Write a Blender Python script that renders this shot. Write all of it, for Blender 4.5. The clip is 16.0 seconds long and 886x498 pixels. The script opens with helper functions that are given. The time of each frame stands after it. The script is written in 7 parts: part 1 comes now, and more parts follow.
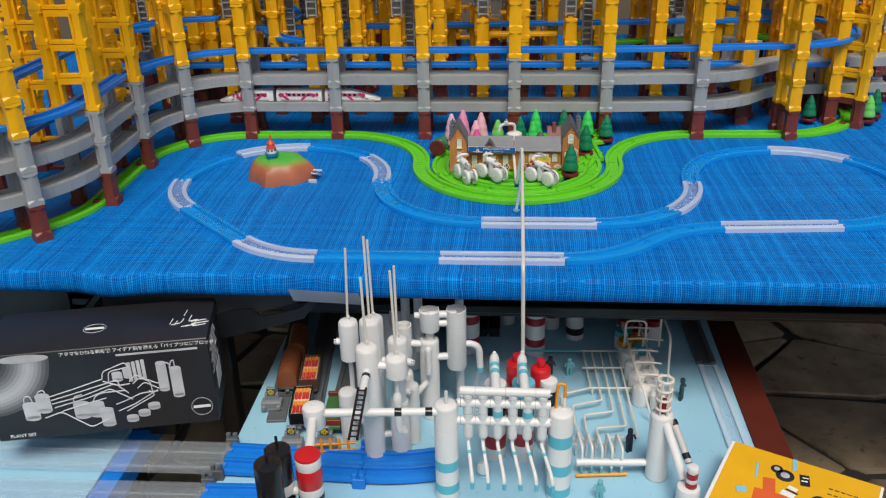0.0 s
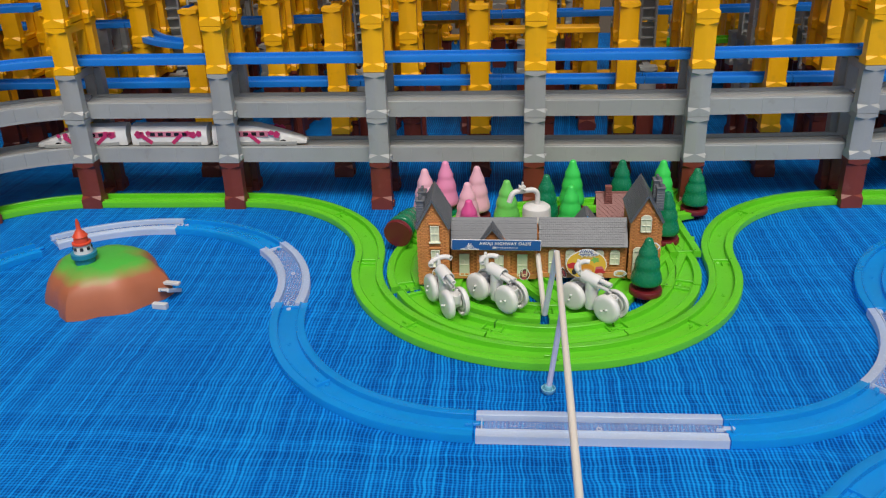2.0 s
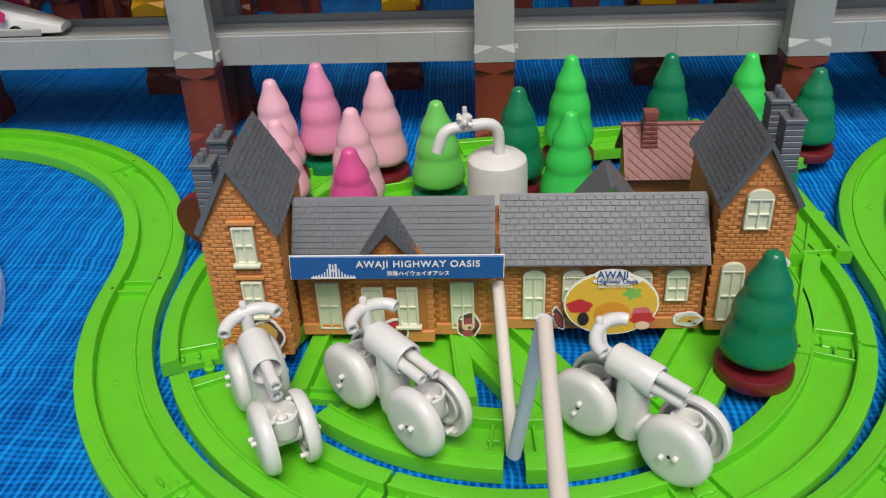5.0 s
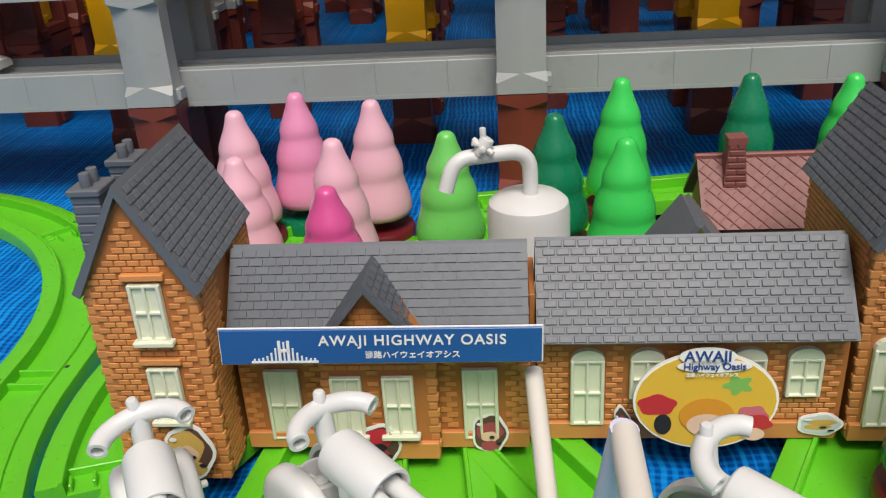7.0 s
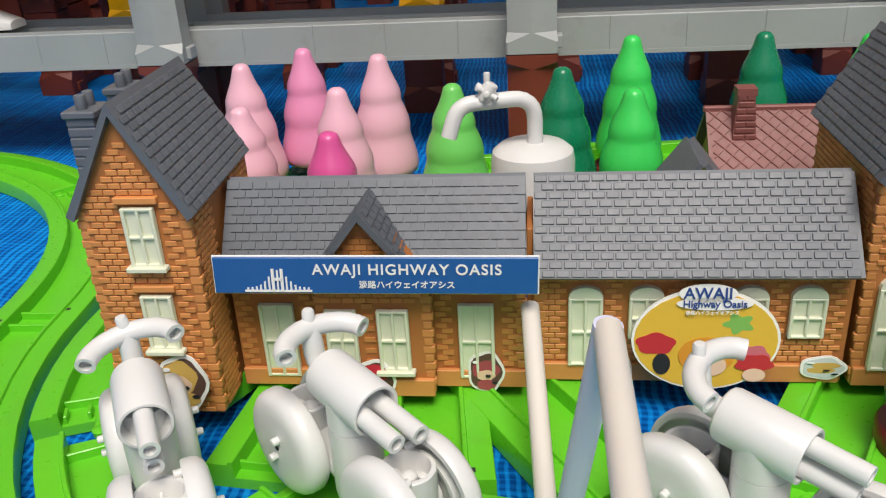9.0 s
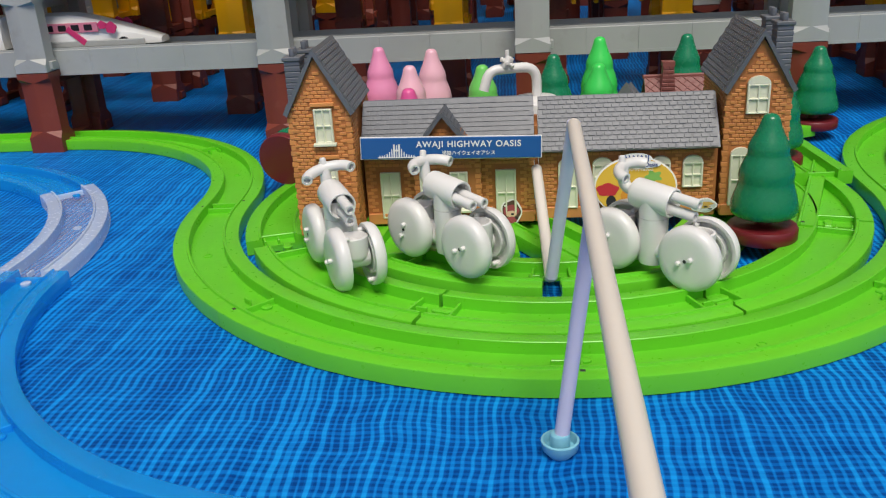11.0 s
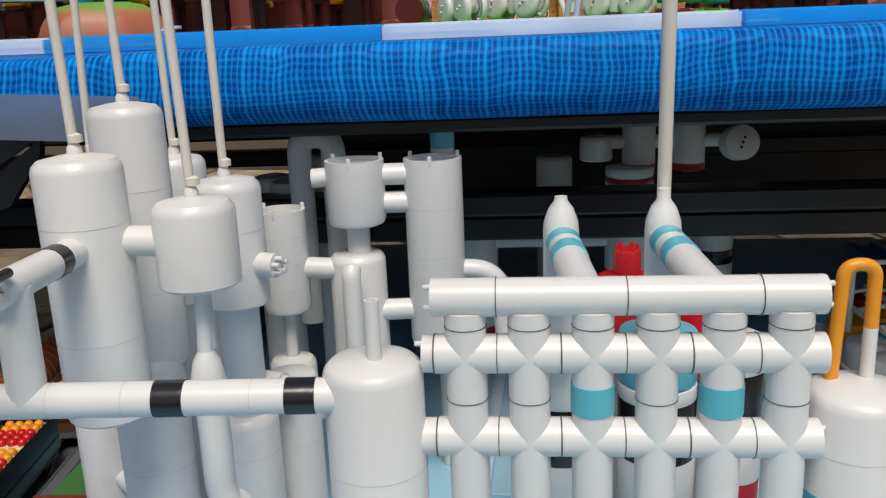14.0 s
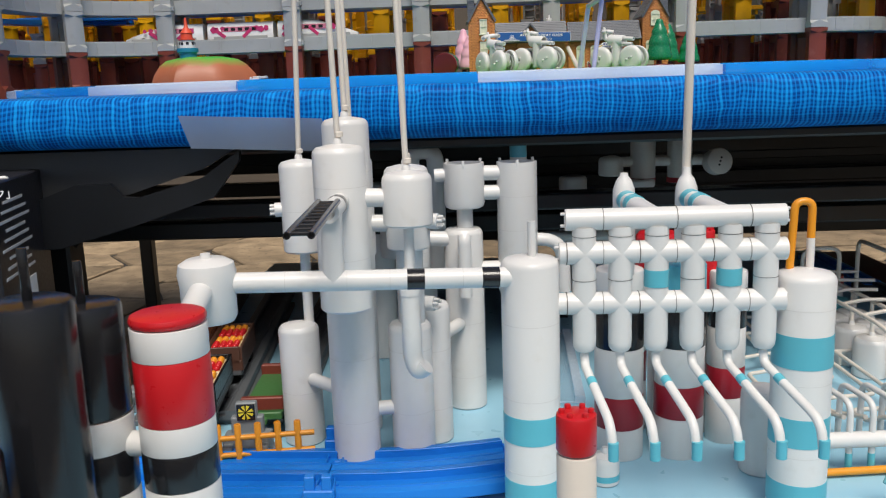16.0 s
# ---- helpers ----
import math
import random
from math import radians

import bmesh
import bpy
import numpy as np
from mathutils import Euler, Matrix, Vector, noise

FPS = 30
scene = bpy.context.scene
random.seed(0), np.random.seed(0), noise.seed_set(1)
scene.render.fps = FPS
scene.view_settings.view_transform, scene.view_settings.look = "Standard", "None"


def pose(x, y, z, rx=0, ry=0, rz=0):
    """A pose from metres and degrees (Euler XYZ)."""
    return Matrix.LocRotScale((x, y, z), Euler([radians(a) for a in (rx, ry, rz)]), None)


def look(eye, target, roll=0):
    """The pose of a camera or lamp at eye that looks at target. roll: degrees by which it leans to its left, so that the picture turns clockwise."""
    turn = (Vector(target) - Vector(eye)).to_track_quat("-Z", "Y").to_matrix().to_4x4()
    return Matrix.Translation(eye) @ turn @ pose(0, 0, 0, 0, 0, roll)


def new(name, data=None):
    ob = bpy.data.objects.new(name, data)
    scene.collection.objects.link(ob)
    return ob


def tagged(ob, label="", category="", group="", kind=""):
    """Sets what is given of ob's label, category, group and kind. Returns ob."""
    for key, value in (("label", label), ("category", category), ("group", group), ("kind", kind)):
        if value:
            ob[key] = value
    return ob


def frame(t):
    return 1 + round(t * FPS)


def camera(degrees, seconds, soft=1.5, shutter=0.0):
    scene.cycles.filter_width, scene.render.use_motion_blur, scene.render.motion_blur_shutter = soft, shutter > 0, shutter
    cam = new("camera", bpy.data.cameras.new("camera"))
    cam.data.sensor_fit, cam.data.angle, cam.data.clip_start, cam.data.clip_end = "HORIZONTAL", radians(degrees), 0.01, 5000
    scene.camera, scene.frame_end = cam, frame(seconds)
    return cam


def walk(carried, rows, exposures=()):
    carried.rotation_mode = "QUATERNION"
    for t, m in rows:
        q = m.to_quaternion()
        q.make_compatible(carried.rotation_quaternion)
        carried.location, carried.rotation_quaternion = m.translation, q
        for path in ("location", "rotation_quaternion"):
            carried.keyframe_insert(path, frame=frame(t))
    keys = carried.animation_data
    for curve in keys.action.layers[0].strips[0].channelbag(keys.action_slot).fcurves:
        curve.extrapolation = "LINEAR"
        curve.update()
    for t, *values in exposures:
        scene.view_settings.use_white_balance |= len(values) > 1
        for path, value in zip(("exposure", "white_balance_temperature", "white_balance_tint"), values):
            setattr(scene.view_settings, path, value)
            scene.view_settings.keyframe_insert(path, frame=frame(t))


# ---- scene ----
cam = camera(54.60, 16.0, soft=1.2)
PATH = [
    (0, (0.1253, -1.3157, 1.3523), (-0.0326, 0.4865, 0.4997), -1.32),
    (0.5, (0.0872, -1.1153, 1.2999), (-0.0581, 0.7136, 0.5036), -1.78),
    (1, (0.0803, -0.8819, 1.2500), (-0.0477, 0.9592, 0.4794), -2.27),
    (1.5, (0.0991, -0.6458, 1.2163), (-0.0454, 1.1932, 0.4435), -1.90),
    (2, (0.1017, -0.4455, 1.1671), (-0.0641, 1.3598, 0.3224), -1.84),
    (2.5, (0.0893, -0.2544, 1.1172), (-0.0309, 1.5134, 0.1898), -2.28),
    (3, (0.1043, -0.1408, 1.0874), (0.0123, 1.5792, 0.0711), -1.97),
    (3.5, (0.1290, -0.0683, 1.0644), (0.0268, 1.6248, 0.0047), -1.97),
    (3.7, (0.1336, -0.0365, 1.0555), (0.0233, 1.6483, -0.0165), -2.33),
    (5.8, (0.1210, 0.1380, 0.9327), (-0.0072, 1.8758, -0.0489), -2.66),
    (6, (0.1202, 0.1460, 0.9254), (-0.0127, 1.8973, -0.0314), -2.87),
    (6.5, (0.1229, 0.1833, 0.9149), (-0.0179, 1.9658, 0.0189), -3.13),
    (7, (0.1249, 0.2112, 0.8976), (-0.0530, 2.0155, 0.0532), -3.57),
    (7.5, (0.1269, 0.2295, 0.8849), (-0.0820, 2.0337, 0.0476), -3.93),
    (8, (0.1305, 0.2382, 0.8739), (-0.0804, 2.0285, 0.0079), -3.48),
    (8.2, (0.1314, 0.2359, 0.8721), (-0.0762, 2.0229, -0.0016), -3.29),
    (10.3, (0.1321, 0.0890, 0.8865), (-0.1203, 1.9171, 0.1155), -3.55),
    (10.5, (0.1339, 0.0622, 0.8810), (-0.1131, 1.8933, 0.1155), -3.49),
    (11, (0.1264, -0.0246, 0.8814), (-0.0848, 1.8249, 0.1501), -3.38),
    (11.5, (0.1109, -0.1232, 0.8703), (-0.0534, 1.7384, 0.1580), -2.97),
    (12, (0.1106, -0.2253, 0.8501), (-0.0492, 1.6462, 0.1631), -2.41),
    (12.5, (0.1052, -0.3423, 0.8376), (-0.0857, 1.5370, 0.1803), -1.99),
    (13, (0.0965, -0.4301, 0.8002), (-0.0870, 1.4674, 0.1955), -1.65),
    (13.5, (0.0860, -0.4836, 0.7510), (-0.0666, 1.4397, 0.2218), -0.81),
    (14, (0.0845, -0.5371, 0.7080), (-0.0962, 1.3899, 0.2043), -2.33),
    (14.5, (0.0776, -0.6018, 0.6993), (-0.0889, 1.3346, 0.2277), -2.41),
    (15, (0.0570, -0.6904, 0.7053), (-0.0867, 1.2603, 0.2878), -2.20),
    (15.5, (0.0442, -0.7530, 0.7061), (-0.0713, 1.2059, 0.3198), -2.56),
    (16, (-0.0001, -0.7774, 0.7013), (-0.0867, 1.1844, 0.3217), -2.00),
]
walk(cam, [(t, look(eye, target, roll)) for t, eye, target, roll in PATH],
     [(0.0, 0.0, 6750, 10), (3.0, -0.02, 6750, 10), (6.0, 0.04, 6750, 10), (7.0, 0.12, 6750, 10), (8.0, 0.24, 6750, 10), (10.5, 0.08, 6750, 10), (12.5, 0.05, 6750, 10), (13.0, 0.28, 6750, 10), (13.5, 0.18, 6750, 10), (14.0, 0.0, 6750, 10), (14.5, -0.02, 6750, 10), (15.0, 0.04, 6750, 10), (15.5, 0.10, 6750, 10), (16.0, 0.14, 6750, 10)])

# ---- light ----
world = bpy.data.worlds.new("sky")
scene.world = world
world.use_nodes = True
wn, wl = world.node_tree.nodes, world.node_tree.links
sky = wn.new("ShaderNodeTexSky")
sky.sky_type = "NISHITA"
sky.sun_disc = False
sky.sun_elevation, sky.sun_rotation = radians(61), radians(170)
sky.air_density, sky.dust_density, sky.ozone_density = 1.0, 3.0, 1.0
wl.new(sky.outputs["Color"], wn["Background"].inputs["Color"])
wn["Background"].inputs["Strength"].default_value = 0.08
sun = new("sun", bpy.data.lights.new("sun", "SUN"))
sun.data.energy, sun.data.angle, sun.data.color = 2.6, radians(26), (1.0, 0.96, 0.90)
sun.matrix_world = look((0.40, -1.45, 3.6), (0, 0.2, 0.6))

T, B = 0.70, 0.40      # table top, lower board


# ---- materials ----
def mat(name, color, rough=0.4, metal=0.0, vary=0.08, scale=60.0, bump=0.05, wear=None, trans=0.0, sss=0.0, coat=0.0, isle=0.0):
    m = bpy.data.materials.new(name)
    m.use_nodes = True
    n, l = m.node_tree.nodes, m.node_tree.links
    b = n["Principled BSDF"]
    b.inputs["Roughness"].default_value = rough
    b.inputs["Metallic"].default_value = metal
    b.inputs["Coat Weight"].default_value = coat
    if sss:
        b.inputs["Subsurface Weight"].default_value = sss
        b.inputs["Subsurface Radius"].default_value = (0.004, 0.004, 0.004)
        b.inputs["Subsurface Scale"].default_value = 1.0
    geo = n.new("ShaderNodeNewGeometry")
    big, fine = n.new("ShaderNodeTexNoise"), n.new("ShaderNodeTexNoise")
    big.inputs["Scale"].default_value, fine.inputs["Scale"].default_value = scale * 0.25, scale * 6
    big.inputs["Detail"].default_value = 5
    for t in (big, fine):
        l.new(geo.outputs["Position"], t.inputs["Vector"])
    hsv = n.new("ShaderNodeHueSaturation")
    hsv.inputs["Color"].default_value = (*color, 1)
    rng = n.new("ShaderNodeMapRange")
    rng.inputs["From Min"].default_value, rng.inputs["From Max"].default_value = 0.3, 0.7
    rng.inputs["To Min"].default_value, rng.inputs["To Max"].default_value = 1 - vary, 1 + vary
    l.new(big.outputs["Fac"], rng.inputs["Value"])
    val = rng.outputs["Result"]
    if isle:
        info = n.new("ShaderNodeObjectInfo")
        add = n.new("ShaderNodeMath"); add.operation = "ADD"
        l.new(info.outputs["Random"], add.inputs[0]); l.new(geo.outputs["Random Per Island"], add.inputs[1])
        fr = n.new("ShaderNodeMath"); fr.operation = "FRACT"
        l.new(add.outputs[0], fr.inputs[0])
        r2 = n.new("ShaderNodeMapRange")
        r2.inputs["To Min"].default_value, r2.inputs["To Max"].default_value = 1 - isle, 1 + isle
        l.new(fr.outputs[0], r2.inputs["Value"])
        mul = n.new("ShaderNodeMath"); mul.operation = "MULTIPLY"
        l.new(val, mul.inputs[0]); l.new(r2.outputs["Result"], mul.inputs[1])
        val = mul.outputs[0]
    l.new(val, hsv.inputs["Value"])
    col = hsv.outputs["Color"]
    if wear:
        mix = n.new("ShaderNodeMix"); mix.data_type = "RGBA"
        spots = n.new("ShaderNodeTexNoise")
        spots.inputs["Scale"].default_value, spots.inputs["Detail"].default_value = scale * 0.9, 8
        l.new(geo.outputs["Position"], spots.inputs["Vector"])
        ramp = n.new("ShaderNodeMapRange")
        ramp.inputs["From Min"].default_value, ramp.inputs["From Max"].default_value = 0.60, 0.72
        l.new(spots.outputs["Fac"], ramp.inputs["Value"])
        sc = n.new("ShaderNodeMath"); sc.operation = "MULTIPLY"; sc.inputs[1].default_value = wear[3]
        l.new(ramp.outputs["Result"], sc.inputs[0])
        l.new(sc.outputs[0], mix.inputs["Factor"])
        l.new(col, mix.inputs["A"])
        mix.inputs["B"].default_value = (*wear[:3], 1)
        col = mix.outputs["Result"]
    l.new(col, b.inputs["Base Color"])
    rr = n.new("ShaderNodeMapRange")
    rr.inputs["To Min"].default_value, rr.inputs["To Max"].default_value = max(0.03, rough - 0.08), min(1, rough + 0.1)
    l.new(fine.outputs["Fac"], rr.inputs["Value"])
    l.new(rr.outputs["Result"], b.inputs["Roughness"])
    if bump:
        bp = n.new("ShaderNodeBump")
        bp.inputs["Strength"].default_value, bp.inputs["Distance"].default_value = bump, 0.001
        l.new(fine.outputs["Fac"], bp.inputs["Height"])
        l.new(bp.outputs["Normal"], b.inputs["Normal"])
    if trans:
        tr = n.new("ShaderNodeBsdfTransparent")
        tr.inputs["Color"].default_value = (*[0.6 + 0.4 * c for c in color], 1)
        mx = n.new("ShaderNodeMixShader")
        mx.inputs["Fac"].default_value = trans
        l.new(b.outputs["BSDF"], mx.inputs[1]); l.new(tr.outputs["BSDF"], mx.inputs[2])
        l.new(mx.outputs["Shader"], n["Material Output"].inputs["Surface"])
    return m


WHITE = mat("white_plastic", (0.71, 0.705, 0.69), 0.32, vary=0.03, bump=0.04, wear=(0.55, 0.52, 0.46, 0.25))
WHITE_WARM = mat("cream_plastic", (0.72, 0.67, 0.60), 0.35, vary=0.04, bump=0.04)
CYAN_BAND = mat("cyan_plastic", (0.10, 0.45, 0.55), 0.35, vary=0.04)
BLACK = mat("black_plastic", (0.012, 0.012, 0.014), 0.20, vary=0.1)
RED = mat("red_plastic", (0.55, 0.012, 0.018), 0.3, vary=0.05)
DARKRED = mat("crimson_plastic", (0.32, 0.012, 0.025), 0.33, vary=0.05)
ORANGE = mat("orange_plastic", (0.78, 0.30, 0.02), 0.35, vary=0.05)
GREEN = mat("lime_green_plastic", (0.12, 0.55, 0.022), 0.30, vary=0.05, bump=0.06, wear=(0.12, 0.45, 0.03, 0.4), sss=0.0)
BROWN = mat("brown_plastic", (0.19, 0.035, 0.02), 0.45, vary=0.12, wear=(0.28, 0.10, 0.07, 0.35))
GREY = mat("grey_plastic", (0.36, 0.375, 0.37), 0.45, vary=0.07, wear=(0.26, 0.25, 0.23, 0.35))
DARKGREY = mat("dark_grey_plastic", (0.10, 0.11, 0.12), 0.45, vary=0.1)
YELLOW = mat("yellow_plastic", (0.96, 0.48, 0.004), 0.4, vary=0.07, wear=(0.6, 0.28, 0.01, 0.3))
BLUE = mat("blue_plastic", (0.004, 0.19, 0.66), 0.36, vary=0.06)
CYAN_TRACK = mat("translucent_cyan_plastic", (0.004, 0.46, 0.95), 0.22, vary=0.06, bump=0.05, trans=0.58)
CLEAR_TRACK = mat("clear_frosted_plastic", (0.82, 0.91, 1.0), 0.24, vary=0.03, bump=0.05, trans=0.56)
CLEAR_RAIL = mat("clear_glossy_plastic", (0.84, 0.90, 0.94), 0.10, vary=0.03, bump=0.02, trans=0.88)
PALE_GREY = mat("pale_grey_plastic", (0.56, 0.58, 0.60), 0.4, vary=0.05)
SLATE = mat("slate_grey_plastic", (0.118, 0.130, 0.150), 0.42, vary=0.10, isle=0.06)
BRICK = mat("orange_brick_plastic", (0.62, 0.25, 0.075), 0.55, vary=0.10, isle=0.10)
MORTAR = mat("brick_joint_plastic", (0.44, 0.16, 0.045), 0.6, vary=0.08)
CREAM = mat("cream_window_plastic", (0.72, 0.74, 0.58), 0.4, vary=0.03)
TERRA = mat("terracotta_roof_plastic", (0.23, 0.075, 0.065), 0.5, vary=0.1, isle=0.1)
TREE_DARK = mat("dark_green_plastic", (0.004, 0.19, 0.085), 0.25, vary=0.1)
TREE_LIGHT = mat("bright_green_plastic", (0.04, 0.62, 0.10), 0.3, vary=0.06)
TREE_LIME = mat("lime_tree_plastic", (0.16, 0.60, 0.12), 0.3, vary=0.06)
PINK = mat("pink_plastic", (0.78, 0.28, 0.48), 0.32, vary=0.05)
PINK_LIGHT = mat("pale_pink_plastic", (0.82, 0.45, 0.55), 0.32, vary=0.05)
PINK_HOT = mat("magenta_pink_plastic", (0.68, 0.09, 0.30), 0.3, vary=0.05)
MAROON = mat("maroon_plastic", (0.15, 0.012, 0.018), 0.35, vary=0.1)
SIGN_BLUE = mat("printed_blue_paper", (0.012, 0.10, 0.33), 0.35, vary=0.04, bump=0.02)
PAPER = mat("white_print", (0.82, 0.82, 0.80), 0.5, vary=0.02, bump=0.02)
INK = mat("dark_ink", (0.02, 0.02, 0.025), 0.5, vary=0.05)
BOARD = mat("pale_blue_board", (0.32, 0.59, 0.74), 0.3, vary=0.04, bump=0.05, scale=12)
STRIP = mat("dark_brown_board_edge", (0.105, 0.019, 0.012), 0.4, vary=0.1)
STEEL = mat("black_painted_steel", (0.010, 0.011, 0.013), 0.32, metal=0.1, vary=0.2)
CARTON = mat("matt_black_carton", (0.016, 0.016, 0.019), 0.35, vary=0.15)
SILVER = mat("silver_print", (0.55, 0.55, 0.55), 0.4, vary=0.25)
LAVENDER = mat("pale_lavender_plastic", (0.62, 0.62, 0.80), 0.35, vary=0.03)
# dark tone puts the dimness behind the piers into the wall's colour
WALLSTONE = mat("shade_dark_stone_wall", (0.11, 0.09, 0.07), 0.8, vary=0.25, scale=8, bump=0.3)


def rgb(name, r, g, b, rough=0.45):
    return mat(name, (r, g, b), rough, vary=0.05)


def island_material():
    """Toy rock: terracotta body whose top is sprayed green."""
    m = mat("terracotta_and_green_spray", (0.42, 0.13, 0.06), 0.45, vary=0.12)
    n, l = m.node_tree.nodes, m.node_tree.links
    b = n["Principled BSDF"]
    old = b.inputs["Base Color"].links[0].from_socket
    geo = n.new("ShaderNodeNewGeometry")
    sep = n.new("ShaderNodeSeparateXYZ")
    l.new(geo.outputs["Position"], sep.inputs[0])
    noi = n.new("ShaderNodeTexNoise"); noi.inputs["Scale"].default_value = 40
    l.new(geo.outputs["Position"], noi.inputs["Vector"])
    add = n.new("ShaderNodeMath"); add.operation = "MULTIPLY_ADD"; add.inputs[1].default_value = 0.012
    l.new(noi.outputs["Fac"], add.inputs[0]); l.new(sep.outputs["Z"], add.inputs[2])
    rng = n.new("ShaderNodeMapRange")
    rng.inputs["From Min"].default_value, rng.inputs["From Max"].default_value = T + 0.040, T + 0.052
    l.new(add.outputs[0], rng.inputs["Value"])
    mx = n.new("ShaderNodeMix"); mx.data_type = "RGBA"
    l.new(rng.outputs["Result"], mx.inputs["Factor"]); l.new(old, mx.inputs["A"])
    mx.inputs["B"].default_value = (0.06, 0.42, 0.05, 1)
    l.new(mx.outputs["Result"], b.inputs["Base Color"])
    return m


def tarp_material():
    """Woven blue sheet: flat strands of uneven blue, over and under."""
    m = bpy.data.materials.new("woven_blue_sheet")
    m.use_nodes = True
    n, l = m.node_tree.nodes, m.node_tree.links
    b = n["Principled BSDF"]
    geo = n.new("ShaderNodeNewGeometry")
    sep = n.new("ShaderNodeSeparateXYZ")
    wob = n.new("ShaderNodeTexNoise"); wob.inputs["Scale"].default_value = 5; wob.inputs["Detail"].default_value = 3
    l.new(geo.outputs["Position"], wob.inputs["Vector"])
    wv = n.new("ShaderNodeVectorMath"); wv.operation = "SCALE"; wv.inputs["Scale"].default_value = 0.022
    l.new(wob.outputs["Color"], wv.inputs[0])
    pos = n.new("ShaderNodeVectorMath"); pos.operation = "ADD"
    l.new(geo.outputs["Position"], pos.inputs[0]); l.new(wv.outputs[0], pos.inputs[1])
    l.new(pos.outputs[0], sep.inputs[0])
    v = n.new("ShaderNodeMath"); v.operation = "SUBTRACT"
    l.new(sep.outputs["Y"], v.inputs[0]); l.new(sep.outputs["Z"], v.inputs[1])

    def math_node(op, x, y=None):
        k = n.new("ShaderNodeMath"); k.operation = op
        for i, q in enumerate((x, y)):
            if q is None:
                continue
            if isinstance(q, (int, float)):
                k.inputs[i].default_value = q
            else:
                l.new(q, k.inputs[i])
        return k.outputs[0]

    def noise_node(x, y, z=0.0):
        c = n.new("ShaderNodeCombineXYZ")
        for k, q in enumerate((x, y, z)):
            if isinstance(q, (int, float)):
                c.inputs[k].default_value = q
            else:
                l.new(q, c.inputs[k])
        t = n.new("ShaderNodeTexNoise"); t.inputs["Scale"].default_value = 1.0; t.inputs["Detail"].default_value = 1.0
        l.new(c.outputs[0], t.inputs["Vector"])
        return t.outputs["Fac"]

    def smooth(x, lo, hi, a, c):
        r = n.new("ShaderNodeMapRange"); r.interpolation_type = "SMOOTHSTEP"
        for k, q in zip(("From Min", "From Max", "To Min", "To Max"), (lo, hi, a, c)):
            if isinstance(q, (int, float)):
                r.inputs[k].default_value = q
            else:
                l.new(q, r.inputs[k])
        l.new(x, r.inputs["Value"])
        return r.outputs["Result"]

    def strands(u, along, pitch, seed):
        """Narrow strands side by side, each with a width and a lightness of its own that drift along it."""
        sway = noise_node(math_node("MULTIPLY", u, 30.0), math_node("MULTIPLY", along, 55.0), seed)
        s = math_node("ADD", math_node("MULTIPLY", u, 1 / pitch), math_node("MULTIPLY", sway, 1.1))
        index = math_node("FLOOR", s)
        edge = math_node("ABSOLUTE", math_node("SUBTRACT", math_node("FRACT", s), 0.5))
        own = n.new("ShaderNodeTexWhiteNoise"); own.noise_dimensions = "1D"
        l.new(math_node("ADD", index, seed), own.inputs["W"])
        drift = noise_node(math_node("MULTIPLY", index, 5.3), math_node("MULTIPLY", along, 70.0), seed + 9.0)
        light = math_node("ADD", math_node("ADD", math_node("MULTIPLY", own.outputs["Value"], 0.40), 0.12), math_node("MULTIPLY", drift, 0.62))
        width = math_node("ADD", math_node("MULTIPLY", own.outputs["Color"], 0.26), 0.09)
        body = smooth(edge, math_node("SUBTRACT", width, 0.10), math_node("ADD", width, 0.10), 1.0, 0.0)
        return math_node("MULTIPLY", body, light), light

    la, wa = strands(sep.outputs["X"], v.outputs[0], 0.0036, 3.0)
    lb, wb = strands(v.outputs[0], sep.outputs["X"], 0.0032, 71.0)
    cloth = math_node("ADD", math_node("MULTIPLY", math_node("ADD", wa, wb), 0.13), math_node("ADD", math_node("MULTIPLY", la, 0.56), math_node("MULTIPLY", lb, 0.24)))
    ramp = n.new("ShaderNodeValToRGB")
    e = ramp.color_ramp.elements
    e[0].position, e[0].color = 0.12, (0.0008, 0.048, 0.235, 1)
    e[1].position, e[1].color = 0.84, (0.004, 0.31, 0.79, 1)
    mid = e.new(0.34); mid.color = (0.0008, 0.144, 0.525, 1)
    l.new(cloth, ramp.inputs["Fac"])
    l.new(ramp.outputs["Color"], b.inputs["Base Color"])
    b.inputs["Roughness"].default_value = 0.42
    b.inputs["Specular IOR Level"].default_value = 0.04
    bp = n.new("ShaderNodeBump"); bp.inputs["Strength"].default_value = 0.35; bp.inputs["Distance"].default_value = 0.0008
    l.new(cloth, bp.inputs["Height"])
    l.new(bp.outputs["Normal"], b.inputs["Normal"])
    return m


TARP = tarp_material()


# ---- shaping helpers ----
def finish(bm, name, material, smooth=35):
    bmesh.ops.recalc_face_normals(bm, faces=bm.faces)
    for f in bm.faces:
        f.smooth = True
    me = bpy.data.meshes.new(name)
    bm.to_mesh(me)
    bm.free()
    me.set_sharp_from_angle(angle=radians(smooth))
    me.materials.append(material)
    return me


def part(name, bm, material, parent=None, label="", smooth=35):
    me = finish(bm, name, material, smooth) if isinstance(bm, bmesh.types.BMesh) else bm
    ob = new(name, me)
    ob.parent = parent
    if label:
        tagged(ob, label)
    return ob


def thing(name, label, category, group="", m=None, kind=""):
    ob = new(name)
    ob.empty_display_size = 0.02
    tagged(ob, label, category, group, kind)
    ob.matrix_basis = m or Matrix()
    return ob


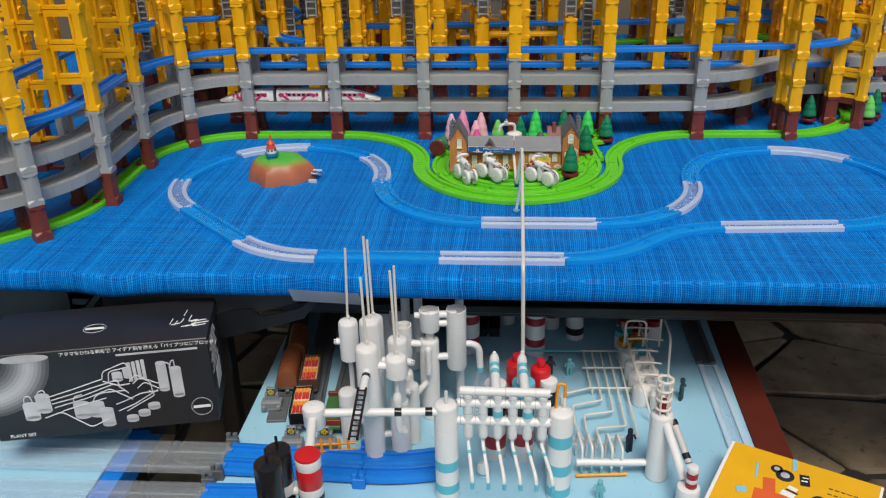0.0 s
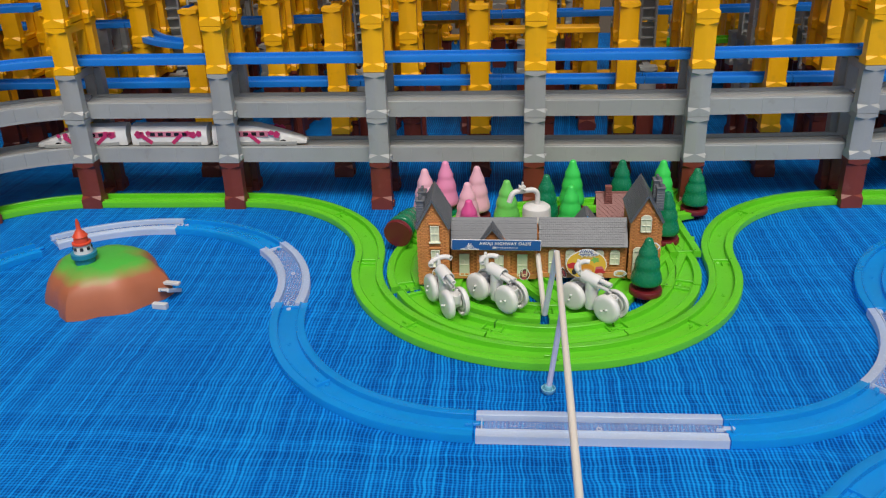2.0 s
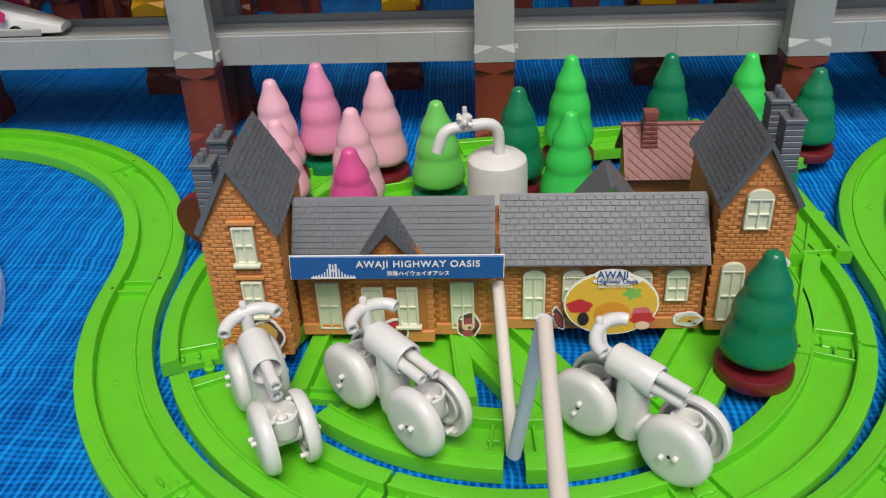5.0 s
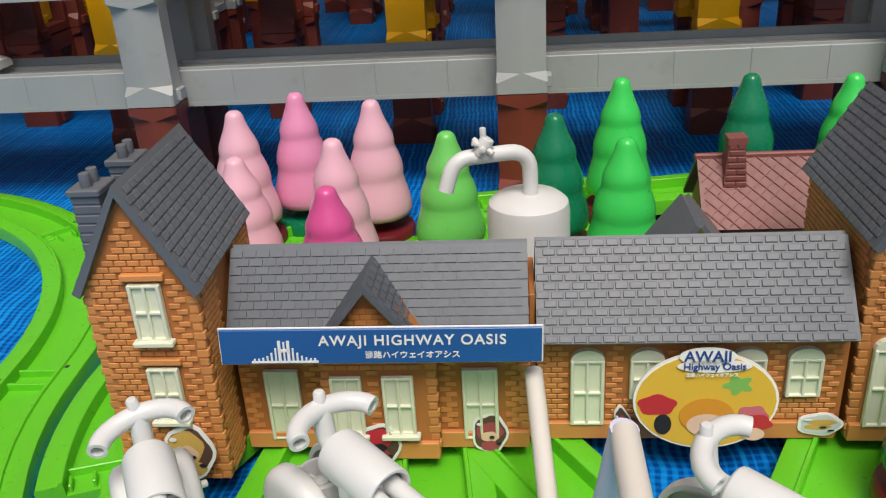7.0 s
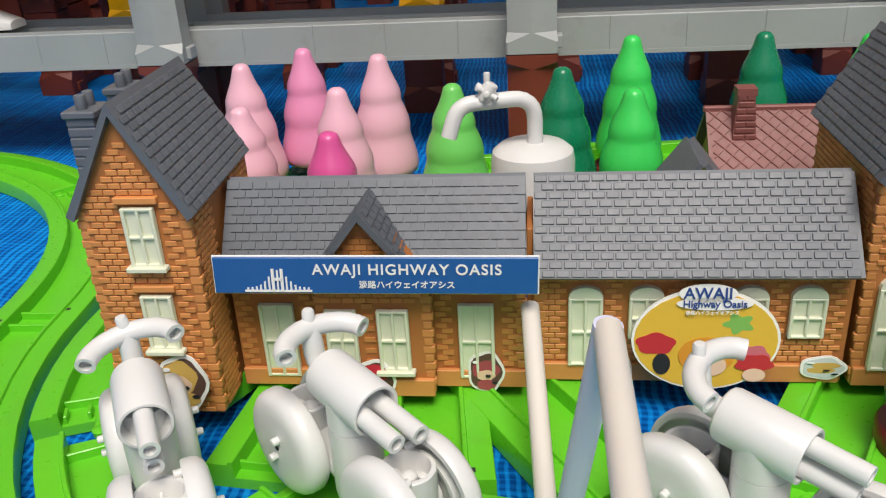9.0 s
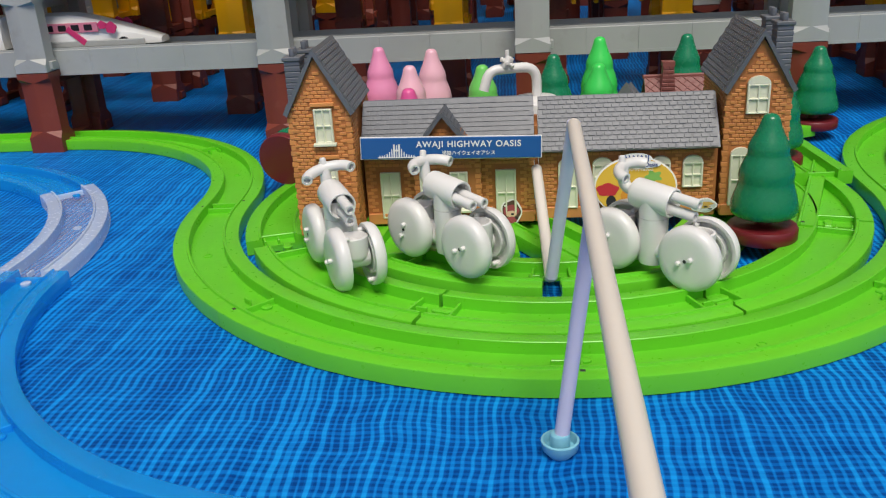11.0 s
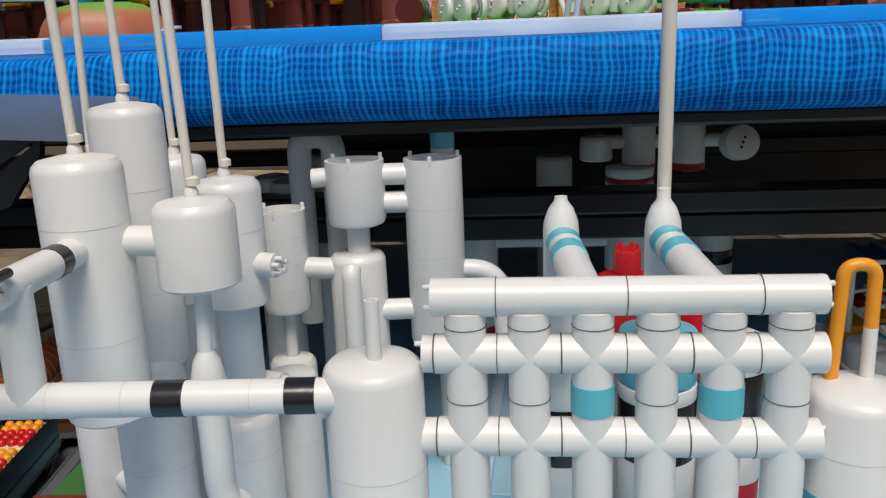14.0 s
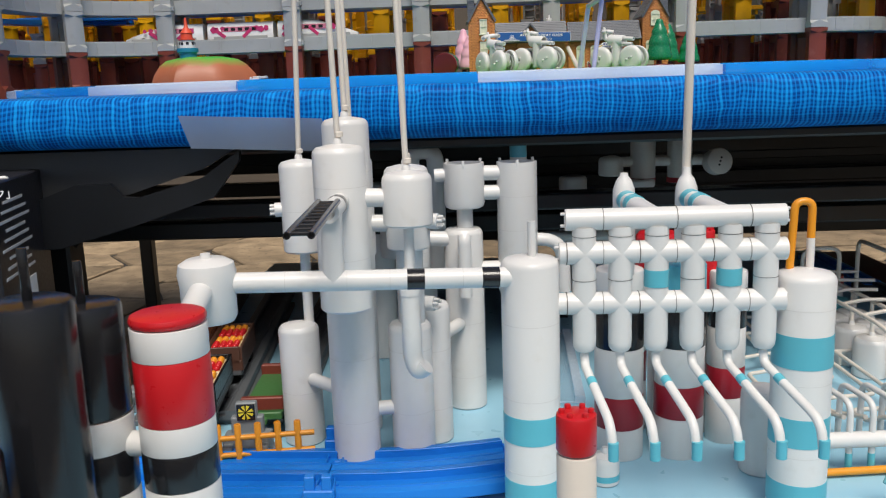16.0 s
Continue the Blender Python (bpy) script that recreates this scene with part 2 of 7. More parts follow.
def box(bm, c, s, bevel=0.0, m=None, seg=1):
    made = bmesh.ops.create_cube(bm, size=1.0, matrix=(m or Matrix()) @ Matrix.Translation(c) @ Matrix.Diagonal((*s, 1)))
    if bevel:
        es = list({e for v in made["verts"] for e in v.link_edges})
        bmesh.ops.bevel(bm, geom=es, offset=bevel, segments=seg, affect="EDGES", profile=0.6)
    return bm


def lathe(bm, prof, seg=24, m=None):
    m = m or Matrix()
    rings = []
    for r, z in prof:
        if r < 1e-6:
            rings.append([bm.verts.new(m @ Vector((0, 0, z)))])
        else:
            rings.append([bm.verts.new(m @ Vector((r * math.cos(2 * math.pi * k / seg), r * math.sin(2 * math.pi * k / seg), z))) for k in range(seg)])
    for a, b in zip(rings, rings[1:]):
        for k in range(seg):
            j = (k + 1) % seg
            if len(a) == 1 and len(b) > 1:
                bm.faces.new((a[0], b[j], b[k]))
            elif len(b) == 1 and len(a) > 1:
                bm.faces.new((a[k], a[j], b[0]))
            elif len(a) > 1:
                bm.faces.new((a[k], a[j], b[j], b[k]))
    return bm


def drum(bm, r, z0, z1, edge=0.002, seg=24, m=None):
    """A capped cylinder with rounded rims."""
    e = min(edge, (z1 - z0) / 2.5, r / 2)
    return lathe(bm, [(0, z0), (r - e, z0), (r - e * 0.3, z0 + e * 0.3), (r, z0 + e), (r, z1 - e), (r - e * 0.3, z1 - e * 0.3), (r - e, z1), (0, z1)], seg, m)


def rounded(pts, rad, steps=6):
    """The polyline with its corners turned into arcs."""
    pts = [Vector(p) for p in pts]
    out = [pts[0]]
    for a, b, c in zip(pts, pts[1:], pts[2:]):
        d1, d2 = (a - b), (c - b)
        k = min(rad, d1.length * 0.49, d2.length * 0.49)
        p, q = b + d1.normalized() * k, b + d2.normalized() * k
        for i in range(steps + 1):
            u = i / steps
            out.append(p * (1 - u) ** 2 + b * 2 * u * (1 - u) + q * u * u)
    return out + [pts[-1]]


def tube(bm, pts, r, seg=12, hollow=False, m=None):
    pts = [(m or Matrix()) @ Vector(p) for p in pts]
    up = Vector((0.13, 0.31, 0.94)).normalized()
    rings = []
    for i, p in enumerate(pts):
        d = (pts[min(i + 1, len(pts) - 1)] - pts[max(i - 1, 0)]).normalized()
        if abs(d.dot(up)) > 0.95:
            up = Vector((0.9, 0.3, 0.1)).normalized()
        side = d.cross(up).normalized()
        up = side.cross(d).normalized()
        rings.append([bm.verts.new(p + r * (math.cos(2 * math.pi * k / seg) * side + math.sin(2 * math.pi * k / seg) * up)) for k in range(seg)])
    for a, b in zip(rings, rings[1:]):
        for k in range(seg):
            bm.faces.new((a[k], a[(k + 1) % seg], b[(k + 1) % seg], b[k]))
    for ring, d in ((rings[0], pts[0] - pts[1]), (rings[-1], pts[-1] - pts[-2])):
        if hollow:
            inner = [bm.verts.new(v.co.lerp(sum((w.co for w in ring), Vector()) / seg, 0.38)) for v in ring]
            c = sum((w.co for w in ring), Vector()) / seg
            deep = [bm.verts.new(v.co - d.normalized() * r * 0.9) for v in inner]
            for k in range(seg):
                j = (k + 1) % seg
                bm.faces.new((ring[k], ring[j], inner[j], inner[k]))
                bm.faces.new((inner[k], inner[j], deep[j], deep[k]))
            bm.faces.new(deep)
        else:
            bm.faces.new(ring)
    return bm


def sweep(bm, prof, frames):
    """A closed profile (u to the left, v up) carried along frames of (place, heading in degrees)."""
    rings = []
    for p, h in frames:
        side = Vector((-math.sin(radians(h)), math.cos(radians(h)), 0))
        rings.append([bm.verts.new(Vector(p) + u * side + Vector((0, 0, v))) for u, v in prof])
    k = len(prof)
    for a, b in zip(rings, rings[1:]):
        for i in range(k):
            bm.faces.new((a[i], a[(i + 1) % k], b[(i + 1) % k], b[i]))
    bm.faces.new(rings[0][::-1])
    bm.faces.new(rings[-1])
    return bm


LEN, RAD = 0.216, 0.214


def piece_frames(turn, length=LEN, rad=RAD, rise=0.0):
    """Frames of one track piece from the origin, heading +x; turn in degrees, left positive, 0: straight."""
    if not turn:
        return [((length * i / 2, 0, rise * i / 2), 0) for i in range(3)]
    s, out = math.copysign(1, turn), []
    for i in range(11):
        a = radians(abs(turn)) * i / 10
        out.append(((rad * math.sin(a), s * rad * (1 - math.cos(a)), rise * i / 10), s * math.degrees(a)))
    return out


TRACK = [(-0.019, 0), (-0.019, 0.0077), (-0.0188, 0.0083), (-0.0182, 0.0086), (-0.0113, 0.0086), (-0.0110, 0.0097), (-0.0099, 0.0097), (-0.0096, 0.0094), (-0.0094, 0.0038)]
TRACK = TRACK + [(-u, v) for u, v in TRACK[::-1]]
THIN = TRACK + [(0.0177, 0), (0.0177, 0.0020), (-0.0177, 0.0020), (-0.0177, 0)]
DECK = [(-0.0252, 0), (-0.0252, 0.0024), (-0.024, 0.0030), (-0.024, 0.0235), (-0.0215, 0.0235), (-0.021, 0.019), (-0.012, 0.019), (-0.0117, 0.0205), (-0.0105, 0.0205), (-0.0102, 0.0185)]
DECK = DECK + [(-u, v) for u, v in DECK[::-1]]
meshes = {"seam": rgb("seam_grey", 0.60, 0.59, 0.57)}


def track_mesh(kind, material, turn, length=LEN, rad=RAD):
    key = (kind, material.name, turn, length, rad)
    if key not in meshes:
        bm = bmesh.new()
        sweep(bm, DECK if kind == "deck" else THIN if "clear" in material.name or "translucent" in material.name else TRACK, piece_frames(turn, length - 0.0012, rad))
        meshes[key] = finish(bm, kind, material)
        if material is CLEAR_TRACK:
            # the trough between the frosted shoulders is clear
            meshes[key].materials.append(CLEAR_RAIL)
            for p in meshes[key].polygons:
                if max(abs(p.normal.x), abs(p.normal.y)) < 0.1 and p.index % len(THIN) in (8, 19):
                    p.material_index = 1
    return meshes[key]


def small_mesh(name, material):
    """The moulded joint parts that all tracks share, and the facing panels of the decks."""
    key = ("small", name, material.name)
    if key not in meshes:
        bm = bmesh.new()
        if name == "tongue":
            box(bm, (0.0030, 0.004, 0.0036), (0.008, 0.0044, 0.0030), 0.0006)
            lathe(bm, [(0, 0.0028), (0.0026, 0.0028), (0.0028, 0.0048), (0.0022, 0.0052), (0, 0.0052)], 14, pose(0.0070, 0.004, 0))
        elif name == "socket":
            for k in (-1, 1):
                box(bm, (-0.0045, -0.004 + k * 0.0040, 0.0052), (0.006, 0.0012, 0.0032), 0.0003)
        elif name == "joint_bar":
            box(bm, (0, 0, 0.0050), (0.0013, 0.0190, 0.0040), 0.0003)
        elif name == "hole":
            box(bm, (0, 0, 0.0084), (0.0022, 0.0018, 0.0006), 0.0001)
        elif name == "stud":
            lathe(bm, [(0.0026, 0.0034), (0.0026, 0.0043), (0.0017, 0.0043), (0.0017, 0.0034)], 14)
        meshes[key] = finish(bm, name, material)
    return meshes[key]


def panel_mesh(material, run):
    key = ("panel", material.name, round(run, 5))
    if key not in meshes:
        meshes[key] = finish(box(bmesh.new(), (0, 0, 0), (run, 0.0016, 0.0205), 0.0004), "panel", material)
    return meshes[key]


def place(kind, material, turn, name, m, label, category, group, length=LEN, rad=RAD, detail=True):
    """One track or deck piece at the pose m, with its joint parts or its facing panels."""
    ob = new(name, track_mesh(kind, material, turn, length, rad))
    tagged(ob, label, category, group)
    ob.matrix_basis = m
    if not detail:
        return ob
    fr = piece_frames(turn, length - 0.0012, rad)
    (ex, ey, _), eh = fr[-1]
    end = pose(ex, ey, 0, 0, 0, eh)
    if kind == "track":
        (qx, qy, _), qh = fr[len(fr) // 2]
        for nm, at in (("tongue", end), ("socket", end), ("joint_bar", pose(0.0050, 0, 0)), ("hole", pose(0.0048, -0.0122, 0)), ("stud", pose(qx, qy, 0, 0, 0, qh))):
            if nm != "hole":
                part(nm, small_mesh(nm, material), None, ob).matrix_basis = at
            elif material is GREEN:
                part(nm, small_mesh(nm, INK), None, ob).matrix_basis = at
    else:
        n = 5
        for i in range(n):
            j = (i + 0.5) / n * (len(fr) - 1)
            (px, py, _), ph = fr[int(j)]
            (rx, ry, _), rh = fr[min(int(j) + 1, len(fr) - 1)]
            f = j - int(j)
            at = pose(px + (rx - px) * f, py + (ry - py) * f, 0, 0, 0, ph + (rh - ph) * f)
            for s in (-1, 1):
                run = (length if not turn else radians(abs(turn)) * (rad - s * math.copysign(0.0243, turn))) / n - 0.00025
                part("panel", panel_mesh(material, run), None, ob).matrix_basis = at @ pose(0, s * 0.0243, 0.0118)
    return ob


def lay(start, pieces, kind, name, group, labels):
    """Lays pieces (turn, material, ...) end to end from (x, y, z, heading). Returns the end."""
    x, y, z, h = start
    for turn, material in pieces:
        place(kind, material, turn, name, pose(x, y, z + 0.0006, 0, 0, h), labels[material.name], "toy track" if kind == "track" else "toy viaduct", group, detail=True)
        (ex, ey, _), eh = piece_frames(turn)[-1]
        v = pose(x, y, z, 0, 0, h) @ Vector((ex, ey, 0))
        x, y, h = v.x, v.y, h + eh
    return x, y, z, h


# ---- ground, table, board ----
def slab(name, x0, x1, y0, y1, z0, z1, material, label, category, kind="structure"):
    bm = bmesh.new()
    box(bm, ((x0 + x1) / 2, (y0 + y1) / 2, (z0 + z1) / 2), (x1 - x0, y1 - y0, z1 - z0), 0.0015)
    ob = part(name, bm, material)
    tagged(ob, label, category, kind=kind)
    return ob


def tablecloth():
    bm = bmesh.new()
    # cross-section from the back, over the front edge and down its drape
    sec = [(1.95, T), (1.2, T), (0.5, T), (0.15, T), (0.02, T), (-0.032, T), (-0.040, T - 0.0004), (-0.0450, T - 0.0018), (-0.0480, T - 0.0045), (-0.0495, T - 0.009), (-0.0515, T - 0.017), (-0.0530, T - 0.026), (-0.0520, T - 0.034), (-0.0480, T - 0.0405), (-0.041, T - 0.0440), (-0.030, T - 0.0455), (-0.018, T - 0.0440), (1.95, T - 0.041)]
    xs = [-1.5 + 3.2 * i / 160 for i in range(161)]
    rings = []
    for x in xs:
        ring = []
        for y, z in sec:
            front = max(0.0, min(1.0, (0.03 - y) / 0.06)) if z > T - 0.047 and y < 1.0 else 0.0
            w = noise.noise(Vector((x * 7, y * 9, z * 12)))
            w2 = noise.noise(Vector((x * 26, z * 40, 3.0)))
            fold = 0.010 * math.exp(-((x + 0.56) / 0.05) ** 2) * front
            ring.append(bm.verts.new((x, y - 0.004 * front * w - 0.0015 * front * w2 - fold, z + 0.002 * front * w - fold * 0.3)))
        rings.append(ring)
    for a, b in zip(rings, rings[1:]):
        for i in range(len(sec) - 1):
            bm.faces.new((a[i], a[i + 1], b[i + 1], b[i]))
    ob = part("tablecloth", bm, TARP, smooth=60)
    tagged(ob, "blue woven plastic sheet draped over the display table", "tablecloth")


slab("ground", -14, 14, -10, 22, -0.06, -0.012, mat("stone_paving_joint", (0.05, 0.045, 0.04), 0.9, vary=0.2, scale=6), "dark mortar bed under the paving stones", "ground")
slab("wall_back", -7, 7, 4.0, 4.2, -0.012, 4.0, WALLSTONE, "rough stone wall far behind the table, coloured dark for the shade there", "wall")
tablecloth()


# ---- tracks on the table ----
LAB = {CYAN_TRACK.name: "translucent cyan plastic toy railway track piece on the blue sheet",
       CLEAR_TRACK.name: "frosted clear plastic toy railway track piece on the blue sheet",
       GREEN.name: "lime green plastic toy railway track piece on the blue sheet",
       BLUE.name: "blue plastic toy railway track piece carried on piers",
       GREY.name: "grey plastic elevated toy viaduct deck piece between piers"}
C, W, G = CYAN_TRACK, CLEAR_TRACK, GREEN
river = "clear river-coloured track loop"
lay((0.001, 0.019, T, 180.5), [(0, C), (-45, W), (0, C), (-45, W), (-45, C)], "track", "toy_track", river, LAB)
lay((-0.512, 0.555, T, 42.5), [(-45, W), (-45, C), (-45, W)], "track", "toy_track", river, LAB)
lay((-0.1475, 0.3885, T, 270), [(45, C), (45, C)], "track", "toy_track", river, LAB)
lay((0.0690, 0.1735, T, 0.5), [(0, W), (45, C), (45, W), (-45, C), (-45, C), (-45, W), (-45, C)], "track", "toy_track", river, LAB)
lay((0.002, 0.019, T, 0.5), [(0, W)], "track", "toy_track", river, LAB)
lay((0.2185, 0.0215, T, 3.5), [(45, C), (-45, C), (0, W), (45, C), (45, C)], "track", "toy_track", river, LAB)
green = "lime green track line"
CX, CY = 0.136, 0.5035
RING = 1.0             # the ring's turn in degrees
RX, RY = CX - RAD * math.cos(radians(RING)), CY - RAD * math.sin(radians(RING))
lay((RX, RY, T, 270 + RING), [(45, G)] * 4 + [(-45, G), (-45, G), (0, G), (45, G), (45, G)], "track", "toy_track", green, LAB)
lay((RX, RY, T, 90 + RING), [(45, G), (45, G), (0, G), (45, G), (45, G), (0, G), (-45, G), (0, G)], "track", "toy_track", green, LAB)


def arc_piece(r, a0, a1, material, label, group, dy=0.0, name="toy_track"):
    """A curved piece about the station's centre, from one angle to another."""
    bm = bmesh.new()
    n = 14
    fr = []
    for i in range(n + 1):
        a = a0 + (a1 - a0) * i / n
        fr.append(((r * math.cos(radians(a)), r * math.sin(radians(a)), 0), a + 90))
    sweep(bm, TRACK, fr)
    ob = part(name, bm, material)
    ob.matrix_basis = pose(CX, CY + dy, T + 0.0005)
    tagged(ob, label, "toy track", group)
    for (px, py, _), h in (fr[1], fr[-2]):
        part("joint_bar", small_mesh("joint_bar", material), None, ob).matrix_basis = pose(px, py, 0, 0, 0, h)
    for a, nm in ((a1, "tongue"), (a1, "socket")):
        part(nm, small_mesh(nm, material), None, ob).matrix_basis = pose(r * math.cos(radians(a)), r * math.sin(radians(a)), 0, 0, 0, a + 90)


inner = "green tracks inside the station ring"
for r, a0, a1 in ((0.1700, 152, 201.5), (0.1668, 205, 249.5), (0.1668, 250, 296.5), (0.1668, 296.8, 342.5), (0.1668, 343, 388.5), (0.1668, 389, 405)):
    arc_piece(r, a0, a1 - 0.2, GREEN, LAB[GREEN.name], inner, -0.0075)
for a0, a1 in ((231, 267.6), (271.4, 305)):
    arc_piece(0.1262, a0, a1, GREEN, LAB[GREEN.name], inner)
for i, (x, y, h) in enumerate(((0.047, 0.407, 84), (0.100, 0.402, 97), (0.158, 0.400, 122), (0.207, 0.402, 62), (0.262, 0.440, 70), (0.09, 0.56, 60), (0.175, 0.56, 100), (0.26, 0.57, 80), (0.02, 0.52, 110), (0.005, 0.45, 65), (0.03, 0.59, 20), (0.12, 0.62, -8), (0.20, 0.60, 25), (0.27, 0.60, 60), (0.31, 0.52, 95), (-0.03, 0.56, 60), (0.10, 0.66, 10))):
    place("track", GREEN, 0, "toy_track", pose(x, y, T + 0.0004 * i, 0, 0, h), LAB[GREEN.name], "toy track", inner, 0.150)


# ---- viaduct of block piers ----
STEP = 0.064


def column(bm, y, foot):
    """One post of a pier block, chamfered between its foot and its collar."""
    def ring(z, w, d, ch):
        cx = w * 0.93 if ch > 0.002 else ch     # the shaft is ridged, its collars are square
        q = [(-w, -d + ch), (-w + cx, -d), (w - cx, -d), (w, -d + ch), (w, d - ch), (w - cx, d), (-w + cx, d), (-w, d - ch)]
        return [bm.verts.new((a, y + b, z)) for a, b in q]
    if foot:
        lev = [(0, 0.0150, 0.0125, 0.0008), (0.012, 0.0150, 0.0125, 0.0008), (0.017, 0.0140, 0.0115, 0.0045), (0.056, 0.0140, 0.0115, 0.0045), (0.0595, 0.0145, 0.0115, 0.001), (STEP - 0.0006, 0.0145, 0.0115, 0.001)]
    else:
        lev = [(0.0, 0.0145, 0.0115, 0.001), (0.0065, 0.0145, 0.0115, 0.001), (0.0115, 0.0138, 0.0115, 0.0050), (0.0560, 0.0138, 0.0115, 0.0050), (0.0590, 0.0143, 0.0115, 0.001), (STEP - 0.0006, 0.0142, 0.0112, 0.001)]
    rings = [ring(*a) for a in lev]
    for a, b in zip(rings, rings[1:]):
        for i in range(8):
            bm.faces.new((a[i], a[(i + 1) % 8], b[(i + 1) % 8], b[i]))
    bm.faces.new(rings[0][::-1])
    bm.faces.new(rings[-1])


def block_mesh(material, foot=False, which="all"):
    """A pier block, whole, or its post and its braces alone."""
    key = ("block", material.name, foot, which)
    if key not in meshes:
        bm = bmesh.new()
        for s in (-1, 1) if which != "post" else (0,):
            if which != "brace":
                column(bm, s * 0.037, foot)
                box(bm, (0.0155, s * 0.037, 0.005), (0.003, 0.009, 0.007), 0.0005)
        if which != "post":
            # slotted web between the posts
            def loop(x, y0, z0, z1):
                return [bm.verts.new((x, a, b)) for a, b in ((-y0, z0), (y0, z0), (y0, z1), (-y0, z1))]
            fo, fi, bo, bi = loop(-0.006, 0.0262, 0.0005, STEP - 0.0012), loop(-0.006, 0.0205, 0.007, 0.051), loop(0.006, 0.0262, 0.0005, STEP - 0.0012), loop(0.006, 0.0205, 0.007, 0.051)
            for k in range(4):
                n = (k + 1) % 4
                for q in ((fo[k], fo[n], fi[n], fi[k]), (bo[k], bo[n], bi[n], bi[k]), (fo[k], fo[n], bo[n], bo[k]), (fi[k], fi[n], bi[n], bi[k])):
                    bm.faces.new(q)
        meshes[key] = finish(bm, "block", material)
    return meshes[key]


def ladder_mesh(material):
    """Grey lattice truss post of the taller bridge piers."""
    key = ("ladder", material.name)
    if key not in meshes:
        bm = bmesh.new()
        for s in (-1, 1):
            box(bm, (s * 0.012, 0, 0.032), (0.004, 0.016, 0.0634), 0.0005)
        for i in range(4):
            box(bm, (0, 0, 0.006 + 0.0165 * i), (0.021, 0.013, 0.003), 0.0004)
        box(bm, (0, 0.006, 0.032), (0.021, 0.002, 0.062))
        meshes[key] = finish(bm, "lattice_block", material)
    return meshes[key]


def pier(x, y, heading, stack, label, group, near=True):
    t = thing("bridge_pier", label, "toy pier", group, pose(x, y, T, 0, 0, heading))
    for i, material in enumerate(stack):
        if material is DARKGREY:
            p = part("lattice_block", ladder_mesh(GREY), None, t)
        else:
            p = part("base" if material is BROWN and i == 0 else "block", block_mesh(material, i == 0, "brace" if near else "all"), None, t)
            for s in (-1, 1) if near else ():
                part("post", block_mesh(material, i == 0, "post"), None, p).matrix_basis = pose(0, s * 0.037, 0)
        p.matrix_basis = pose(0, 0, i * STEP + RISE) if i else Matrix.Diagonal((1, 1, (STEP + RISE) / STEP, 1))
    return t


Y1 = 0.7342
RISE = 0.0065          # the brown foot block is taller than the others
front = "block piers of the grey double-deck viaduct"
flabel = "stacked toy bridge pier of brown, grey and yellow plastic blocks"
# the uppermost yellow blocks rise out of view, added to shade the rear rows
FRONT = [BROWN, GREY, GREY] + [YELLOW] * 11
PX = (-0.520, -0.304, -0.088, 0.128, 0.3445)
for x in PX:
    pier(x, Y1, 0, FRONT, flabel, front)
pier(0.563, Y1 + 0.0105, 3, FRONT, flabel, front)
for x, y, h in ((-0.672, 0.657, 42), (-0.7335, 0.4815, 91), (-0.7225, 0.2575, 92), (-0.774, 0.103, 50), (-0.9185, -0.0575, 48)):
    pier(x, y, h, FRONT, flabel, front)
for x, y, h in ((0.694, 0.900, 45), (0.900, 0.950, 10)):
    pier(x, y, h, [BROWN, GREY, GREY], "short grey toy pier under the viaduct curve", front)
ylabel = "tall toy bridge pier of yellow plastic blocks on a brown foot"
pier(0.776, 0.742, 8, [BROWN] + [YELLOW] * 5, ylabel, front)
pier(0.940, 0.820, 51, [BROWN] + [YELLOW] * 5, ylabel, front)
pier(0.93, 1.09, 50, [BROWN] + [YELLOW] * 5, ylabel, front)
back = "yellow block piers behind the viaduct"
for i in range(-3, 5):
    pier(0.048 + 0.216 * i, 0.868, 0, [BROWN] + [YELLOW] * 3 + ([DARKGREY] * 6 if -4 < i < 2 else [YELLOW] * 8), ylabel, back)
for i in range(-5, 5):
    pier(0.15 + 0.216 * i, 0.948, 0, [BROWN, BROWN] + [YELLOW] * 3, ylabel, back)
rng = random.Random(4)
rear = []
for row in range(8):
    y = 1.008 + 0.118 * row
    gap = 0.165 if row < 2 else 0.128
    for i in range(-7, 8) if row < 2 else range(-9, 11):
        if rng.random() < (0.08 if i < 2 else 0.28):
            continue
        kind = rng.random() + (0.12 if i > 2 else 0.0)
        if kind < 0.24:
            st = [BROWN] + [YELLOW] * 12
        elif kind < 0.55:
            st = [BROWN, YELLOW, YELLOW, YELLOW] + [DARKGREY] * 7
        elif kind < 0.84:
            st = [BROWN, GREY] + [DARKGREY] * 10
        else:
            st = [BROWN, YELLOW, GREY, YELLOW] + [YELLOW] * 4
        x = 0.04 * (row % 2) + gap * i + rng.uniform(-0.03, 0.03)
        y1 = y + rng.uniform(-0.02, 0.02)
        rear.append((x, y1))
        pier(x, y1, rng.choice((0, 0, 12, -10)), st, ylabel, back, row < 2)
girders = "yellow girders between the rear piers"
bm = bmesh.new()
box(bm, (0.105, 0, 0), (0.21, 0.030, 0.009), 0.001)
girder = finish(bm, "girder", YELLOW)
bm = bmesh.new()
box(bm, (0, 0, -0.009), (0.006, 0.024, 0.010), 0.001)
rib = finish(bm, "rib", YELLOW)
for x, y in rear[::3]:
    ob = new("girder", girder)
    tagged(ob, "yellow plastic toy girder spanning between rear piers", "toy girder", girders)
    ob.matrix_basis = pose(x, y - 0.037, T + STEP * rng.randint(1, 6) + 0.004, 0, 0, rng.choice((0, 0, 180, 90)))
    for q in range(1, 7):
        part("rib", rib, None, ob).matrix_basis = pose(0.03 * q, 0, 0)
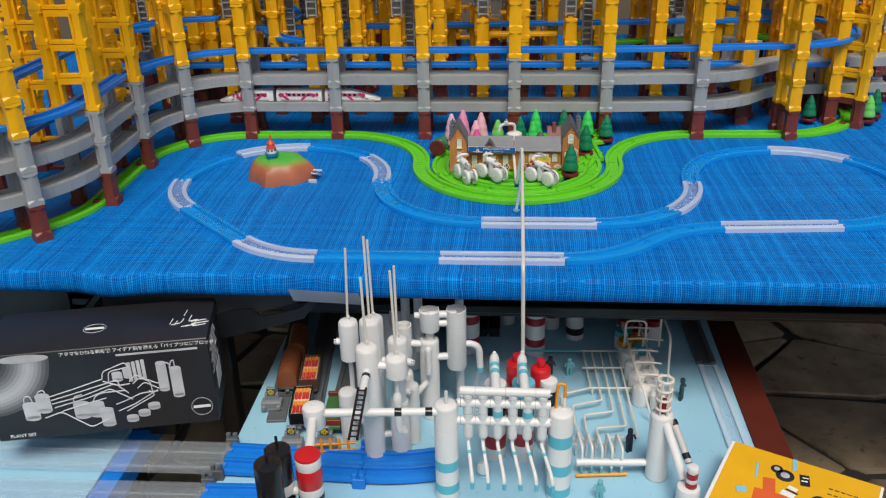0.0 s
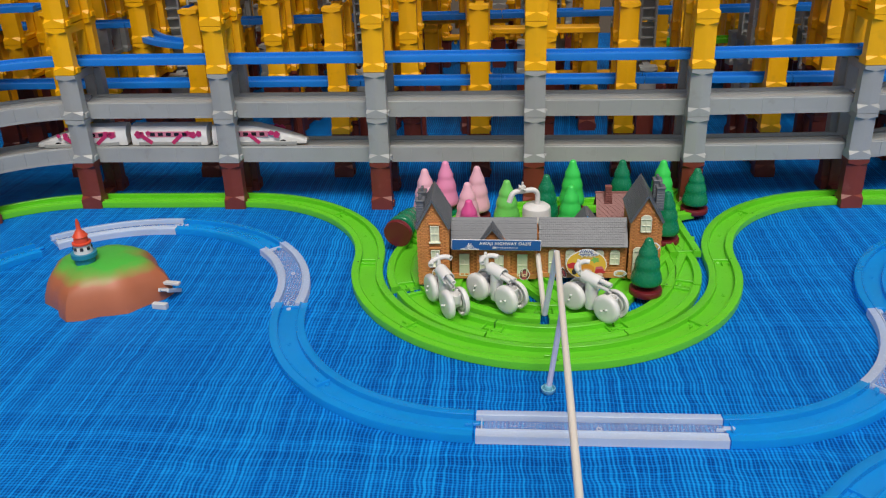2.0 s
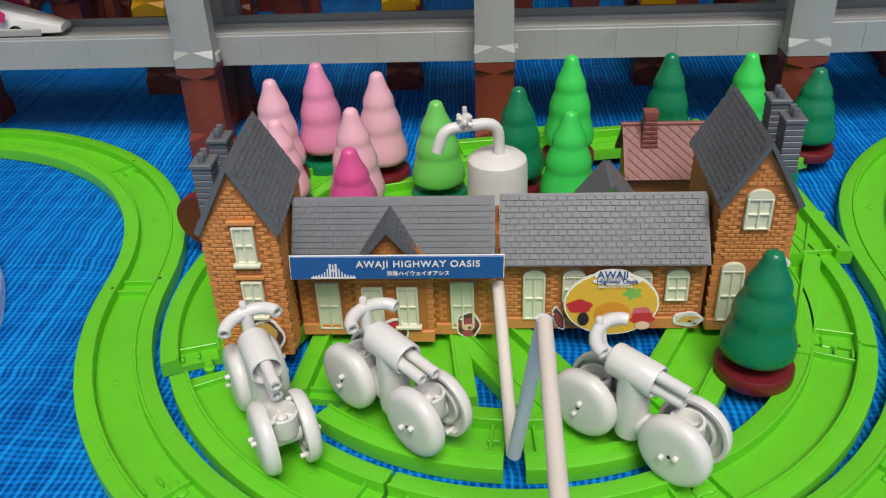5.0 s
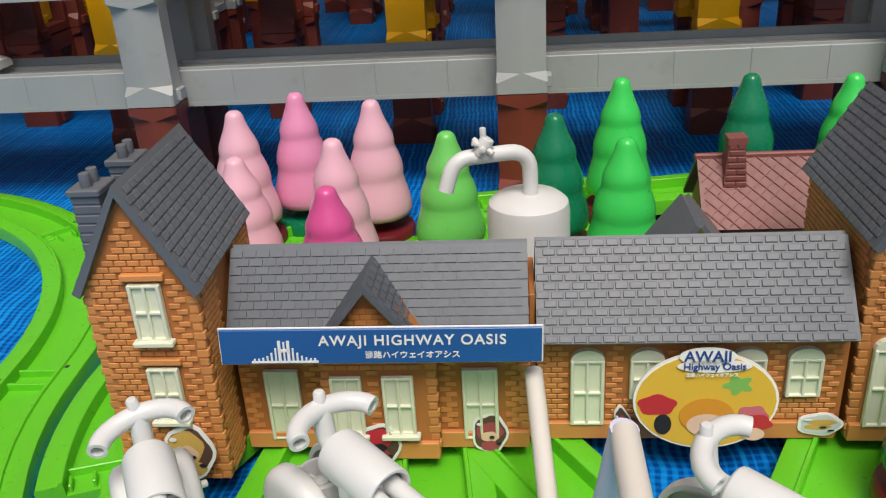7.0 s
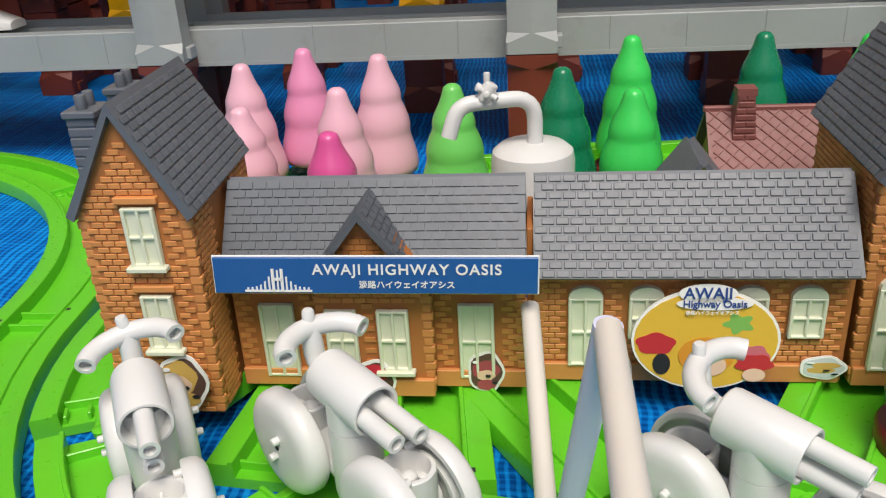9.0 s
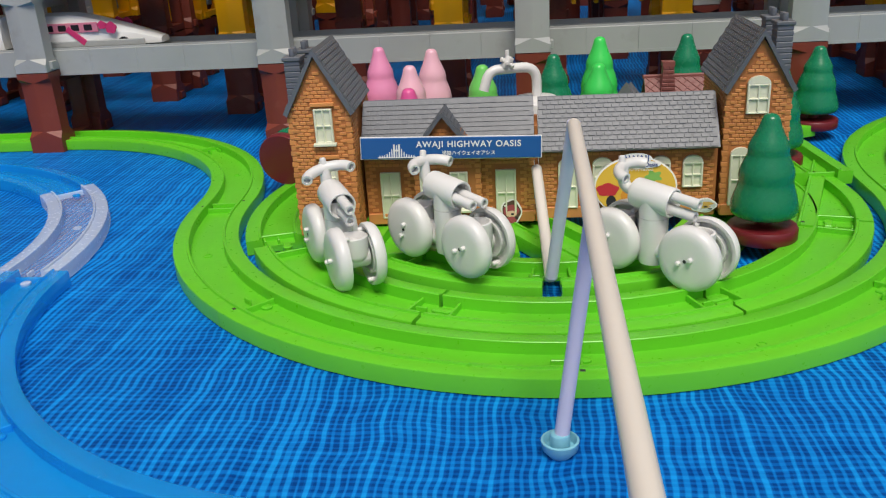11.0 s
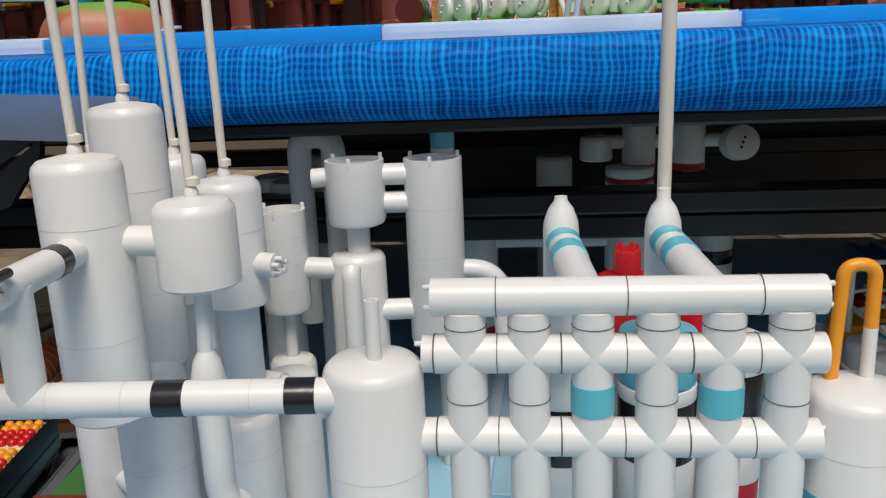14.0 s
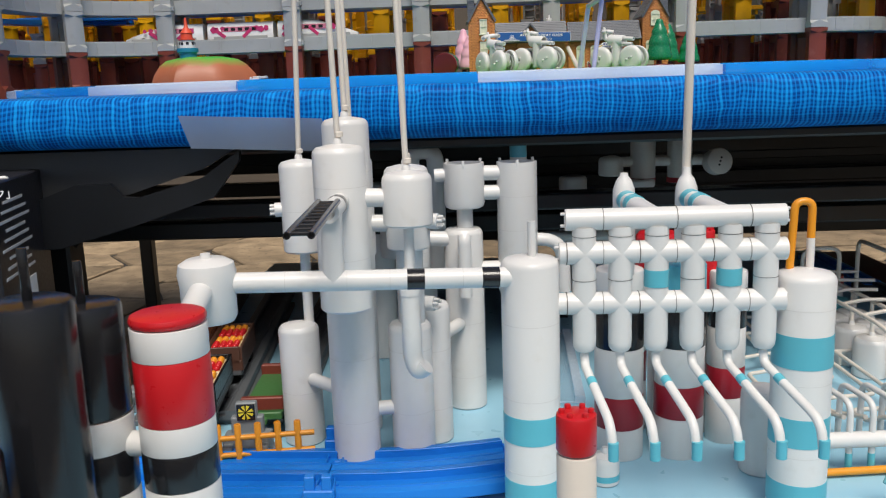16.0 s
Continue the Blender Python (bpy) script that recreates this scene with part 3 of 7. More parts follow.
for x, y, h in ((-0.90, 0.27, 85), (-0.90, 0.46, 95), (-0.84, 0.64, 60), (-1.05, 0.40, 95), (-1.05, 0.62, 90), (-0.76, 0.80, 35), (-0.90, 0.86, 60)):
    pier(x, y, h, [BROWN] + [YELLOW] * 5, ylabel, back)

decks = "grey viaduct decks"
bluel = "blue elevated track line"
for z, mtl, kind, nm, grp in ((T + 0.0640, GREY, "deck", "viaduct_deck", decks), (T + 0.1300, GREY, "deck", "viaduct_deck", decks), (T + 0.2045, BLUE, "track", "toy_track", bluel)):
    for x in PX:
        place(kind, mtl, 0, nm, pose(x + 0.001, Y1, z, 0, 0, 0 if x < 0.3 else 2.75), LAB[mtl.name], "toy viaduct" if kind == "deck" else "toy track", grp)
    lay((PX[0], Y1 - 0.003, z, 184), [(45, mtl), (45, mtl)], kind, nm, grp, LAB)
    lay((-0.7325, 0.490, z, 272.8), [(0, mtl), (-45, mtl), (0, mtl)], kind, nm, grp, LAB)
    if kind == "deck":
        lay((0.563, Y1 + 0.0105, z, 5), [(45, mtl), (-45, mtl), (0, mtl)], kind, nm, grp, LAB)
    else:
        lay((0.563, Y1 + 0.0105, z, 5), [(0, mtl), (45, mtl), (45, mtl), (45, mtl), (0, mtl)], kind, nm, grp, LAB)
for z, y0, h in ((T + 0.1375, 0.868, 0), (T + 0.2035, 1.053, 3), (T + 0.3335, 0.953, -2), (T + 0.2685, 1.263, 2), (T + 0.3965, 1.143, 0), (T + 0.4615, 1.043, 2), (T + 0.5265, 1.323, -2)):
    lay((-1.0, y0 - math.tan(radians(h)) * 1.0, z, h), [(0, BLUE)] * 9, "track", "toy_track", bluel, LAB)
lay((-0.40, 0.86, T + 0.199, 160), [(-45, BLUE), (-45, BLUE), (45, BLUE), (0, BLUE)], "track", "toy_track", bluel, LAB)
lay((-0.8, 0.20, T + 0.262, 200), [(0, BLUE), (-45, BLUE), (-45, BLUE)], "track", "toy_track", bluel, LAB)
lay((-0.62, 0.84, T + 0.262, 180), [(45, BLUE), (45, BLUE), (0, BLUE), (0, BLUE)], "track", "toy_track", bluel, LAB)
lay((-0.66, 0.90, T + 0.131, 180), [(45, BLUE), (45, BLUE), (0, BLUE), (0, BLUE)], "track", "toy_track", bluel, LAB)
lay((0.30, 1.30, T + 0.10, 8), [(0, GREEN)] * 5, "track", "toy_track", bluel, LAB)


def blob(bm, cx, cz, rx, rz, y, n=24, wob=0.0, th=0.0004):
    f = []
    for i in range(n):
        a = 2 * math.pi * i / n
        k = 1 + wob * math.cos(5 * a + cx * 900)
        f.append((cx + rx * k * math.cos(a), cz + rz * k * math.sin(a)))
    lo = [bm.verts.new((a, y, b)) for a, b in f]
    hi = [bm.verts.new((a, y + th, b)) for a, b in f]
    bm.faces.new(lo); bm.faces.new(hi[::-1])
    for i in range(n):
        j = (i + 1) % n
        bm.faces.new((lo[i], hi[i], hi[j], lo[j]))


# ---- the train on the lower deck ----
def train():
    dark = rgb("dark_train_window", 0.02, 0.015, 0.02, 0.2)
    pinkm = rgb("raspberry_train_print", 0.55, 0.03, 0.14)
    pinkl = rgb("rose_train_print", 0.62, 0.20, 0.28)
    body = [(-0.0155, 0.004), (-0.0165, 0.012), (-0.0155, 0.024), (-0.011, 0.031), (0, 0.033)]
    prof = body + [(-u, v) for u, v in body[-2::-1]]
    z = T + 0.0640 + 0.019
    for n, (x0, x1, nose) in enumerate(((-0.598, -0.466, -1), (-0.456, -0.343, 0), (-0.335, -0.199, 1))):
        ln = x1 - x0
        v, a = Vector(((x0 + x1) / 2, Y1 - (0.006 if nose < 0 else 0), 0)), 7 if nose < 0 else 0
        t = thing("toy_train_car", "white and pink plastic toy express train car on the grey viaduct", "toy train", "cars of the express train", pose(v.x, v.y, z, 0, 0, a))
        bm = bmesh.new()
        k = 12
        rings = []
        for i in range(k + 1):
            x = -ln / 2 + ln * i / k
            f = 1.0
            if nose:
                u = (i / k) if nose < 0 else 1 - i / k
                f = min(1.0, 0.12 + 1.6 * u) ** 0.8 if u < 0.55 else 1.0
            rings.append([bm.verts.new((x, u_ * (0.45 + 0.55 * f), 0.004 + (v_ - 0.004) * f)) for u_, v_ in prof])
        for p, q in zip(rings, rings[1:]):
            for i in range(len(prof) - 1):
                bm.faces.new((p[i], p[i + 1], q[i + 1], q[i]))
            bm.faces.new((p[-1], p[0], q[0], q[-1]))
        bm.faces.new(rings[0]); bm.faces.new(rings[-1])
        part("body", bm, PAPER, t)
        shift = 0.018 * -nose
        for s in (-1, 1):
            for i in range(5):
                bm = bmesh.new()
                box(bm, (shift - 0.024 + 0.012 * i, s * 0.0166, 0.0205), (0.0075, 0.0012, 0.0052), 0.0004)
                part("window", bm, dark, t)
            bm = bmesh.new()
            box(bm, (shift, s * 0.0163, 0.0205), (0.066, 0.0010, 0.0085), 0.0004)
            part("window_band", bm, pinkl, t, "pale pink printed band")
            for px, pz, rx, rz in ((-0.045, 0.020, 0.006, 0.0055), (-0.040, 0.0215, 0.003, 0.003), (0.036, 0.0195, 0.005, 0.005), (0.028, 0.022, 0.004, 0.0035), (0.045, 0.021, 0.004, 0.0045), (-0.030, 0.0225, 0.004, 0.003)):
                if abs(px + shift) < ln / 2 - 0.004 and not nose * (px + shift) > ln * 0.18:
                    bm = bmesh.new(); blob(bm, px + shift * 0.5, pz, rx, rz, 0, 16, 0.12, 0.0012)
                    bmesh.ops.translate(bm, verts=bm.verts, vec=(0, s * 0.0166 - 0.0006, 0))
                    part("printed_shape", bm, pinkm, t)
            for px, w2, tl in ((-0.034, 0.006, 38), (0.012, 0.0055, -42)):
                bm = bmesh.new()
                box(bm, (0, 0, 0), (0.020, 0.0012, w2), 0.0003, pose(px + shift, s * 0.0167, 0.0135, 0, tl * (1 if nose <= 0 else -1), 0))
                part("ribbon_print", bm, pinkm, t, "raspberry pink ribbon print")
            bm = bmesh.new()
            box(bm, (0, s * 0.0160, 0.0065), (ln * 0.82, 0.0022, 0.0055), 0.0006)
            part("skirt", bm, GREY, t, "grey lower skirt")
        for xw in (-0.035, 0.035):
            for s in (-1, 1):
                bm = bmesh.new()
                drum(bm, 0.0055, -0.0015, 0.0015, 0.0004, 14, pose(xw, s * 0.012, 0.0055, 90))
                part("wheel", bm, BLACK, t)


train()


# ---- rock island with lighthouse ----
def rock_island():
    t = thing("rock_island", "terracotta toy rock island with green sprayed top on the blue sheet", "toy rock", m=pose(-0.3785, 0.4235, T))
    bm = bmesh.new()
    lev = [(0, 1.0), (0.010, 0.985), (0.024, 0.92), (0.036, 0.80), (0.0435, 0.66), (0.0475, 0.40), (0.0478, 0.0)]
    rings = []
    for z, f in lev:
        ring = []
        for i in range(28):
            a = 2 * math.pi * i / 28
            k = 1 + 0.07 * math.cos(4 * a + 0.5) + 0.05 * math.cos(7 * a) + 0.05 * noise.noise(Vector((math.cos(a) * 2, math.sin(a) * 2, z * 30)))
            ring.append(bm.verts.new((0.0715 * f * k * math.cos(a), 0.063 * f * k * math.sin(a), z)) if f else None)
        rings.append(ring if f else [bm.verts.new((0, 0, z))])
    for a, b in zip(rings, rings[1:]):
        for i in range(28):
            j = (i + 1) % 28
            bm.faces.new((a[i], a[j], b[j], b[i]) if len(b) > 1 else (a[i], a[j], b[0]))
    bm.faces.new(rings[0][::-1])
    part("rock", bm, island_material(), t)
    bm = bmesh.new()
    tilt = pose(0.0800, -0.010, 0.010, -26, 0, -8)
    for s in (-1, 1):
        box(bm, (0.0055 * s, 0, 0), (0.0028, 0.030, 0.0045), 0.0006, tilt)
    for i in range(5):
        box(bm, (0, -0.0115 + 0.0057 * i, 0), (0.0095, 0.0022, 0.0025), 0.0004, tilt)
    part("ladder_stairs", bm, PALE_GREY, t, "pale grey moulded ladder steps")
    for y, z, w in ((0.005, 0.0175, 0.022), (-0.0250, 0.0035, 0.018)):
        bm = bmesh.new()
        box(bm, (0.0815, y, z), (w, 0.0065, 0.0035 if z > 0.01 else 0.007), 0.0006, pose(0, 0, 0, 0, 0, -8))
        part("landing", bm, PALE_GREY, t, "pale grey moulded landing board")


rock_island()


def lighthouse():
    teal = rgb("teal_plastic", 0.012, 0.22, 0.36)
    redo = rgb("orange_red_plastic", 0.70, 0.075, 0.03)
    t = thing("toy_lighthouse", "small red and white toy lighthouse with teal base on the rock", "toy lighthouse", m=pose(-0.392, 0.412, T + 0.0465) @ Matrix.Diagonal((1.15, 1.15, 1.25, 1)))
    bm = bmesh.new(); lathe(bm, [(0, -0.004), (0.010, -0.004), (0.010, 0.005), (0.0125, 0.0065), (0.0125, 0.0105), (0, 0.0105)], 20)
    part("base", bm, teal, t, "teal round base")
    bm = bmesh.new(); lathe(bm, [(0, 0.0105), (0.0092, 0.0105), (0.0088, 0.014), (0.0078, 0.019), (0, 0.019)], 20)
    part("tower", bm, WHITE, t)
    for i in range(8):
        bm = bmesh.new(); a = i * 45 + 20
        box(bm, (0.0086, 0, 0.0155), (0.0014, 0.0032, 0.0032), 0.0004, pose(0, 0, 0, 0, 0, a))
        part("window", bm, INK, t)
    bm = bmesh.new(); lathe(bm, [(0, 0.019), (0.0092, 0.019), (0.0092, 0.0205), (0.0072, 0.0208), (0.0066, 0.026), (0.0075, 0.0265), (0.004, 0.031), (0.0024, 0.033), (0.002, 0.039), (0.0008, 0.043), (0, 0.043)], 20)
    part("lantern", bm, redo, t, "orange-red lantern and spire")


lighthouse()


# ---- trees ----
def tree_meshes(material, basemat):
    key = ("tree", material.name, basemat.name)
    if key not in meshes:
        bm = bmesh.new()
        pr = [(0, 0.0135), (0.0150, 0.0135), (0.0168, 0.0147), (0.0174, 0.0172), (0.0170, 0.0210), (0.0158, 0.0255), (0.0146, 0.0292), (0.0140, 0.0318), (0.0139, 0.0332), (0.0142, 0.0354), (0.0137, 0.0388), (0.0121, 0.0434), (0.0107, 0.0464), (0.0104, 0.0480), (0.0105, 0.0499), (0.0100, 0.0524), (0.0087, 0.0553), (0.0071, 0.0585), (0.0057, 0.0618), (0.0049, 0.0643), (0.0045, 0.0658), (0.0038, 0.0672), (0.0024, 0.0682), (0, 0.0686)]
        lathe(bm, pr, 28)
        a = finish(bm, "crown", material, 60)
        bm = bmesh.new()
        lathe(bm, [(0, 0), (0.0178, 0), (0.0184, 0.001), (0.0184, 0.0062), (0.0176, 0.0075), (0.0045, 0.0080), (0.0038, 0.0085), (0.0036, 0.0150), (0, 0.0150)], 28)
        meshes[key] = (a, finish(bm, "base", basemat))
    return meshes[key]


def tree(x, y, ztop, material, basemat, colour, lean=0):
    crown, base = tree_meshes(material, basemat)
    s = (ztop - T - 0.0085) / 0.0686
    t = thing("toy_tree", f"{colour} plastic toy conifer on a round foot beside the station", "toy tree", "toy trees round the station", pose(x, y, T + 0.0085, 0, lean, 0))
    for nm, me in (("crown", crown), ("base", base)):
        part(nm, me, None, t).matrix_basis = Matrix.Diagonal((1, 1, s, 1))


for x, y, z, a, b, c in ((0.2485, 0.4225, 0.7762, TREE_DARK, MAROON, "dark green"), (0.0078, 0.650, 0.7855, PINK, TREE_DARK, "pink"),
                         (0.0514, 0.630, 0.7855, PINK_LIGHT, MAROON, "pale pink"), (-0.0178, 0.624, 0.784, PINK_LIGHT, MAROON, "pale pink"),
                         (0.0415, 0.577, 0.7825, PINK_LIGHT, MAROON, "pale pink"), (0.045, 0.540, 0.7735, PINK_HOT, TREE_DARK, "magenta pink"),
                         (-0.008, 0.586, 0.772, PINK_LIGHT, TREE_DARK, "pale pink"), (0.0912, 0.600, 0.777, TREE_LIME, TREE_DARK, "lime green"),
                         (0.179, 0.653, 0.786, TREE_LIGHT, MAROON, "bright green"), (0.1725, 0.576, 0.779, TREE_LIGHT, MAROON, "bright green"),
                         (0.1427, 0.610, 0.781, TREE_DARK, MAROON, "dark green"), (0.245, 0.656, 0.785, TREE_DARK, MAROON, "dark green"),
                         (0.301, 0.668, 0.780, TREE_LIGHT, MAROON, "bright green"), (0.3452, 0.661, 0.771, TREE_DARK, MAROON, "dark green"),
                         (0.2900, 0.560, 0.777, TREE_DARK, MAROON, "dark green"), (0.862, 0.83, 0.772, TREE_DARK, MAROON, "dark green"), (1.0, 0.82, 0.775, TREE_LIME, MAROON, "lime green"), (1.03, 0.86, 0.78, TREE_DARK, MAROON, "dark green")):
    tree(x, y, z, a, b, c)
# a tree that has fallen over, its foot towards the front
crown, base = tree_meshes(TREE_DARK, MAROON)
t = thing("toy_tree", "fallen dark green toy conifer showing its maroon foot", "toy tree", "toy trees round the station", pose(-0.046, 0.538, T + 0.027, -84, 0, -12))
part("crown", crown, None, t)
part("base", base, None, t)


# ---- station houses ----
def gable_prism(bm, x0, x1, y0, y1, z0, z1, ridge, axis):
    """A block with a pitched top; the ridge runs along the axis."""
    if axis == "y":
        xm = (x0 + x1) / 2
        f = [bm.verts.new(p) for p in ((x0, y0, z0), (x1, y0, z0), (x1, y0, z1), (xm, y0, ridge), (x0, y0, z1))]
        b = [bm.verts.new((v.co.x, y1, v.co.z)) for v in f]
    else:
        ym = (y0 + y1) / 2
        f = [bm.verts.new(p) for p in ((x0, y1, z0), (x0, y0, z0), (x0, y0, z1), (x0, ym, ridge), (x0, y1, z1))]
        b = [bm.verts.new((x1, v.co.y, v.co.z)) for v in f]
    bm.faces.new(f); bm.faces.new(b[::-1])
    for i in range(5):
        j = (i + 1) % 5
        bm.faces.new((f[i], b[i], b[j], f[j]))


def plank(bm, p0, u, v, w, th):
    """A slab with corner p0, spanned by u and v and thickened by th along the normal w."""
    p0, u, v, w = Vector(p0), Vector(u), Vector(v), Vector(w).normalized() * th
    lo = [bm.verts.new(q) for q in (p0, p0 + u, p0 + u + v, p0 + v)]
    hi = [bm.verts.new(q.co + w) for q in lo]
    bm.faces.new(lo[::-1]); bm.faces.new(hi)
    for i in range(4):
        j = (i + 1) % 4
        bm.faces.new((lo[i], lo[j], hi[j], hi[i]))


def gable_roof(bm, apex, half, drop, length, axis="y", th=0.0024, skew=0.0):
    """A folded roof sheet: apex is the outer ridge's near end; the ridge runs along the axis."""
    sec = [(0, 0), (half, -drop), (half - th * 0.9, -drop - th * 0.7), (0, -th * 1.5), (-half + th * 0.9, -drop - th * 0.7), (-half, -drop)]
    a = Vector(apex)
    e = Vector((skew, length, 0)) if axis == "y" else Vector((length, 0, 0))
    w = Vector((1, 0, 0)) if axis == "y" else Vector((0, -1, 0))
    r0 = [bm.verts.new(a + w * u + Vector((0, 0, v))) for u, v in sec]
    r1 = [bm.verts.new(p.co + e) for p in r0]
    bm.faces.new(r0); bm.faces.new(r1[::-1])
    for i in range(6):
        j = (i + 1) % 6
        bm.faces.new((r0[i], r1[i], r1[j], r0[j]))


piece_count = {}


def pieces(owner, name, material, p0, u, v, size, inside, limit=300, th=0.0005, gap=0.0004):
    """Courses of brick or tile over the plane through p0 spanned by the unit vectors u, v. The first ones are parts, the rest one mesh."""
    p0, u, v = Vector(p0), Vector(u).normalized(), Vector(v).normalized()
    nrm = u.cross(v)
    w, h = size
    key = (name, w, h, material.name)
    if key not in meshes:
        bm = bmesh.new()
        box(bm, (0, 0, th / 2), (w - gap, h - gap, th), th * 0.35)
        meshes[key] = finish(bm, name, material)
    rot = Matrix((u, v, nrm)).transposed().to_4x4()
    rest = bmesh.new()
    extra = 0
    for r in range(200):
        done = True
        for c in range(200):
            a, b = (c + (0.5 if r % 2 else 0.0)) * w, (r + 0.5) * h
            ok = inside(a, b, w / 2, h / 2)
            if ok is None:
                break
            done = False
            if not ok:
                continue
            m = Matrix.Translation(p0 + u * a + v * b) @ rot
            k = (owner.name, name)
            piece_count[k] = piece_count.get(k, 0) + 1
            if piece_count[k] <= limit:
                part(name, meshes[key], None, owner).matrix_basis = m
            else:
                bmesh.ops.create_cube(rest, size=1.0, matrix=m @ Matrix.Translation((0, 0, th / 2)) @ Matrix.Diagonal((w - gap, h - gap, th, 1)))
                extra += 1
        if done:
            break
    if extra:
        tagged(part(name + "_course", rest, material, owner), kind="stuff")
    else:
        rest.free()


def wall_pieces(owner, x0, x1, y, z0, z1, holes, ridge=None, side=None):
    """Bricks on a wall that faces -y, or -x / +x when side is given (then x runs along y)."""
    wdt, hgt = x1 - x0, z1 - z0
    top = (ridge or z1) - z0

    def inside(a, b, hw, hh):
        if b + hh > top:
            return None
        if a - hw > wdt + hw:
            return None
        if a - hw < -0.0003 or a + hw > wdt + 0.0003:
            return False
        if ridge and b > hgt:
            half = wdt / 2 * (1 - (b + hh - hgt) / (top - hgt))
            if abs(a - wdt / 2) + hw > half:
                return False
        return not any(hx0 < x0 + a + hw and hx1 > x0 + a - hw and hz0 < z0 + b + hh and hz1 > z0 + b - hh for hx0, hx1, hz0, hz1 in holes)

    if side is None:
        pieces(owner, "brick", BRICK, (x0, y, z0), (1, 0, 0), (0, 0, 1), (0.0040, 0.0021), inside)
    elif side > 0:
        pieces(owner, "brick", BRICK, (y, x0, z0), (0, 1, 0), (0, 0, 1), (0.0040, 0.0021), inside)
    else:
        pieces(owner, "brick", BRICK, (y, x1, z0), (0, -1, 0), (0, 0, 1), (0.0040, 0.0021), inside)


def quoins(owner, x, y, z0, z1):
    n = int((z1 - z0) / 0.0031)
    h = (z1 - z0) / n
    for i in range(n):
        k = 0.0040 if i % 2 else 0.0030
        key = ("quoin", k, round(h, 6))
        if key not in meshes:
            meshes[key] = finish(box(bmesh.new(), (0, 0, 0), (k, 0.0022, h - 0.0004), 0.0003), "corner_stone", BRICK)
        part("corner_stone", meshes[key], None, owner).matrix_basis = pose(x, y, z0 + (i + 0.5) * h)


def roof_tiles(owner, p0, u, v, lu, lv):
    pieces(owner, "roof_tile", SLATE, p0, u, v, (0.0046, 0.0029), lambda a, b, hw, hh: None if (b + hh > lv + 0.0004 or a - 2 * hw > lu) else (a - hw > -0.0004 and a + hw < lu + 0.0004), 300, 0.0005, 0.0006)


def window(owner, x, y, z0, z1, w, arched=False, door=False):
    if arched:
        z1 -= w * 0.30
    wd = part("window", bmesh_box((0, -0.0008, 0), (w, 0.0010, z1 - z0), 0.0002), CREAM, owner)
    wd.matrix_basis = pose(x, y, (z0 + z1) / 2)
    h = z1 - z0
    bm = bmesh.new()
    for s in (-1, 1):
        box(bm, (s * (w / 2 - 0.0006), -0.0018, 0), (0.0012, 0.0014, h), 0.0003)
    box(bm, (0, -0.0018, 0), (0.0009, 0.0012, h), 0.0002)
    for k in (-0.5, 0.0, 0.5):
        box(bm, (0, -0.0017, k * (h - 0.001)), (w, 0.0012, 0.0009), 0.0002)
    if arched:
        n = 8
        for i in range(n):
            a0, a1 = math.pi * i / n, math.pi * (i + 1) / n
            f = [(math.cos(a) * w / 2, math.sin(a) * w * 0.36 + h / 2) for a in (a0, a1)]
            vs = [bm.verts.new((p[0], -0.0022, p[1])) for p in f] + [bm.verts.new((0, -0.0022, h / 2))]
            bk = [bm.verts.new((v.co.x, 0.0, v.co.z)) for v in vs]
            bm.faces.new(vs); bm.faces.new((vs[0], vs[1], bk[1], bk[0]))
    part("frame", bm, CREAM, wd)
    if not (door or arched):
        part("sill", bmesh_box((0, -0.0022, -h / 2 - 0.0006), (w + 0.0026, 0.0034, 0.0017), 0.0003), CREAM, wd)


def bmesh_box(c, s, bevel=0.0):
    return box(bmesh.new(), c, s, bevel)


HZ = T + 0.0102


def brick_chimney(owner, x, y, top):
    """A grey chimney of raised courses with a cap and two pots."""
    c = part("chimney", bmesh_box((x, y, top - 0.0135), (0.0084, 0.0104, 0.0270)), SLATE, owner)
    for k in range(8):
        part("course", bmesh_box((x, y, top - 0.0240 + 0.0031 * k), (0.0090, 0.0110, 0.0027), 0.0003), SLATE, c)
    part("cap", bmesh_box((x, y, top), (0.0105, 0.0125, 0.0022), 0.0004), SLATE, c)
    for k in (-0.0025, 0.0025):
        bm = bmesh.new()
        drum(bm, 0.0017, top, top + 0.0055, 0.0004, 10, pose(x, y + k, 0))
        part("chimney_pot", bm, SLATE, c)


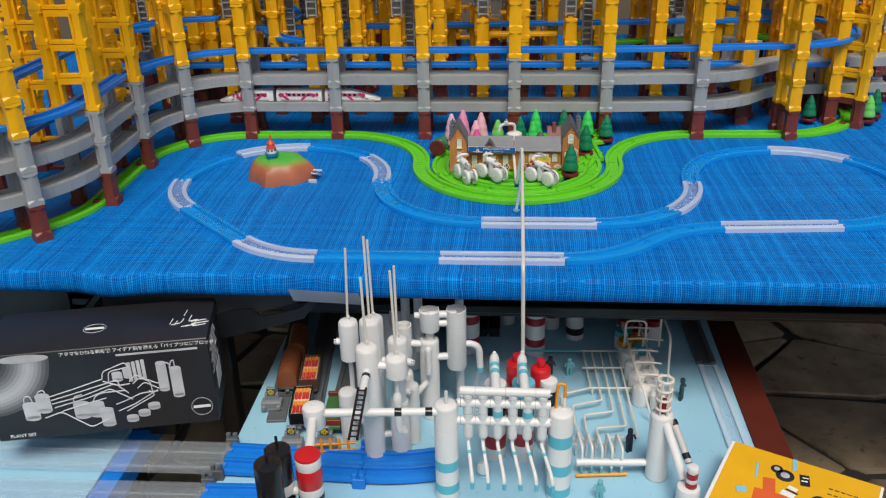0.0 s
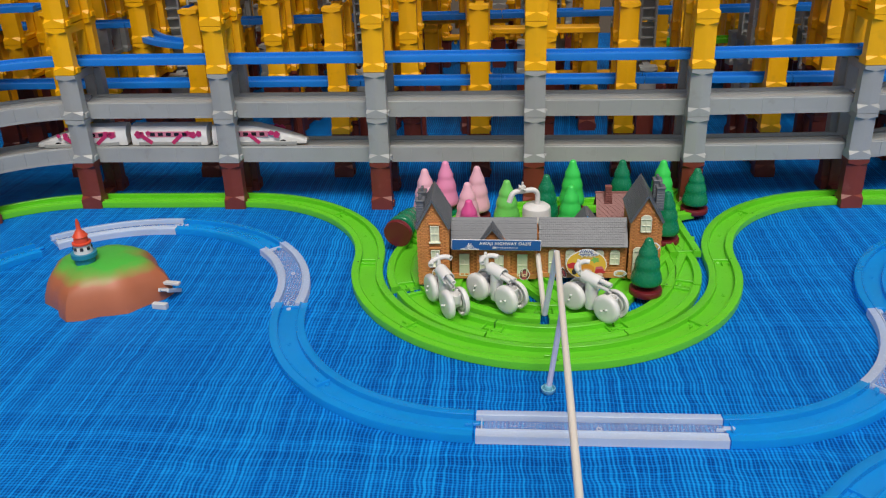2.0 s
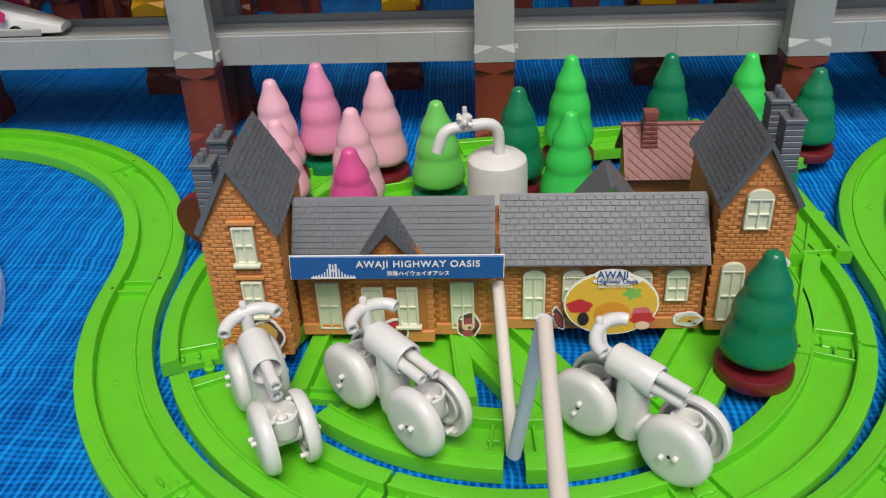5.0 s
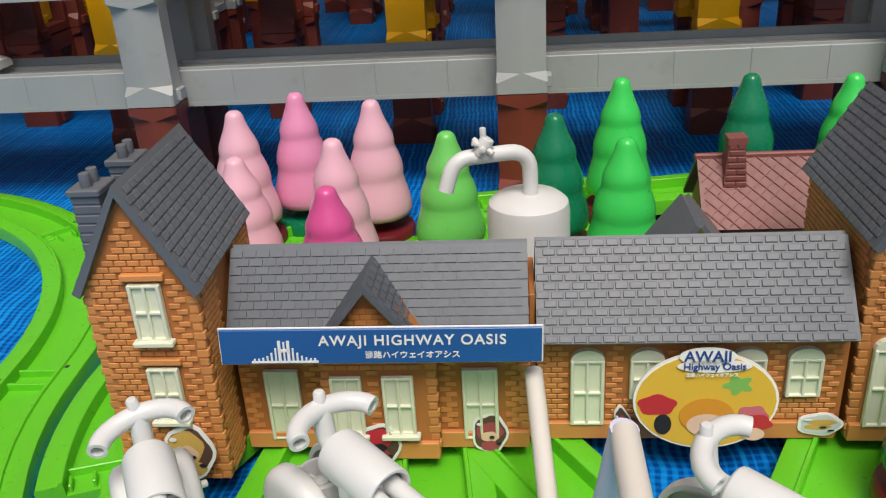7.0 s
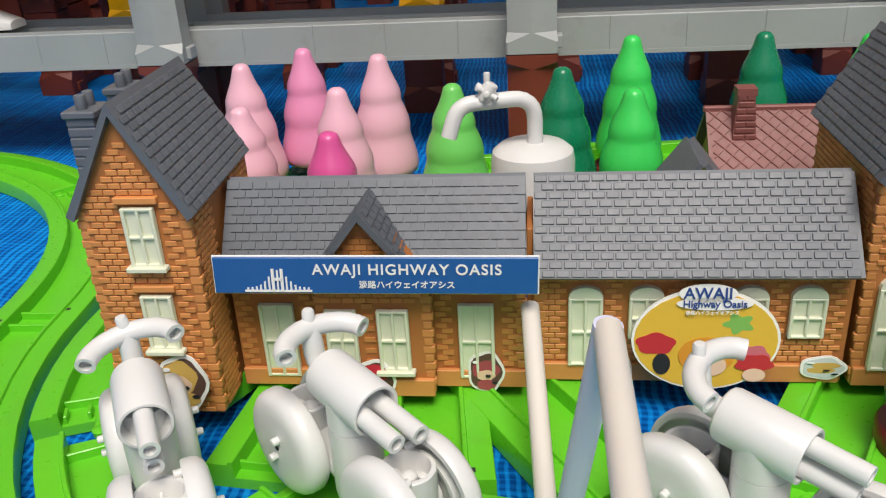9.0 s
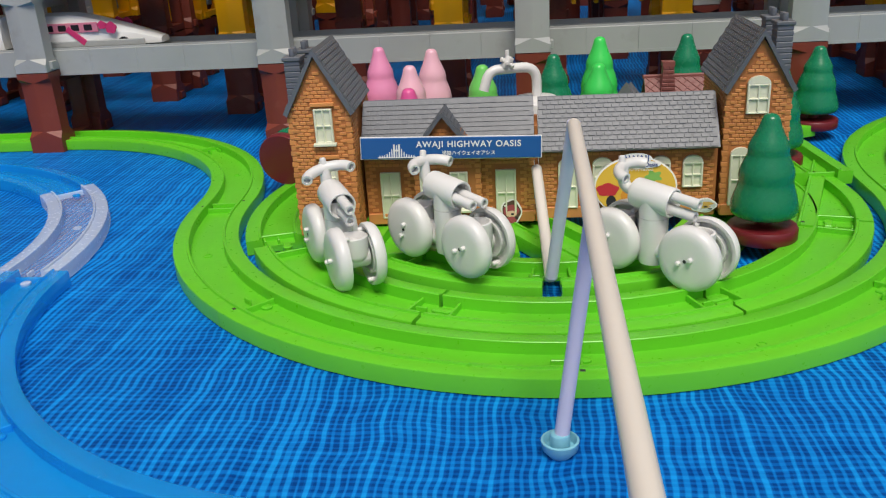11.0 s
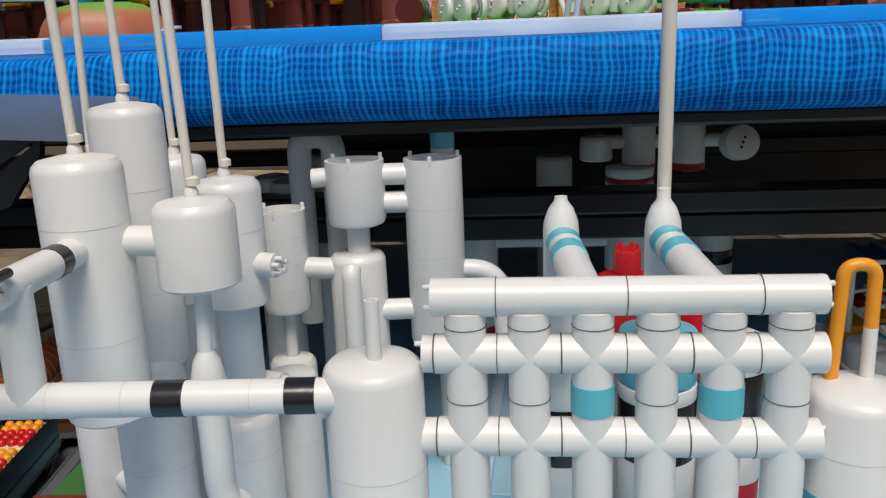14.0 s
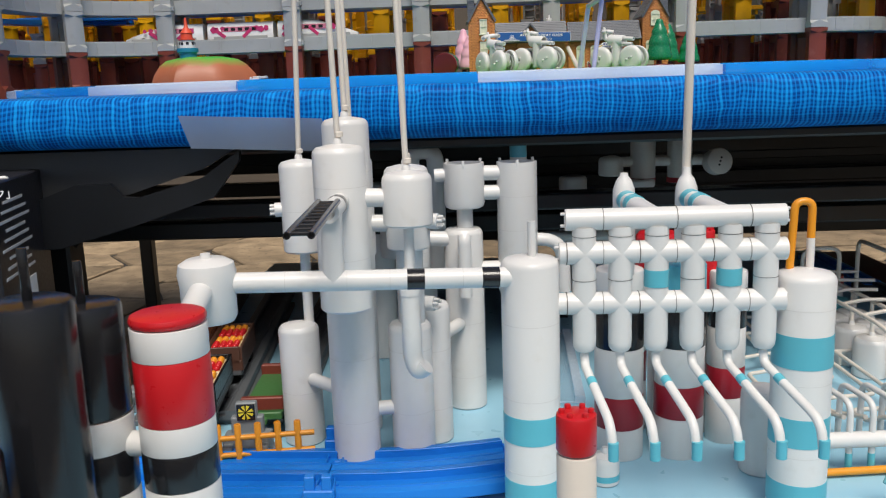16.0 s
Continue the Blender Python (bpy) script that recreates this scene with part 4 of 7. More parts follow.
def house_left():
    t = thing("toy_station_house", "orange brick toy station house with slate grey roofs on green tracks", "toy house", "station houses")
    wallm = bmesh.new()
    x0, x1, yf, yb = -0.0078, 0.0270, 0.4335, 0.489
    gable_prism(wallm, x0, x1, yf, yb, HZ, 0.7845, 0.8115, "y")
    part("tower_wall", wallm, MORTAR, t, smooth=20)
    holes = [(0.0064, 0.0179, 0.7640, 0.7860), (0.0064, 0.0179, 0.7340, 0.7562)]
    wall_pieces(t, x0 + 0.002, x1 - 0.002, yf, HZ, 0.785, holes, 0.810)
    for px in (x0 + 0.0012, x1 - 0.0012):
        quoins(t, px, yf + 0.001, HZ, 0.783)
    window(t, 0.0122, yf, 0.7652, 0.7845, 0.0102)
    window(t, 0.0122, yf, 0.7355, 0.7548, 0.0102)
    for z in (0.7868, 0.7572):
        part("lintel", bmesh_box((0.0122, yf - 0.0008, z), (0.0135, 0.0026, 0.0022), 0.0003), BRICK, t)
    wall_pieces(t, yf + 0.002, 0.452, x1, HZ, 0.785, [], side=1)
    wall_pieces(t, 0.468, yb, x1, 0.770, 0.785, [], side=1)
    wall_pieces(t, yf + 0.002, yb, x0, HZ, 0.785, [], side=-1)
    # steep tower roof
    apex, eave, dz = Vector((0.0102, 0.4305, 0.8168)), 0.0200, 0.0345
    bm = bmesh.new()
    gable_roof(bm, apex, eave, dz, 0.061, skew=-0.002)
    part("roof", bm, SLATE, t, "steep slate grey roof", smooth=20)
    ln = math.hypot(eave, dz)
    roof_tiles(t, apex + Vector((eave, 0.001, -dz)), (-0.033, 1, 0), Vector((-eave, 0, dz)), 0.060, ln)
    roof_tiles(t, apex + Vector((-eave - 0.002, 0.061, -dz)), (0.033, -1, 0), Vector((eave, 0, dz)), 0.060, ln)
    for cy in (0.447, 0.474):
        brick_chimney(t, -0.0045, cy, 0.8105)
    # long wing with a projecting bay and dormer
    bm = bmesh.new()
    gable_prism(bm, 0.0290, 0.1270, 0.4515, 0.4825, HZ, 0.752, 0.778, "x")
    part("wing_wall", bm, MORTAR, t, smooth=20)
    bm = bmesh.new()
    gable_prism(bm, 0.0590, 0.0965, 0.4455, 0.466, HZ, 0.7560, 0.7755, "y")
    part("bay_wall", bm, MORTAR, t, smooth=20)
    wing = [(0.0370, 0.0505, HZ, 0.743), (0.1040, 0.1175, HZ, 0.743)]
    bay = [(0.0610, 0.0730, 0.7185, 0.744), (0.0782, 0.0902, 0.7185, 0.744)]
    pl = 0.0075
    for a, b, y, hh in ((0.0295, 0.0585, 0.4515, wing), (0.0970, 0.1265, 0.4515, wing)):
        wall_pieces(t, a, b, y, HZ + pl, 0.752, hh)
    wall_pieces(t, 0.0600, 0.0955, 0.4455, HZ + pl, 0.7560, bay, 0.774)
    for a, b, y in ((0.0292, 0.059, 0.4507), (0.0967, 0.1268, 0.4507), (0.0588, 0.0967, 0.4445)):
        part("plinth", bmesh_box(((a + b) / 2, y, HZ + pl / 2 - 0.0005), (b - a, 0.002, pl - 0.001), 0.0003), BRICK, t)
    quoins(t, 0.0602, 0.4465, HZ, 0.754); quoins(t, 0.0953, 0.4465, HZ, 0.754); quoins(t, 0.1256, 0.4520, HZ, 0.750)
    window(t, 0.0438, 0.4515, 0.7140, 0.742, 0.0118, door=True)
    window(t, 0.1108, 0.4515, 0.7140, 0.742, 0.0118, door=True)
    window(t, 0.0670, 0.4455, 0.7205, 0.743, 0.0104)
    window(t, 0.0842, 0.4455, 0.7205, 0.743, 0.0104)
    bm = bmesh.new()
    e0, rg = Vector((0.0288, 0.4445, 0.7515)), Vector((0.0288, 0.4660, 0.7798))
    sl = rg - e0
    plank(bm, e0, (0.0985, 0, 0), sl, (0, -sl.z, sl.y), 0.0018)
    b0 = Vector((0.0288, 0.4875, 0.7515))
    plank(bm, b0, (0.0985, 0, 0), rg - b0, (0, sl.z, sl.y), 0.0018)
    part("roof", bm, SLATE, t, "long slate grey roof")
    roof_tiles(t, e0 + Vector((0, -sl.z, sl.y)).normalized() * 0.0018, (1, 0, 0), sl, 0.0985, sl.length)
    bm = bmesh.new()
    ap = Vector((0.0766, 0.4405, 0.7785))
    gable_roof(bm, ap, 0.0205, 0.0255, 0.030, th=0.002)
    part("dormer_roof", bm, SLATE, t, smooth=20)
    roof_tiles(t, ap + Vector((0.0205, 0.0005, -0.0255)), (0, 1, 0), Vector((-0.0205, 0, 0.0255)), 0.026, 0.0327)


def house_right():
    t = thing("toy_station_house", "orange brick toy station house with arched windows and slate roofs", "toy house", "station houses")
    bm = bmesh.new()
    gable_prism(bm, 0.1300, 0.2300, 0.4560, 0.4865, HZ, 0.753, 0.7765, "x")
    part("wing_wall", bm, MORTAR, t, smooth=20)
    y = 0.4560
    wins = [(0.1465, 0.7165, 0.7455, 0.0112, True), (0.1660, 0.727, 0.7455, 0.0112, False), (0.1985, 0.727, 0.7455, 0.0112, False), (0.2165, 0.7275, 0.7455, 0.0112, False)]
    wall_pieces(t, 0.1305, 0.2295, y, HZ + 0.0075, 0.751, [(x - w / 2, x + w / 2, z0, z1 + 0.001) for x, z0, z1, w, d in wins])
    for x, z0, z1, w, d in wins:
        window(t, x, y, z0, z1, w, True, d)
    part("gable_end", bmesh_box((0.1285, 0.4715, 0.7365), (0.0020, 0.028, 0.058), 0.0003), MORTAR, t)
    part("plinth", bmesh_box((0.1798, y - 0.0006, HZ + 0.0034), (0.0985, 0.002, 0.0066), 0.0003), BRICK, t)
    quoins(t, 0.1315, y + 0.0005, HZ, 0.750)
    e0, rg = Vector((0.1298, 0.4495, 0.7512)), Vector((0.1298, 0.4718, 0.7775))
    sl = rg - e0
    bm = bmesh.new()
    plank(bm, e0, (0.0999, 0, 0), sl, (0, -sl.z, sl.y), 0.0018)
    b0 = Vector((0.1298, 0.4941, 0.7512))
    plank(bm, b0, (0.0999, 0, 0), rg - b0, (0, sl.z, sl.y), 0.0018)
    # rear cross gable
    ap = Vector((0.186, 0.512, 0.7765))
    for s in (-1, 1):
        plank(bm, ap, (s * 0.017, 0, -0.022), (0, -0.030, 0), (s * 0.022, 0, 0.017), 0.0018)
    part("roof", bm, SLATE, t, "long slate grey roof")
    roof_tiles(t, e0 + Vector((0, -sl.z, sl.y)).normalized() * 0.0018, (1, 0, 0), sl, 0.0999, sl.length)
    x0, x1, yf, yb = 0.2325, 0.2670, 0.4545, 0.518
    bm = bmesh.new()
    gable_prism(bm, x0, x1, yf, yb, HZ, 0.783, 0.8095, "y")
    part("tower_wall", bm, MORTAR, t, smooth=20)
    tw = [(0.2420, 0.7165, 0.7495, 0.0112, True), (0.2580, 0.7265, 0.7495, 0.0112, False), (0.2490, 0.7690, 0.7890, 0.0122, False)]
    wall_pieces(t, x0 + 0.002, x1 - 0.002, yf, HZ + 0.0075, 0.783, [(x - w / 2, x + w / 2, z0, z1 + 0.001) for x, z0, z1, w, d in tw], 0.808)
    for x, z0, z1, w, d in tw:
        window(t, x, yf, z0, z1, w, True, d)
    part("plinth", bmesh_box(((x0 + x1) / 2, yf - 0.0006, HZ + 0.0034), (x1 - x0, 0.002, 0.0066), 0.0003), BRICK, t)
    for px in (x0 + 0.0012, x1 - 0.0012):
        quoins(t, px, yf + 0.001, HZ, 0.783)
    wall_pieces(t, yf + 0.002, yb, x1, HZ, 0.785, [], side=1)
    wall_pieces(t, yf + 0.002, yb, x0, 0.755, 0.785, [], side=-1)
    apex, eave, dz = Vector((0.2497, 0.4515, 0.8145)), 0.0195, 0.0325
    bm = bmesh.new()
    gable_roof(bm, apex, eave, dz, 0.071)
    part("roof", bm, SLATE, t, "steep slate grey roof", smooth=20)
    ln = math.hypot(eave, dz)
    roof_tiles(t, apex + Vector((-eave, 0.071, -dz)), (0, -1, 0), Vector((eave, 0, dz)), 0.070, ln)
    for cy in (0.479, 0.503):
        brick_chimney(t, 0.2660, cy, 0.8140)


def house_brown():
    t = thing("toy_cottage", "small brown toy cottage with diamond-tiled maroon roof behind the station", "toy house", m=pose(0.001, 0.008, 0.001))
    bm = bmesh.new()
    gable_prism(bm, 0.206, 0.262, 0.556, 0.590, HZ, 0.742, 0.762, "x")
    part("wall", bm, BRICK, t, smooth=20)
    e0, rg = Vector((0.203, 0.550, 0.740)), Vector((0.203, 0.573, 0.7645))
    sl = rg - e0
    bm = bmesh.new()
    plank(bm, e0, (0.062, 0, 0), sl, (0, -sl.z, sl.y), 0.0018)
    b0 = Vector((0.203, 0.596, 0.740))
    plank(bm, b0, (0.062, 0, 0), rg - b0, (0, sl.z, sl.y), 0.0018)
    box(bm, (0.234, 0.573, 0.7662), (0.064, 0.003, 0.003), 0.0006)
    part("roof", bm, TERRA, t)
    # raised diamond ribs
    nr = Vector((0, -sl.z, sl.y)).normalized()
    u, v = Vector((1, 0, 0)), sl.normalized()
    bm = bmesh.new()
    lv, lu, st = sl.length, 0.062, 0.0062
    for s in (-1, 1):
        k = -lv
        while k < lu + lv:
            pts = []
            for i in range(13):
                b = lv * i / 12
                a = k + s * b
                if 0 <= a <= lu:
                    pts.append(e0 + nr * 0.002 + u * a + v * b)
            if len(pts) > 1:
                tube(bm, [pts[0], pts[-1]], 0.00035, 4)
            k += st
    part("tile_ribs", bm, TERRA, t)
    bm = bmesh.new()
    lathe(bm, [(0, 0.752), (0.0075, 0.752), (0.0050, 0.774), (0.0058, 0.7745), (0.0058, 0.7775), (0, 0.7775)], 4, pose(0.218, 0.567, 0, 0, 0, 45) @ pose(0, 0, 0))
    ch = part("chimney", bm, TERRA, t, smooth=20)
    for i in range(8):
        bm = bmesh.new()
        z = 0.754 + i * 0.0028
        f = 0.0108 * (1 - (z - 0.752) / 0.066)
        for k in (-0.25, 0.25):
            box(bm, (0.218 + k * f * (1 if i % 2 else 0.8), 0.567 - f / 2, z), (f / 2 - 0.0005, 0.0009, 0.0021), 0.0002)
        part("brick", bm, TERRA, ch)


house_left()
house_right()
house_brown()


def text(owner, body, x, y, z, size, material, name="lettering", rot=(90, 0, 0), align="CENTER", scale_x=1.0, spacing=1.0):
    cu = bpy.data.curves.new(name, "FONT")
    cu.body, cu.size, cu.align_x, cu.align_y, cu.extrude = body, size, align, "CENTER", 0.00008
    cu.space_character = spacing
    cu.offset = size * 0.016
    tmp = bpy.data.objects.new(name, cu)
    scene.collection.objects.link(tmp)
    dg = bpy.context.evaluated_depsgraph_get()
    me = bpy.data.meshes.new_from_object(tmp.evaluated_get(dg))
    bpy.data.objects.remove(tmp)
    me.materials.clear()
    me.materials.append(material)
    ob = new(name, me)
    ob.parent = owner
    ob.matrix_basis = pose(x, y, z, *rot) @ Matrix.Diagonal((scale_x, 1, 1, 1))
    return ob


def station_sign():
    t = thing("station_sign", "blue printed sign with white lettering fixed to the station eaves", "sign", m=pose(0.0812, 0.4372, 0.7592, -4, 1.6, 2.6))
    part("panel", bmesh_box((0, 0, 0), (0.1000, 0.0010, 0.0118), 0.0002), SIGN_BLUE, t)
    part("edging", bmesh_box((0, 0.0006, 0), (0.1010, 0.0006, 0.0128), 0.0002), PAPER, t)
    text(t, "AWAJI HIGHWAY OASIS", 0.0100, -0.0007, 0.0020, 0.0048, PAPER, scale_x=1.0, spacing=1.14)
    text(t, "淡路ハイウェイオアシス", 0.0100, -0.0007, -0.0030, 0.0027, PAPER, spacing=1.0)
    # bridge emblem as plain bars under an arch
    bm = bmesh.new()
    for i in range(15):
        u = -1 + 2 * i / 14
        h = 0.0007 + 0.0058 * math.exp(-(u * 2.4) ** 2)
        box(bm, (-0.030 + 0.0095 * u, -0.0007, -0.0046 + h / 2), (0.00055, 0.0004, h))
    for k in (-0.0014, 0.0014):
        box(bm, (-0.030 + k, -0.0009, -0.0012), (0.0009, 0.0004, 0.0072))
    box(bm, (-0.030, -0.0009, -0.0010), (0.003, 0.0004, 0.0009))
    box(bm, (-0.030, -0.0007, -0.0050), (0.021, 0.0004, 0.0006))
    part("emblem", bm, PAPER, t)


station_sign()


def round_sign():
    cols = {"gold": rgb("gold_print", 0.70, 0.44, 0.05), "red": rgb("red_print", 0.50, 0.03, 0.04), "green": rgb("green_print", 0.20, 0.45, 0.10),
            "navy": rgb("navy_print", 0.02, 0.06, 0.25), "orange": rgb("orange_print", 0.66, 0.28, 0.03), "skin": rgb("peach_print", 0.75, 0.52, 0.38), "rose": rgb("rose_print", 0.55, 0.14, 0.18), "dark": INK}
    t = thing("round_sign", "round yellow cut-out sign with printed shapes leaning on the station", "sign", m=pose(0.1840, 0.4475, 0.7305, -8, 0, 0))
    bm = bmesh.new(); blob(bm, 0, 0, 0.0232, 0.0172, 0.0004, 40, 0.0, 0.0009)
    part("panel", bm, PAPER, t, "white card edge")
    items = [("gold", 0, -0.0002, 0.0224, 0.0189, 0), ("green", 0.010, 0.0065, 0.0042, 0.0035, 0.25), ("rose", 0.015, -0.006, 0.005, 0.004, 0.1), ("red", -0.0155, -0.0015, 0.0062, 0.0042, 0.08), ("dark", -0.0135, -0.0095, 0.0028, 0.0042, 0), ("orange", 0.0005, -0.0060, 0.0088, 0.0072, 0), ("skin", 0.0005, -0.0098, 0.0064, 0.0046, 0), ("red", 0.0155, -0.0090, 0.0058, 0.0036, 0.1), ("skin", 0.0155, -0.0135, 0.0036, 0.0026, 0)]
    for i, (c, x, z, rx, rz, w) in enumerate(items):
        bm = bmesh.new(); blob(bm, x, z * 0.87, rx, rz * 0.87, 0.0003 - 0.00008 * (i + 1), 28, w, 0.0002)
        part("printed_shape", bm, cols[c], t)
    for x, z, rx, rz in ((0.0, 0.0160, 0.0090, 0.0032), (0.0022, 0.0126, 0.0118, 0.0022)):
        bm = bmesh.new(); blob(bm, x, z, rx, rz, -0.00050, 28, 0.0, 0.0002)
        part("white_backing", bm, PAPER, t)
    text(t, "AWAJI", 0.0, -0.00078, 0.0160, 0.0052, cols["navy"])
    text(t, "Highway Oasis", 0.0022, -0.00078, 0.0125, 0.0033, cols["navy"])
    text(t, "淡路ハイウェイオアシス", 0.0015, -0.00078, 0.0096, 0.0015, PAPER)


round_sign()


def sticker(x, y, z, w, h, cols, label, tilt=-6, turn=0, edge=None):
    t = thing("sticker", label, "sticker", "small cut-out stickers on the station", pose(x, y, z, tilt, turn, 0))
    bm = bmesh.new(); blob(bm, 0, 0, w, h, 0.0004, 24, 0.05, 0.0006)
    part("backing", bm, PAPER, t)
    bm = bmesh.new(); blob(bm, 0, 0, w * 0.86, h * 0.86, 0.00022, 24, 0.07, 0.0002)
    part("printed_outline", bm, edge or STICKER_EDGE, t)
    for k, (ax, az) in enumerate(((-0.55, 0.50), (0.48, -0.46), (0.12, -0.15))):
        bm = bmesh.new(); blob(bm, ax * w, az * h, 0.15 * w, 0.07 * h, -0.0004, 12, 0.1, 0.0002)
        part("printed_mark", bm, INK if k % 3 else PAPER, t)
    for i, (c, cx, cz, rx, rz) in enumerate(cols):
        bm = bmesh.new(); blob(bm, cx * w, cz * h, rx * w, rz * h, 0.0003 - 0.0001 * (i + 1), 20, 0.06, 0.0002)
        part("printed_shape", bm, c, t)


STICKER_EDGE, plate = rgb("sticker_outline", 0.10, 0.05, 0.04), rgb("plate_sticker", 0.55, 0.60, 0.62)
ro, dk, go, pe, br = rgb("dark_rose_sticker", 0.35, 0.06, 0.08), INK, rgb("gold_sticker", 0.6, 0.38, 0.10), rgb("peach_sticker", 0.72, 0.5, 0.36), rgb("red_sticker", 0.55, 0.03, 0.05)
sticker(0.0160, 0.4300, 0.7235, 0.0085, 0.0100, [(go, -0.1, 0.2, 0.7, 0.6), (pe, -0.1, -0.1, 0.45, 0.35), (go, 0.1, -0.6, 0.5, 0.25)], "cut-out sticker with yellow printed shape on the station wall")
sticker(0.0765, 0.4425, 0.7165, 0.0072, 0.0080, [(br, 0, 0.35, 0.65, 0.45), (dk, 0, -0.1, 0.35, 0.2), (ro, 0, -0.5, 0.5, 0.35)], "cut-out sticker with red printed shape on the station wall")
sticker(0.1135, 0.4490, 0.7165, 0.0062, 0.0078, [(ro, 0, 0.1, 0.75, 0.45), (pe, 0, -0.15, 0.5, 0.25), (ro, 0, -0.6, 0.5, 0.25)], "cut-out sticker with rose printed shape on the station wall")
sticker(0.2235, 0.4535, 0.7165, 0.0075, 0.0042, [(go, -0.1, -0.2, 0.6, 0.26), (go, 0.12, 0.22, 0.6, 0.26)], "cut-out sticker of a golden snack on a plate", edge=plate)
sticker(0.2580, 0.4455, 0.7545, 0.0070, 0.0048, [(go, 0, 0, 0.75, 0.7), (pe, 0, 0, 0.4, 0.4)], "cut-out sticker of a beige coiled roll", edge=plate)
sticker(0.1590, 0.4530, 0.7175, 0.0026, 0.0070, [(ro, 0, -0.1, 0.5, 0.6)], "cut-out sticker of a small brown bottle", turn=-18)


# ---- white block tractors in front of the station ----
def tractor(x, y, heading, base=0.046, back=0.0, roll=0.0, yaw=0.0, stacked=True, lift=0.0, shift=0.0):
    t = thing("toy_tractor", "white toy tractor built from pipe blocks standing on green tracks", "toy vehicle", "white pipe-block tractors", pose(x, y, T + 0.0085 + lift, 0, 0, heading))
    r = 0.0160
    for xw in (base / 2, -base / 2):
        for s in (-1, 1):
            k, spin = (0.0070, 25) if xw > 0 else (0.0066, 70)
            at = pose(xw, s * k, r, -90 * s, 0, 0)
            bm = bmesh.new()
            # hollow, ringed inside and a rounded face outside
            lathe(bm, [(0, 0.0012), (0.0084, 0.0012), (0.0086, -0.0006), (0.0098, -0.0006), (0.0100, 0.0022), (0.0136, 0.0022), (0.0140, -0.0010), (r - 0.0004, -0.0010), (r, -0.0004), (r, 0.0022), (r - 0.0005, 0.0036), (r - 0.0016, 0.0048), (r - 0.0034, 0.0055), (r - 0.006, 0.0058), (0, 0.0059)], 40, at)
            wh = part("wheel", bm, WHITE, t)
            for a in (-0.0034, 0.0034):
                bm = bmesh.new()
                drum(bm, 0.0012, 0.0052, 0.0080, 0.0005, 10, at @ pose(0, 0, 0, 0, 0, spin) @ pose(a, 0, 0))
                part("pin", bm, WHITE, wh)
            for a in (40, 220):
                bm = bmesh.new()
                drum(bm, 0.0012, -0.0032, 0.0020, 0.0004, 10, at @ pose(0, 0, 0, 0, 0, a + spin) @ pose(0.0128, 0, 0))
                part("pin", bm, WHITE, wh)
            bm = bmesh.new()
            drum(bm, 0.0009, 0.0055, 0.0061, 0.0001, 8, at)
            part("hole", bm, INK, wh)
    for xw in (base / 2, -base / 2):
        hub = pose(xw, 0, r)
        bm = bmesh.new()
        drum(bm, 0.0056, -0.0068, 0.0068, 0.001, 20, hub @ pose(0, 0, 0, 90))
        lathe(bm, [(0, -0.002), (0.0050, -0.002), (0.0070, 0.0005), (0.0073, 0.002), (0.0073, 0.0108), (0.0070, 0.0111), (0.0060, 0.0111), (0.0057, 0.0106), (0.0056, 0.0050), (0, 0.0050)], 26, hub)
        ax = part("axle_cup", bm, WHITE, t)
        bm = bmesh.new()
        lathe(bm, [(0, 0.0048), (0.0023, 0.0048), (0.0027, 0.0066), (0.0023, 0.0084), (0.0010, 0.0094), (0, 0.0096)], 14, hub)
        part("ball", bm, WHITE, ax)
        for a in (60, 180, 300):
            bm = bmesh.new()
            box(bm, (0.0042, 0, 0.0062), (0.0030, 0.0009, 0.0024), 0.0002, hub @ pose(0, 0, 0, 0, 0, a))
            part("web", bm, WHITE, ax)
    bm = bmesh.new()
    tube(bm, rounded([(base / 2 - 0.004, 0, r), (0, 0, r - 0.004), (-base / 2, 0, r)], 0.01), 0.0055, 16)
    part("chassis", bm, WHITE, t)
    bm = bmesh.new()
    lathe(bm, [(0, r - 0.010), (0.0066, r - 0.010), (0.0071, r - 0.007), (0.0071, 0.0292), (0.0068, 0.0295), (0.0071, 0.0298), (0.0071, 0.039), (0, 0.039)], 26, pose(shift, 0, 0))
    up = part("upright", bm, WHITE, t)
    bm = bmesh.new()
    lathe(bm, [(0.006, 0.0294), (0.00715, 0.0294), (0.00715, 0.0297), (0.006, 0.0297)], 26, pose(shift, 0, 0))
    part("seam", bm, meshes["seam"], up)
    tilt = pose(shift, 0, 0.0392, 0, 6, 0)
    bm = bmesh.new()
    lathe(bm, [(0, -0.0112), (0.0062, -0.0112), (0.0069, -0.0106), (0.0072, -0.0094), (0.0072, 0.0104), (0.0070, 0.0107), (0.0063, 0.0107), (0.0061, 0.0103), (0.0059, -0.003), (0, -0.003)], 30, tilt @ pose(0, 0, 0, 0, 90, 0))
    part("engine_tube", bm, WHITE, t)
    for s, ln in ((-1, 0.0228), (1, 0.0240)):
        p = (0, s * 0.0033) if stacked else (s * 0.0033, -0.0008)
        bm = bmesh.new()
        tube(bm, [(-0.001, p[0], p[1]), (ln, p[0], p[1])], 0.0026, 16, True, tilt)
        part("exhaust_pipe", bm, WHITE, t)
    bx, bz = shift - 0.0168 - back, 0.0515
    bm = bmesh.new()
    tube(bm, rounded([(shift - 0.007, 0, 0.0405), (bx + 0.0015, 0, 0.0408), (bx, 0, bz)], 0.0085, 8), 0.0029, 16)
    part("steering_column", bm, WHITE, t)
    turn = pose(bx, 0, bz)
    bm = bmesh.new()
